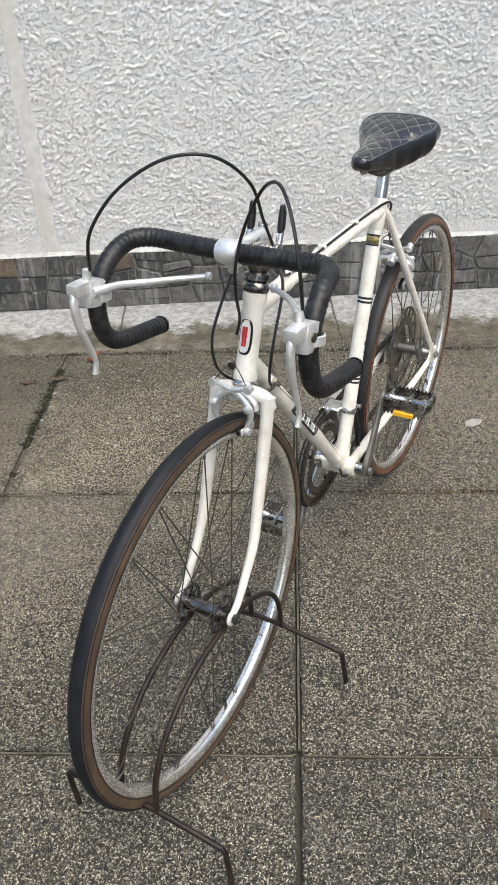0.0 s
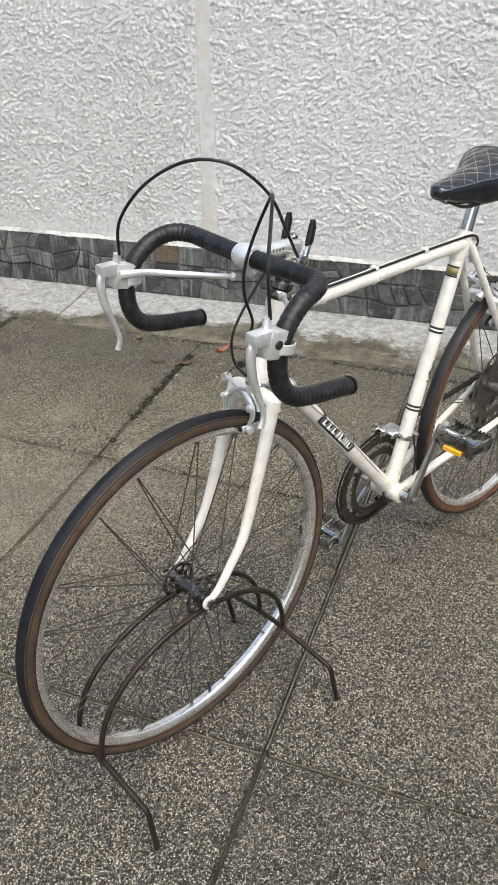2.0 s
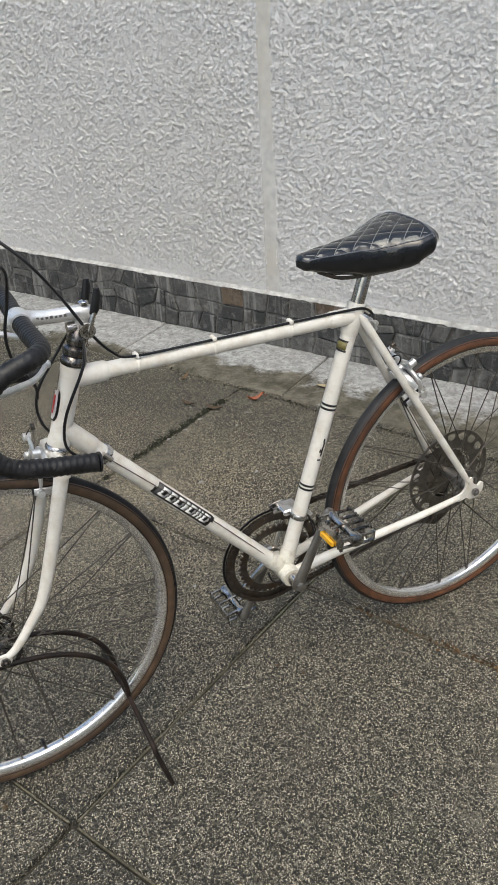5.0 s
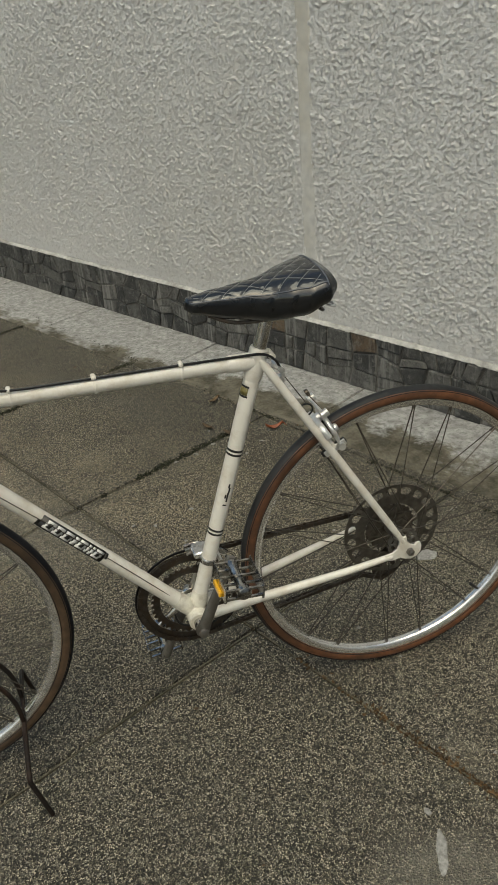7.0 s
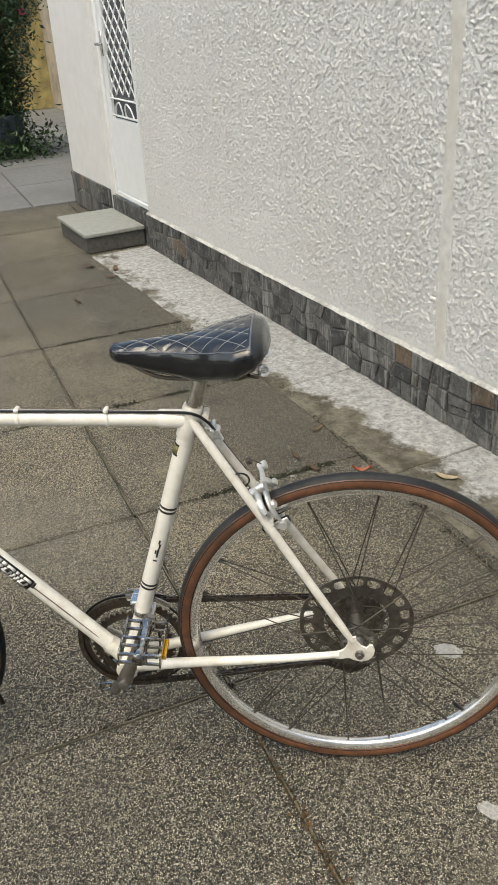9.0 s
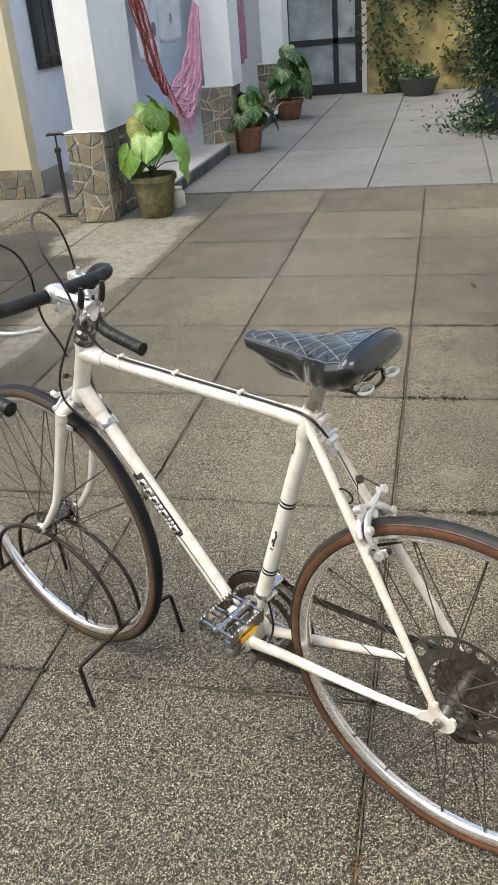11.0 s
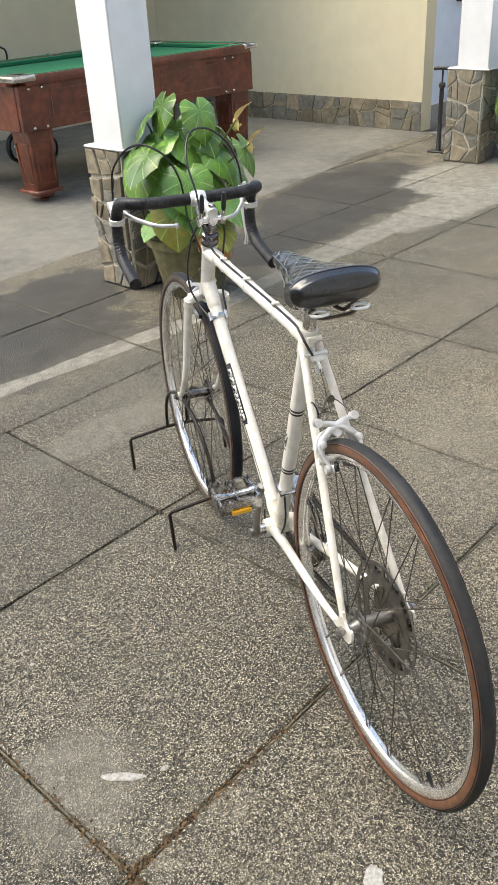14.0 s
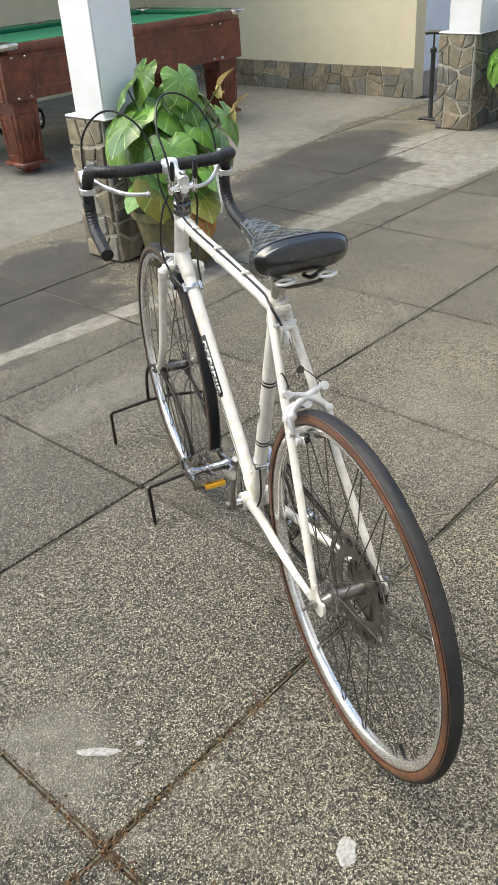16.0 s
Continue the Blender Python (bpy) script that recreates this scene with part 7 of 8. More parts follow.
# -- floor pump against the far pillar --
pump = thing("floor_pump", pose(-4.79, -0.70, 0), "black metal floor pump leaning beside the stone pillar", "pump")
bm = bmesh.new()
lathe(bm, [(0, 0), (0.026, 0), (0.026, 0.02), (0.018, 0.03), (0.017, 0.3), (0.017, 0.47), (0.025, 0.475), (0.025, 0.5), (0.012, 0.51), (0, 0.51)], 18)
part("barrel", bm, M["black_metal"], pump)
bm = bmesh.new()
box(bm, (-0.04, -0.08, 0), (0.04, 0.08, 0.014), 0.005)
part("foot_plate", bm, M["black_metal"], pump)
bm = bmesh.new()
rod(bm, (0, 0, 0.48), (0, 0, 0.6), 0.007)
sweep(bm, [(0, -0.07, 0.6), (0, -0.04, 0.608), (0, 0.04, 0.608), (0, 0.07, 0.6)], [0.011, 0.014, 0.014, 0.011], 12)
part("handle", bm, M["black_metal"], pump)

# -- hammock slung between two pillars --
hammock = thing("hammock", HOUSE @ pose(-4.0, -0.05, 0), "red and mauve cotton hammock slung between veranda pillars", "hammock")
SAG = [(0.0, 2.3), (0.1, 2.0), (0.2, 1.66), (0.3, 1.24), (0.36, 1.0), (0.45, 0.82), (0.55, 0.74), (0.66, 0.76), (0.76, 0.88), (0.85, 1.08), (0.93, 1.42), (1.0, 1.9)]


def sling(s, w):
    """A point of the cloth: s along, w across from -1 to 1; the yard-side edge hangs lower."""
    for (s0, z0), (s1, z1) in zip(SAG, SAG[1:]):
        if s <= s1 + 1e-9:
            z = z0 + (z1 - z0) * (s - s0) / (s1 - s0)
            break
    spread = math.sin(math.pi * min(max((s - 0.03) / 0.94, 0), 1)) ** 0.7
    z -= spread * (0.13 * (1 + w) - 0.012 * math.sin(14 * w + 20 * s))
    return Vector((-2.1 * s + 0.02 * math.sin(22 * w) * spread, 0.1 * s + 0.09 * spread * w + 0.012 * math.sin(30 * s + 9 * w) * spread, z))


for name, s0, s1, material, lab, r in (("net_half", 0.07, 0.53, "hammock_red", "faded red netted half", 0.006), ("cloth_half", 0.51, 0.93, "hammock_pink", "mauve cotton half in loose folds", 0.0095)):
    bm = bmesh.new()
    for k in range(17):
        w = -1 + k / 8
        sweep(bm, [sling(s0 + (s1 - s0) * i / 30, w + 0.05 * math.sin(i * 0.9 + k * 2.1)) for i in range(31)], r, 6, flat=1.3)
    for k in range(26):
        # knotted cross threads hold the strands together
        t = s0 + (s1 - s0) * (k + 0.5) / 26
        sweep(bm, [sling(t + 0.012 * math.sin(j * 1.7), -1 + j / 8) for j in range(17)], r * 0.5, 5)
    part(name, bm, M[material], hammock, lab)
for s0, s1 in ((0.0, 0.08), (1.0, 0.92)):
    for k in range(9):
        bm = bmesh.new()
        sweep(bm, spline([sling(s0, 0), sling((s0 + s1) / 2, (-1 + k / 4) * 0.4), sling(s1, -1 + k / 4)], 4), 0.003, 5)
        part("cord", bm, M["cloth"], hammock)
rng = random.Random(12)
bm = bmesh.new()
for k in range(110):
    s = rng.uniform(0.2, 0.85)
    w = 1
    p = sling(s, w)
    d = Vector((rng.uniform(-0.02, 0.02), rng.uniform(-0.015, 0.015), -rng.uniform(0.06, 0.16)))
    sweep(bm, [p, p + d * 0.5 + Vector((rng.uniform(-0.01, 0.01), 0, 0)), p + d], 0.0025, 4)
part("fringe", bm, M["hammock_pink"], hammock, "knotted mauve fringe")


def hanging_cloth(m, w, h, name, label, material, seed, motifs=()):
    ob = thing(name, m, label, "cloth", "washing on the veranda")
    bm = bmesh.new()
    rng = random.Random(seed)
    ph = rng.uniform(0, 6)
    rows = []
    for i in range(17):
        v = i / 16
        rows.append([bm.verts.new((-w / 2 + w * j / 24, 0.03 * v * math.sin(j * 0.9 + ph) + 0.02 * math.sin(j * 0.4 + 3 * v), -h * v + (0.06 * abs(j / 12 - 1) ** 2.5 if i == 16 else 0))) for j in range(25)])
    for a, b in zip(rows, rows[1:]):
        for j in range(24):
            bm.faces.new((a[j], a[j + 1], b[j + 1], b[j]))
    sheet_ob = part("sheet", bm, M[material], ob)
    mod = sheet_ob.modifiers.new("thickness", "SOLIDIFY")
    mod.thickness = 0.003
    for x, z, r in motifs:
        bm = bmesh.new()
        for k in range(6):
            a = 2 * math.pi * k / 6
            lathe(bm, [(0, 0), (r * 0.5, 0)], 8, "Y", False, Matrix.Translation((x + r * 0.6 * math.cos(a), 0.052, z + r * 0.6 * math.sin(a))))
        part("print", bm, M["motif"], ob)
    bm = bmesh.new()
    sweep(bm, [(-w / 2 - 0.02, 0, 0.665), (-w / 2 - 0.02, 0, 0.002), (w / 2 + 0.02, 0, 0.002), (w / 2 + 0.02, 0, 0.665)], 0.003, 6)
    part("line", bm, M["plastic"], ob, "thin dark hanging cord")
    return ob


hanging_cloth(pose(-7.63, -0.63, 2.0, 0, 0, -4), 0.56, 1.1, "hung_cloth", "white printed cloth hung up to dry", "cloth", 1, ((-0.05, -0.8, 0.07), (0.1, -0.45, 0.06)))
hanging_cloth(pose(-8.42, -0.58, 2.0, 0, 0, -4), 0.9, 0.96, "hung_cloth", "wide white cloth with a small printed motif", "cloth", 2, ((0.1, -0.72, 0.05),))
hanging_cloth(pose(-10.75, -0.4, 2.0, 0, 0, -4), 0.7, 1.0, "hung_cloth", "white cloth hanging above an iron plant stand", "cloth", 3)
hanging_cloth(pose(-11.6, -0.3, 2.0, 0, 0, -4), 0.55, 1.4, "hung_cloth", "mauve cloth hanging from the veranda", "hammock_pink", 4)
rack = thing("plant_stand", pose(-10.9, -0.42, 0.0), "black wrought-iron plant stand with a shelf", "stand")
for x in (-0.3, 0.3):
    for y in (-0.13, 0.13):
        bm = bmesh.new()
        sweep(bm, spline([(x * 1.15, y, 0), (x * 0.8, y, 0.25), (x, y, 0.75)], 5), 0.01, 8)
        part("leg", bm, M["black_metal"], rack)
bm = bmesh.new()
box(bm, (-0.36, -0.17, 0.75), (0.36, 0.17, 0.775), 0.004)
part("shelf", bm, M["black_metal"], rack)

# -- doors and windows --
door = thing("door_1", pose(DOOR[0], WALL_Y + 0.03, 0.215), "white metal door with a lattice-grilled window", "door", kind="structure")
DW = DOOR[1] - DOOR[0]
bm = bmesh.new()
for lo, hi in (((0, 0, 0), (0.05, 0.06, 2.115)), ((DW - 0.05, 0, 0), (DW, 0.06, 2.115)), ((0.05, 0, 2.06), (DW - 0.05, 0.06, 2.115)), ((0.05, 0, 0), (DW - 0.05, 0.07, 0.03))):
    box(bm, lo, hi, 0.004)
part("door_frame", bm, M["door_white"], door)
bm = bmesh.new()
for lo, hi in (((0.055, 0.012, 0.035), (DW - 0.055, 0.045, 0.5)), ((0.055, 0.012, 0.5), (0.13, 0.045, 2.055)), ((DW - 0.13, 0.012, 0.5), (DW - 0.055, 0.045, 2.055)), ((0.13, 0.012, 1.9), (DW - 0.13, 0.045, 2.055))):
    box(bm, lo, hi, 0.003)
leaf_ob = part("door_leaf", bm, M["door_white"], door)
bm = bmesh.new()
box(bm, (0.13, 0.03, 0.5), (DW - 0.13, 0.036, 1.9))
part("pane", bm, M["glass_dark"], leaf_ob, "dim window pane")
bm = bmesh.new()
for k in range(-9, 9):
    z = 1.2 + k * 0.11
    for s in SIDES:
        a, b = Vector((0.13, 0.018, z - s * 0.23)), Vector((DW - 0.13, 0.018, z + s * 0.23))
        pts = [a.lerp(b, t / 12) for t in range(13)]
        pts = [q for q in pts if 0.62 < q.z < 1.89]
        if len(pts) > 1:
            rod(bm, pts[0], pts[-1], 0.0045, 5)
rod(bm, (0.13, 0.016, 0.62), (DW - 0.13, 0.016, 0.62), 0.006, 6)
rod(bm, (0.13, 0.016, 0.52), (DW - 0.13, 0.016, 0.52), 0.006, 6)
for s in SIDES:
    sweep(bm, spline([(DW / 2 + s * 0.17, 0.016, 0.52), (DW / 2 + s * 0.13, 0.01, 0.58), (DW / 2 + s * 0.06, 0.008, 0.6), (DW / 2 + s * 0.03, 0.012, 0.55), (DW / 2 + s * 0.04, 0.016, 0.52)], 4), 0.005, 6)
part("grille", bm, M["door_white"], leaf_ob, "white diamond lattice grille")
bm = bmesh.new()
rod(bm, (0.085, 0.012, 0.93), (0.085, -0.03, 0.93), 0.009, 10)
rod(bm, (0.085, -0.03, 0.93), (0.16, -0.03, 0.93), 0.008, 10)
box(bm, (0.065, 0.004, 0.86), (0.105, 0.012, 1.0), 0.003)
part("door_handle", bm, M["chrome"], leaf_ob)


def barred_window(name, m, w, h, label, bars):
    ob = thing(name, m, label, "window", kind="structure")
    bm = bmesh.new()
    for lo, hi in (((0, 0, 0), (w, 0.05, 0.05)), ((0, 0, h - 0.05), (w, 0.05, h)), ((0, 0, 0.05), (0.05, 0.05, h - 0.05)), ((w - 0.05, 0, 0.05), (w, 0.05, h - 0.05))):
        box(bm, lo, hi, 0.004)
    part("window_frame", bm, bars, ob)
    bm = bmesh.new()
    box(bm, (0.05, 0.004, 0.05), (w - 0.05, 0.01, h - 0.05))
    part("pane", bm, M["glass_dark"], ob)
    for k in range(1, 5):
        bm = bmesh.new()
        rod(bm, (w * k / 5, 0.06, 0.02), (w * k / 5, 0.06, h - 0.02), 0.007, 6)
        part("bar", bm, bars, ob)
    for z in (0.1, h / 2):
        bm = bmesh.new()
        rod(bm, (0.0, 0.066, z), (w, 0.066, z), 0.007, 6)
        part("cross_bar", bm, bars, ob)
    return ob


barred_window("window_1", HOUSE @ pose(-4.2, -1.78, 1.36, 0, 0, 90) @ pose(-1.35, 0, 0, 0, 0, 0) @ Matrix.Diagonal((1, -1, 1, 1)), 1.2, 1.0, "white barred window in the yellow wall", M["door_white"])
barred_window("window_2", HOUSE @ pose(-5.46, -1.05, 0.99), 0.8, 1.1, "dark-framed barred window in the veranda wall", M["black_metal"])
bm = bmesh.new()
box(bm, (0, -0.16, 0), (0.06, 0.16, 0.35), 0.008, 2)
box(bm, (0.06, -0.12, 0.06), (0.064, 0.12, 0.3), 0.001)
tagged(part("meter_box", bm, M["black_metal"], None, at=HOUSE @ pose(-4.198, -1.32, 1.5)), "small black metal box on the yellow wall", "box")

# -- the far end of the yard --
bm = bmesh.new()
box(bm, (-12.75, -2.0, 0), (-12.55, 0.22, 2.9))
box(bm, (-12.75, 1.42, 0), (-12.55, 1.5, 2.9))
box(bm, (-12.75, 0.22, 2.3), (-12.55, 1.42, 2.9))
structure("wall_far", bm, M["smooth_white"], "white end wall of the far house wing")
gd = thing("door_2", pose(-12.6, 0.22, 0, 0, 0, 90), "black-framed glass door in the far house wall", "door", kind="structure")
for lo, hi in (((0, 0, 0), (0.1, 0.06, 2.3)), ((1.1, 0, 0), (1.2, 0.06, 2.3)), ((0.1, 0, 2.2), (1.1, 0.06, 2.3)), ((0.1, 0, 0), (1.1, 0.06, 0.16)), ((0.1, 0, 0.72), (1.1, 0.06, 0.8)), ((0.1, 0, 1.4), (1.1, 0.06, 1.46)), ((0.76, 0, 0.16), (0.84, 0.06, 2.2))):
    bm = bmesh.new()
    box(bm, lo, hi, 0.004)
    part("frame_bar", bm, M["black_metal"], gd)
for lo, hi in (((0.1, 0.02, 0.16), (0.76, 0.03, 0.72)), ((0.84, 0.02, 0.16), (1.1, 0.03, 0.72)), ((0.1, 0.02, 0.8), (0.76, 0.03, 1.4)), ((0.84, 0.02, 0.8), (1.1, 0.03, 1.4)), ((0.1, 0.02, 1.46), (1.1, 0.03, 2.2))):
    bm = bmesh.new()
    box(bm, lo, hi)
    # the panes' bluish reflection is put into their pale base colour
    part("pane", bm, mat("glass_with_painted_reflection", (0.3, 0.33, 0.35), 0.08, vary=0.4, scale=3), gd)
bm = bmesh.new()
box(bm, (-12.5, 1.5, 0), (-12.3, 8.0, 2.3), 0.01)
structure("garden_wall", bm, M["ochre_wall"], "yellow garden wall blackened by damp")
bm = bmesh.new()
box(bm, (-12.3, 4.6, 0), (-5.2, 4.8, 2.3), 0.01)
structure("side_wall", bm, M["beige_wall"], "weathered beige garden wall behind the shrub")


def leaf_cloud(bm, points, size, rng, droop=0.4):
    """Many small pointed leaves, one at each point."""
    for p in points:
        a, b = rng.uniform(0, 6.283), rng.uniform(-0.9, 0.9)
        d = Vector((math.cos(a) * math.cos(b), math.sin(a) * math.cos(b), math.sin(b) - droop)).normalized()
        s = d.cross(Vector((rng.uniform(-1, 1), rng.uniform(-1, 1), 1))).normalized()
        up2 = d.cross(s)
        k = size * rng.uniform(0.6, 1.3)
        v = [bm.verts.new(p + x * k * d + y * k * s + z * k * up2) for x, y, z in ((0, 0, 0), (0.45, 0.24, 0.06), (1, 0, -0.1), (0.45, -0.24, 0.06))]
        bm.faces.new((v[0], v[1], v[2])), bm.faces.new((v[0], v[2], v[3]))


def shrub(m):
    ob = thing("shrub", m, "dense dark-leaved flowering shrub in a blue tub", "shrub")
    bm = bmesh.new()
    lathe(bm, [(0, 0), (0.17, 0), (0.22, 0.36), (0.235, 0.38), (0.235, 0.42), (0.2, 0.42), (0.19, 0.38), (0, 0.38)], 28)
    part("tub", bm, M["pot_blue"], ob, "faded blue tub")
    rng = random.Random(3)
    clumps = []
    for k in range(9):
        bm = bmesh.new()
        a = 2 * math.pi * k / 9 + rng.uniform(-0.3, 0.3)
        r, h = rng.uniform(0.25, 0.62), rng.uniform(1.2, 2.6)
        end = Vector((r * math.cos(a), r * math.sin(a), h))
        sweep(bm, spline([(0.04 * math.cos(a), 0.04 * math.sin(a), 0.4), (end.x * 0.3, end.y * 0.3, 0.5 + h * 0.35), end], 5), [0.016 - 0.0012 * i for i in range(11)], 6)
        part("branch", bm, M["bark"], ob)
        for t in (0.1, 0.3, 0.48, 0.65, 0.82, 1.0):
            clumps.append((Vector((end.x * t, end.y * t, 0.45 + (end.z - 0.45) * t)), rng.uniform(0.2, 0.36)))
    bm = bmesh.new()
    pts = []
    for c, r in clumps:
        for _ in range(260):
            v = Vector((rng.gauss(0, 1), rng.gauss(0, 1), rng.gauss(0, 1))).normalized() * r * rng.uniform(0.4, 1.25)
            pts.append(c + v)
    leaf_cloud(bm, pts, 0.055, rng)
    part("crown", bm, M["dark_leaf"], ob, "thick crown of small dark leaves")["kind"] = "stuff"
    bm = bmesh.new()
    pts = [Vector((rng.gauss(0, 0.27), rng.gauss(0, 0.27), abs(rng.gauss(0, 0.16)))) for _ in range(2600)]
    leaf_cloud(bm, pts, 0.06, rng, -0.2)
    part("undergrowth", bm, M["dark_leaf"], ob, "low weeds round the tub")["kind"] = "stuff"
    for x, y, z in ((0.52, -0.05, 0.95), (0.4, 0.3, 1.35), (0.3, -0.4, 1.6)):
        bm = bmesh.new()
        for k in range(5):
            a = 2 * math.pi * k / 5
            lathe(bm, [(0, 0.0), (0.013, 0.005), (0.018, 0.013)], 8, "X", False, Matrix.Translation((x, y + 0.018 * math.cos(a), z + 0.018 * math.sin(a))))
        part("flower", bm, M["pink_petal"], ob, "pink flower")
    return ob


shrub(pose(-8.0, 2.95, 0))
creeper = thing("creeper", pose(-12.29, 2.2, 0), "leafy creeper hanging on the yellow wall", "creeper", kind="stuff")
rng = random.Random(8)
bm = bmesh.new()
pts = []
for k in range(130):
    y, z = rng.uniform(-0.75, 2.2), rng.uniform(0.15, 2.5)
    if z > 1.3 or abs(y + 0.35) < 0.22 or (y > 0.1 and rng.random() < 0.25):
        for _ in range(60):
            pts.append(Vector((abs(rng.gauss(0.04, 0.06)), y + rng.gauss(0, 0.14), z + rng.gauss(0, 0.16))))
leaf_cloud(bm, pts, 0.1, rng)
part("foliage", bm, M["ivy"], creeper)["kind"] = "stuff"
trough = thing("planter_trough", pose(-11.75, 2.25, 0), "low stone trough with small plants by the wall", "planter")
bm = bmesh.new()
lathe(bm, [(0, 0), (0.2, 0), (0.28, 0.2), (0.3, 0.24), (0.26, 0.24), (0.2, 0.18), (0, 0.18)], 24)
part("bowl", bm, M["mortar_dark"], trough)
bm = bmesh.new()
leaf_cloud(bm, [Vector((rng.gauss(0, 0.12), rng.gauss(0, 0.12), 0.24 + abs(rng.gauss(0, 0.08)))) for _ in range(300)], 0.08, rng, -0.2)
part("greenery", bm, M["ivy"], trough)["kind"] = "stuff"


# -- small things on the ground --
def fallen_leaf(x, y, turn, size, curl, label="dry brown leaf lying on the concrete", material="dry_leaf"):
    bm = bmesh.new()
    n = 8
    rows = []
    for i in range(n + 1):
        u = i / n
        w = 0.17 * math.sin(math.pi * min(1, 0.05 + 0.95 * u)) ** 0.8 * size
        z = 0.002 + curl * size * (4 * (u - 0.5) ** 2)
        rows.append([bm.verts.new(((u - 0.5) * size, s * w, z + 0.5 * curl * size * abs(s))) for s in (-1, 0, 1)])
    for a, b in zip(rows, rows[1:]):
        for j in range(2):
            bm.faces.new((a[j], a[j + 1], b[j + 1], b[j]))
    sweep(bm, [(0.5 * size, 0, 0.004 + curl * size), (0.7 * size, 0.03 * size, 0.004)], 0.0012, 5)
    ob = part("fallen_leaf", bm, M[material], None, at=pose(x, y, 0.002, 0, 0, turn))
    return tagged(ob, label, "leaf", "fallen leaves")


for x, y, turn, size, curl in ( (-3.33, 2.405, 30, 0.09, 0.1), (-3.18, 2.52, -20, 0.1, 0.1), (-2.72, 2.16, 10, 0.07, 0.12), (-0.7, 2.31, 0, 0.05, 0.15), (-3.05, 2.45, 60, 0.07, 0.1)):
    fallen_leaf(x, y, turn, size, curl)
fallen_leaf(-0.505, 2.44, 60, 0.062, 0.28, "curled red-brown leaf lying on the concrete", "red_leaf")
fallen_leaf(-0.332, 2.64, 35, 0.075, 0.12, "pale tan leaf lying by the wall", "tan_leaf")
fallen_leaf(-0.6, 2.322, 10, 0.06, 0.14)
fallen_leaf(-0.83, 2.47, 100, 0.055, 0.14)


def splash(x, y, w, h, turn, seed):
    """A thin dried splash with a ragged edge."""
    rng = random.Random(seed)
    bm = bmesh.new()
    n = 26
    rim, low = [], []
    for i in range(n):
        a = 2 * math.pi * i / n
        k = 1 + 0.14 * math.sin(2 * a + seed) + 0.08 * math.sin(5 * a + 2 * seed) + rng.uniform(-0.05, 0.05)
        low.append(bm.verts.new((w * k * math.cos(a), h * k * math.sin(a), 0)))
        rim.append(bm.verts.new((w * k * 0.9 * math.cos(a), h * k * 0.9 * math.sin(a), 0.0015)))
    for i in range(n):
        bm.faces.new((low[i], low[(i + 1) % n], rim[(i + 1) % n], rim[i]))
    bm.faces.new(rim)
    tagged(part("paint_splash", bm, M["paint_spill"], None, at=pose(x, y, 0.0008, 0, 0, turn)), "dried whitish splash on the concrete slab", "splash", "dried splashes")


splash(0.645, 1.96, 0.024, 0.019, 20, 1)
splash(0.752, 1.468, 0.038, 0.011, -52, 2)
splash(0.69, 1.52, 0.008, 0.006, 0, 3)
splash(0.27, 2.16, 0.035, 0.022, 60, 4)
rng = random.Random(14)
for k in range(14):
    splash(rng.uniform(-0.7, 0.2), rng.uniform(1.75, 2.45), rng.uniform(0.004, 0.009), rng.uniform(0.003, 0.006), rng.uniform(0, 180), 20 + k)

bm = bmesh.new()
rng = random.Random(6)
for k in range(2600):
    # crumbs gathered in the wide joints near their crossing
    along_x = rng.random() < 0.5
    r = abs(rng.gauss(0, 0.3))
    s = rng.choice(SIDES)
    u, v = (PITCH + s * r, PITCH + rng.gauss(0, 0.009)) if along_x else (PITCH + rng.gauss(0, 0.009), PITCH + s * r)
    k2 = rng.uniform(0.0015, 0.005)
    m = Matrix.Translation((u, v, -0.008 + rng.uniform(0, 0.008))) @ Euler((rng.uniform(0, 3), rng.uniform(0, 3), rng.uniform(0, 3))).to_matrix().to_4x4()
    v4 = [bm.verts.new(m @ Vector(p)) for p in ((k2, 0, -k2), (-k2, 0, -k2), (0, k2, k2 * 0.6), (0, -k2, k2 * 0.6))]
    for f in ((0, 1, 2), (0, 3, 1), (1, 3, 2), (0, 2, 3)):
        bm.faces.new([v4[i] for i in f])
tagged(part("joint_debris", bm, M["moss"], None, at=GRID), "rust-brown plant debris caught in the slab joints", "debris", kind="stuff")


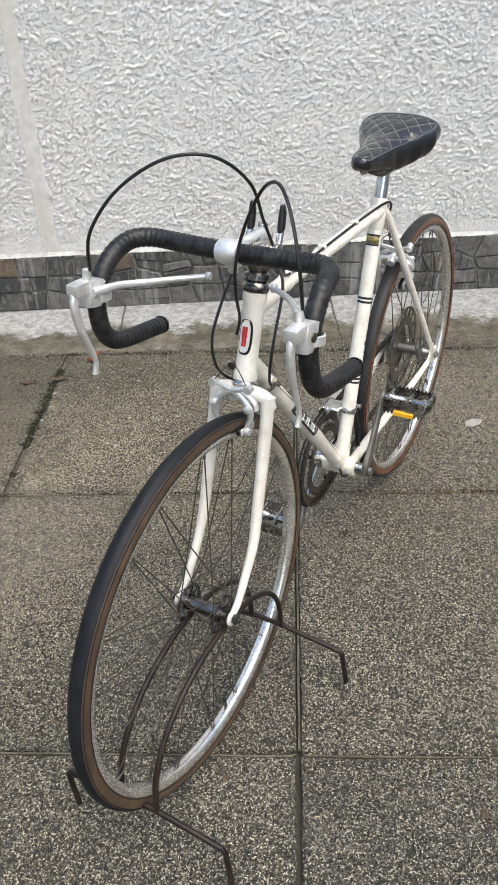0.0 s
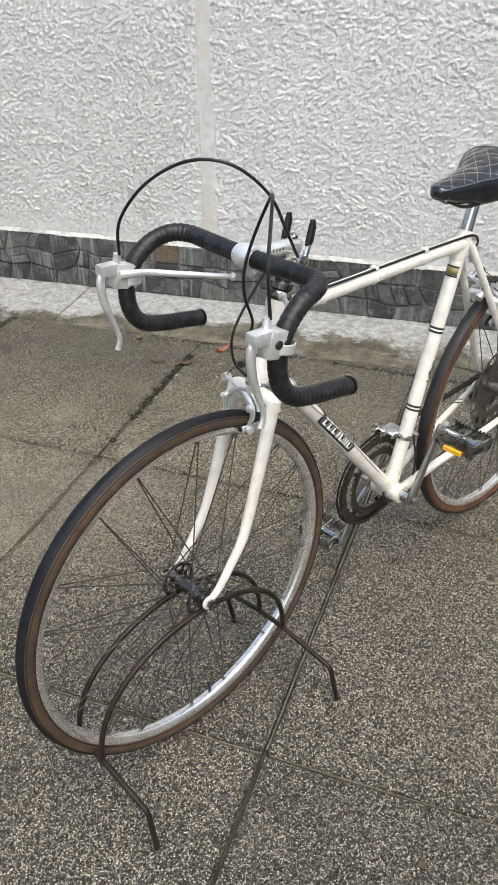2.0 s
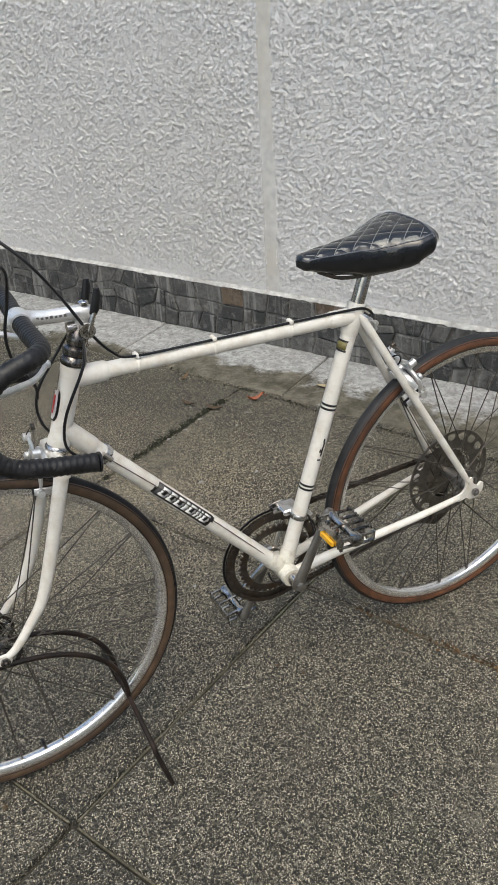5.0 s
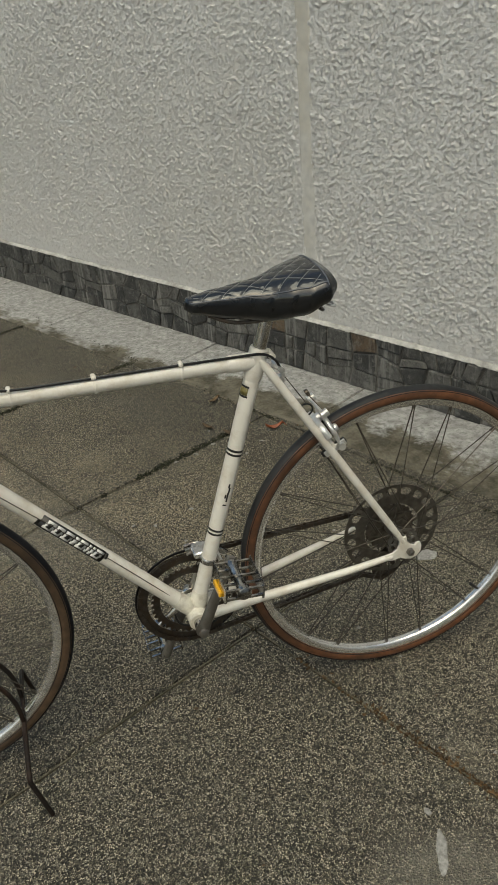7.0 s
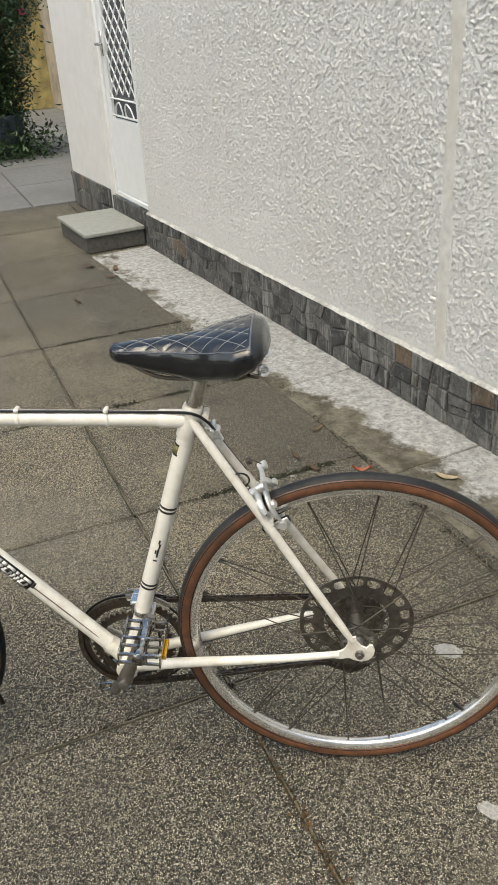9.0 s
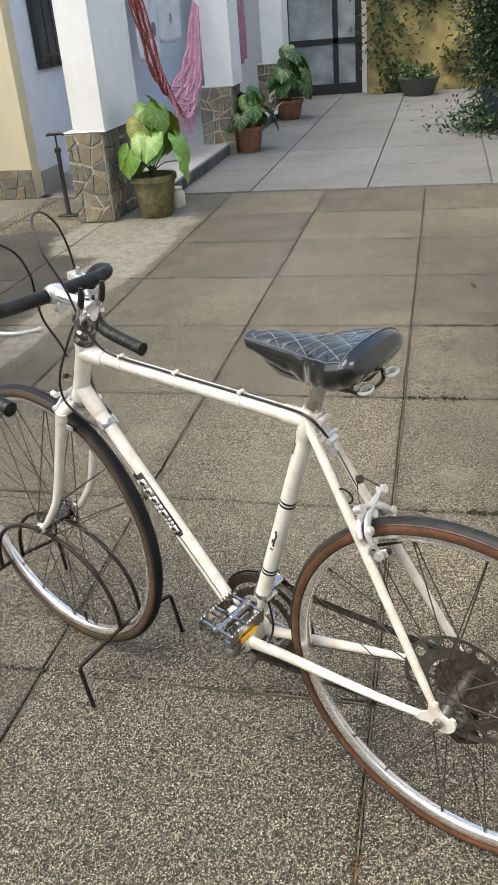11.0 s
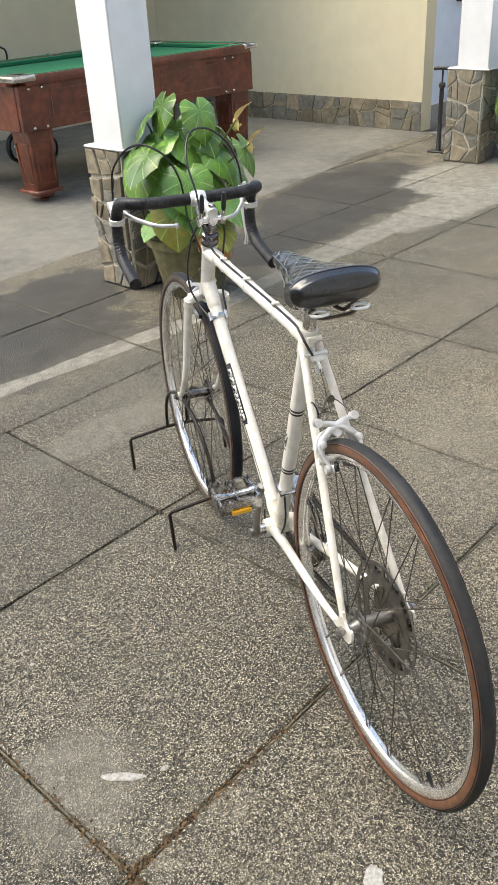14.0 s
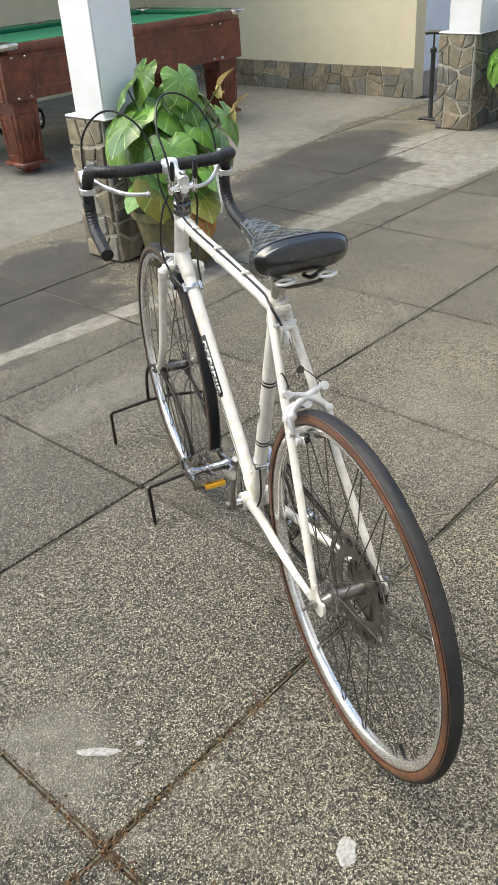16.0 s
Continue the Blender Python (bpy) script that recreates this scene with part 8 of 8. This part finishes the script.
def chips(bm, m, k):
    """One small four-sided crumb."""
    v4 = [bm.verts.new(m @ Vector(p)) for p in ((k, 0, -k), (-k, 0, -k), (0, k, k * 0.6), (0, -k, k * 0.6))]
    for f in ((0, 1, 2), (0, 3, 1), (1, 3, 2), (0, 2, 3)):
        bm.faces.new([v4[i] for i in f])


def spin():
    return Euler((rng.uniform(0, 3), rng.uniform(0, 3), rng.uniform(0, 3))).to_matrix().to_4x4()


# dark moss crumbling out of the joints, thickest in the damp corner by the wall
bm = bmesh.new()
rng = random.Random(31)
for fixed, across, lo, hi, count in ((-1, True, 1.1, 2.0, 900), (-2, True, 1.0, 2.0, 600), (2, False, -3.5, 2.0, 900), (-3, True, 1.0, 2.0, 400)):
    for k in range(count):
        s = PITCH * rng.uniform(lo, hi)
        if noise.noise((s * 7, fixed * 3.0, 0)) < -0.1:
            continue
        off = fixed * PITCH + rng.gauss(0, 0.008)
        u, v = (off, s) if across else (s, off)
        k2 = rng.uniform(0.0015, 0.0042)
        chips(bm, Matrix.Translation((u, v, k2 * 0.4)) @ spin(), k2)
tagged(part("joint_moss", bm, mat("dark_joint_moss", (0.022, 0.024, 0.012), 0.95, vary=0.4, scale=60, island=0.6), None, at=GRID), "dark green moss growing along the slab joints", "moss", kind="stuff")

# loose pale grit and leaf crumbs strewn over the yard
for label, material, count, seed in (("pale grit strewn over the concrete", M["paint_spill"], 420, 41), ("dark leaf crumbs strewn over the concrete", M["dry_leaf"], 520, 42)):
    bm = bmesh.new()
    rng = random.Random(seed)
    for k in range(count):
        k2 = rng.uniform(0.0012, 0.0032) if rng.random() < 0.9 else rng.uniform(0.004, 0.007)
        chips(bm, Matrix.Translation((rng.uniform(-3.4, 1.3), rng.uniform(0.2, 2.5) if rng.random() < 0.6 else rng.gauss(2.42, 0.09), k2 * 0.3)) @ Matrix.Rotation(rng.uniform(0, 6), 4, "Z") @ Matrix.Diagonal((1, rng.uniform(0.5, 1.6), 0.35, 1)), k2)
    tagged(part("grit" if seed == 41 else "leaf_litter", bm, material, None), label, "litter", kind="stuff")
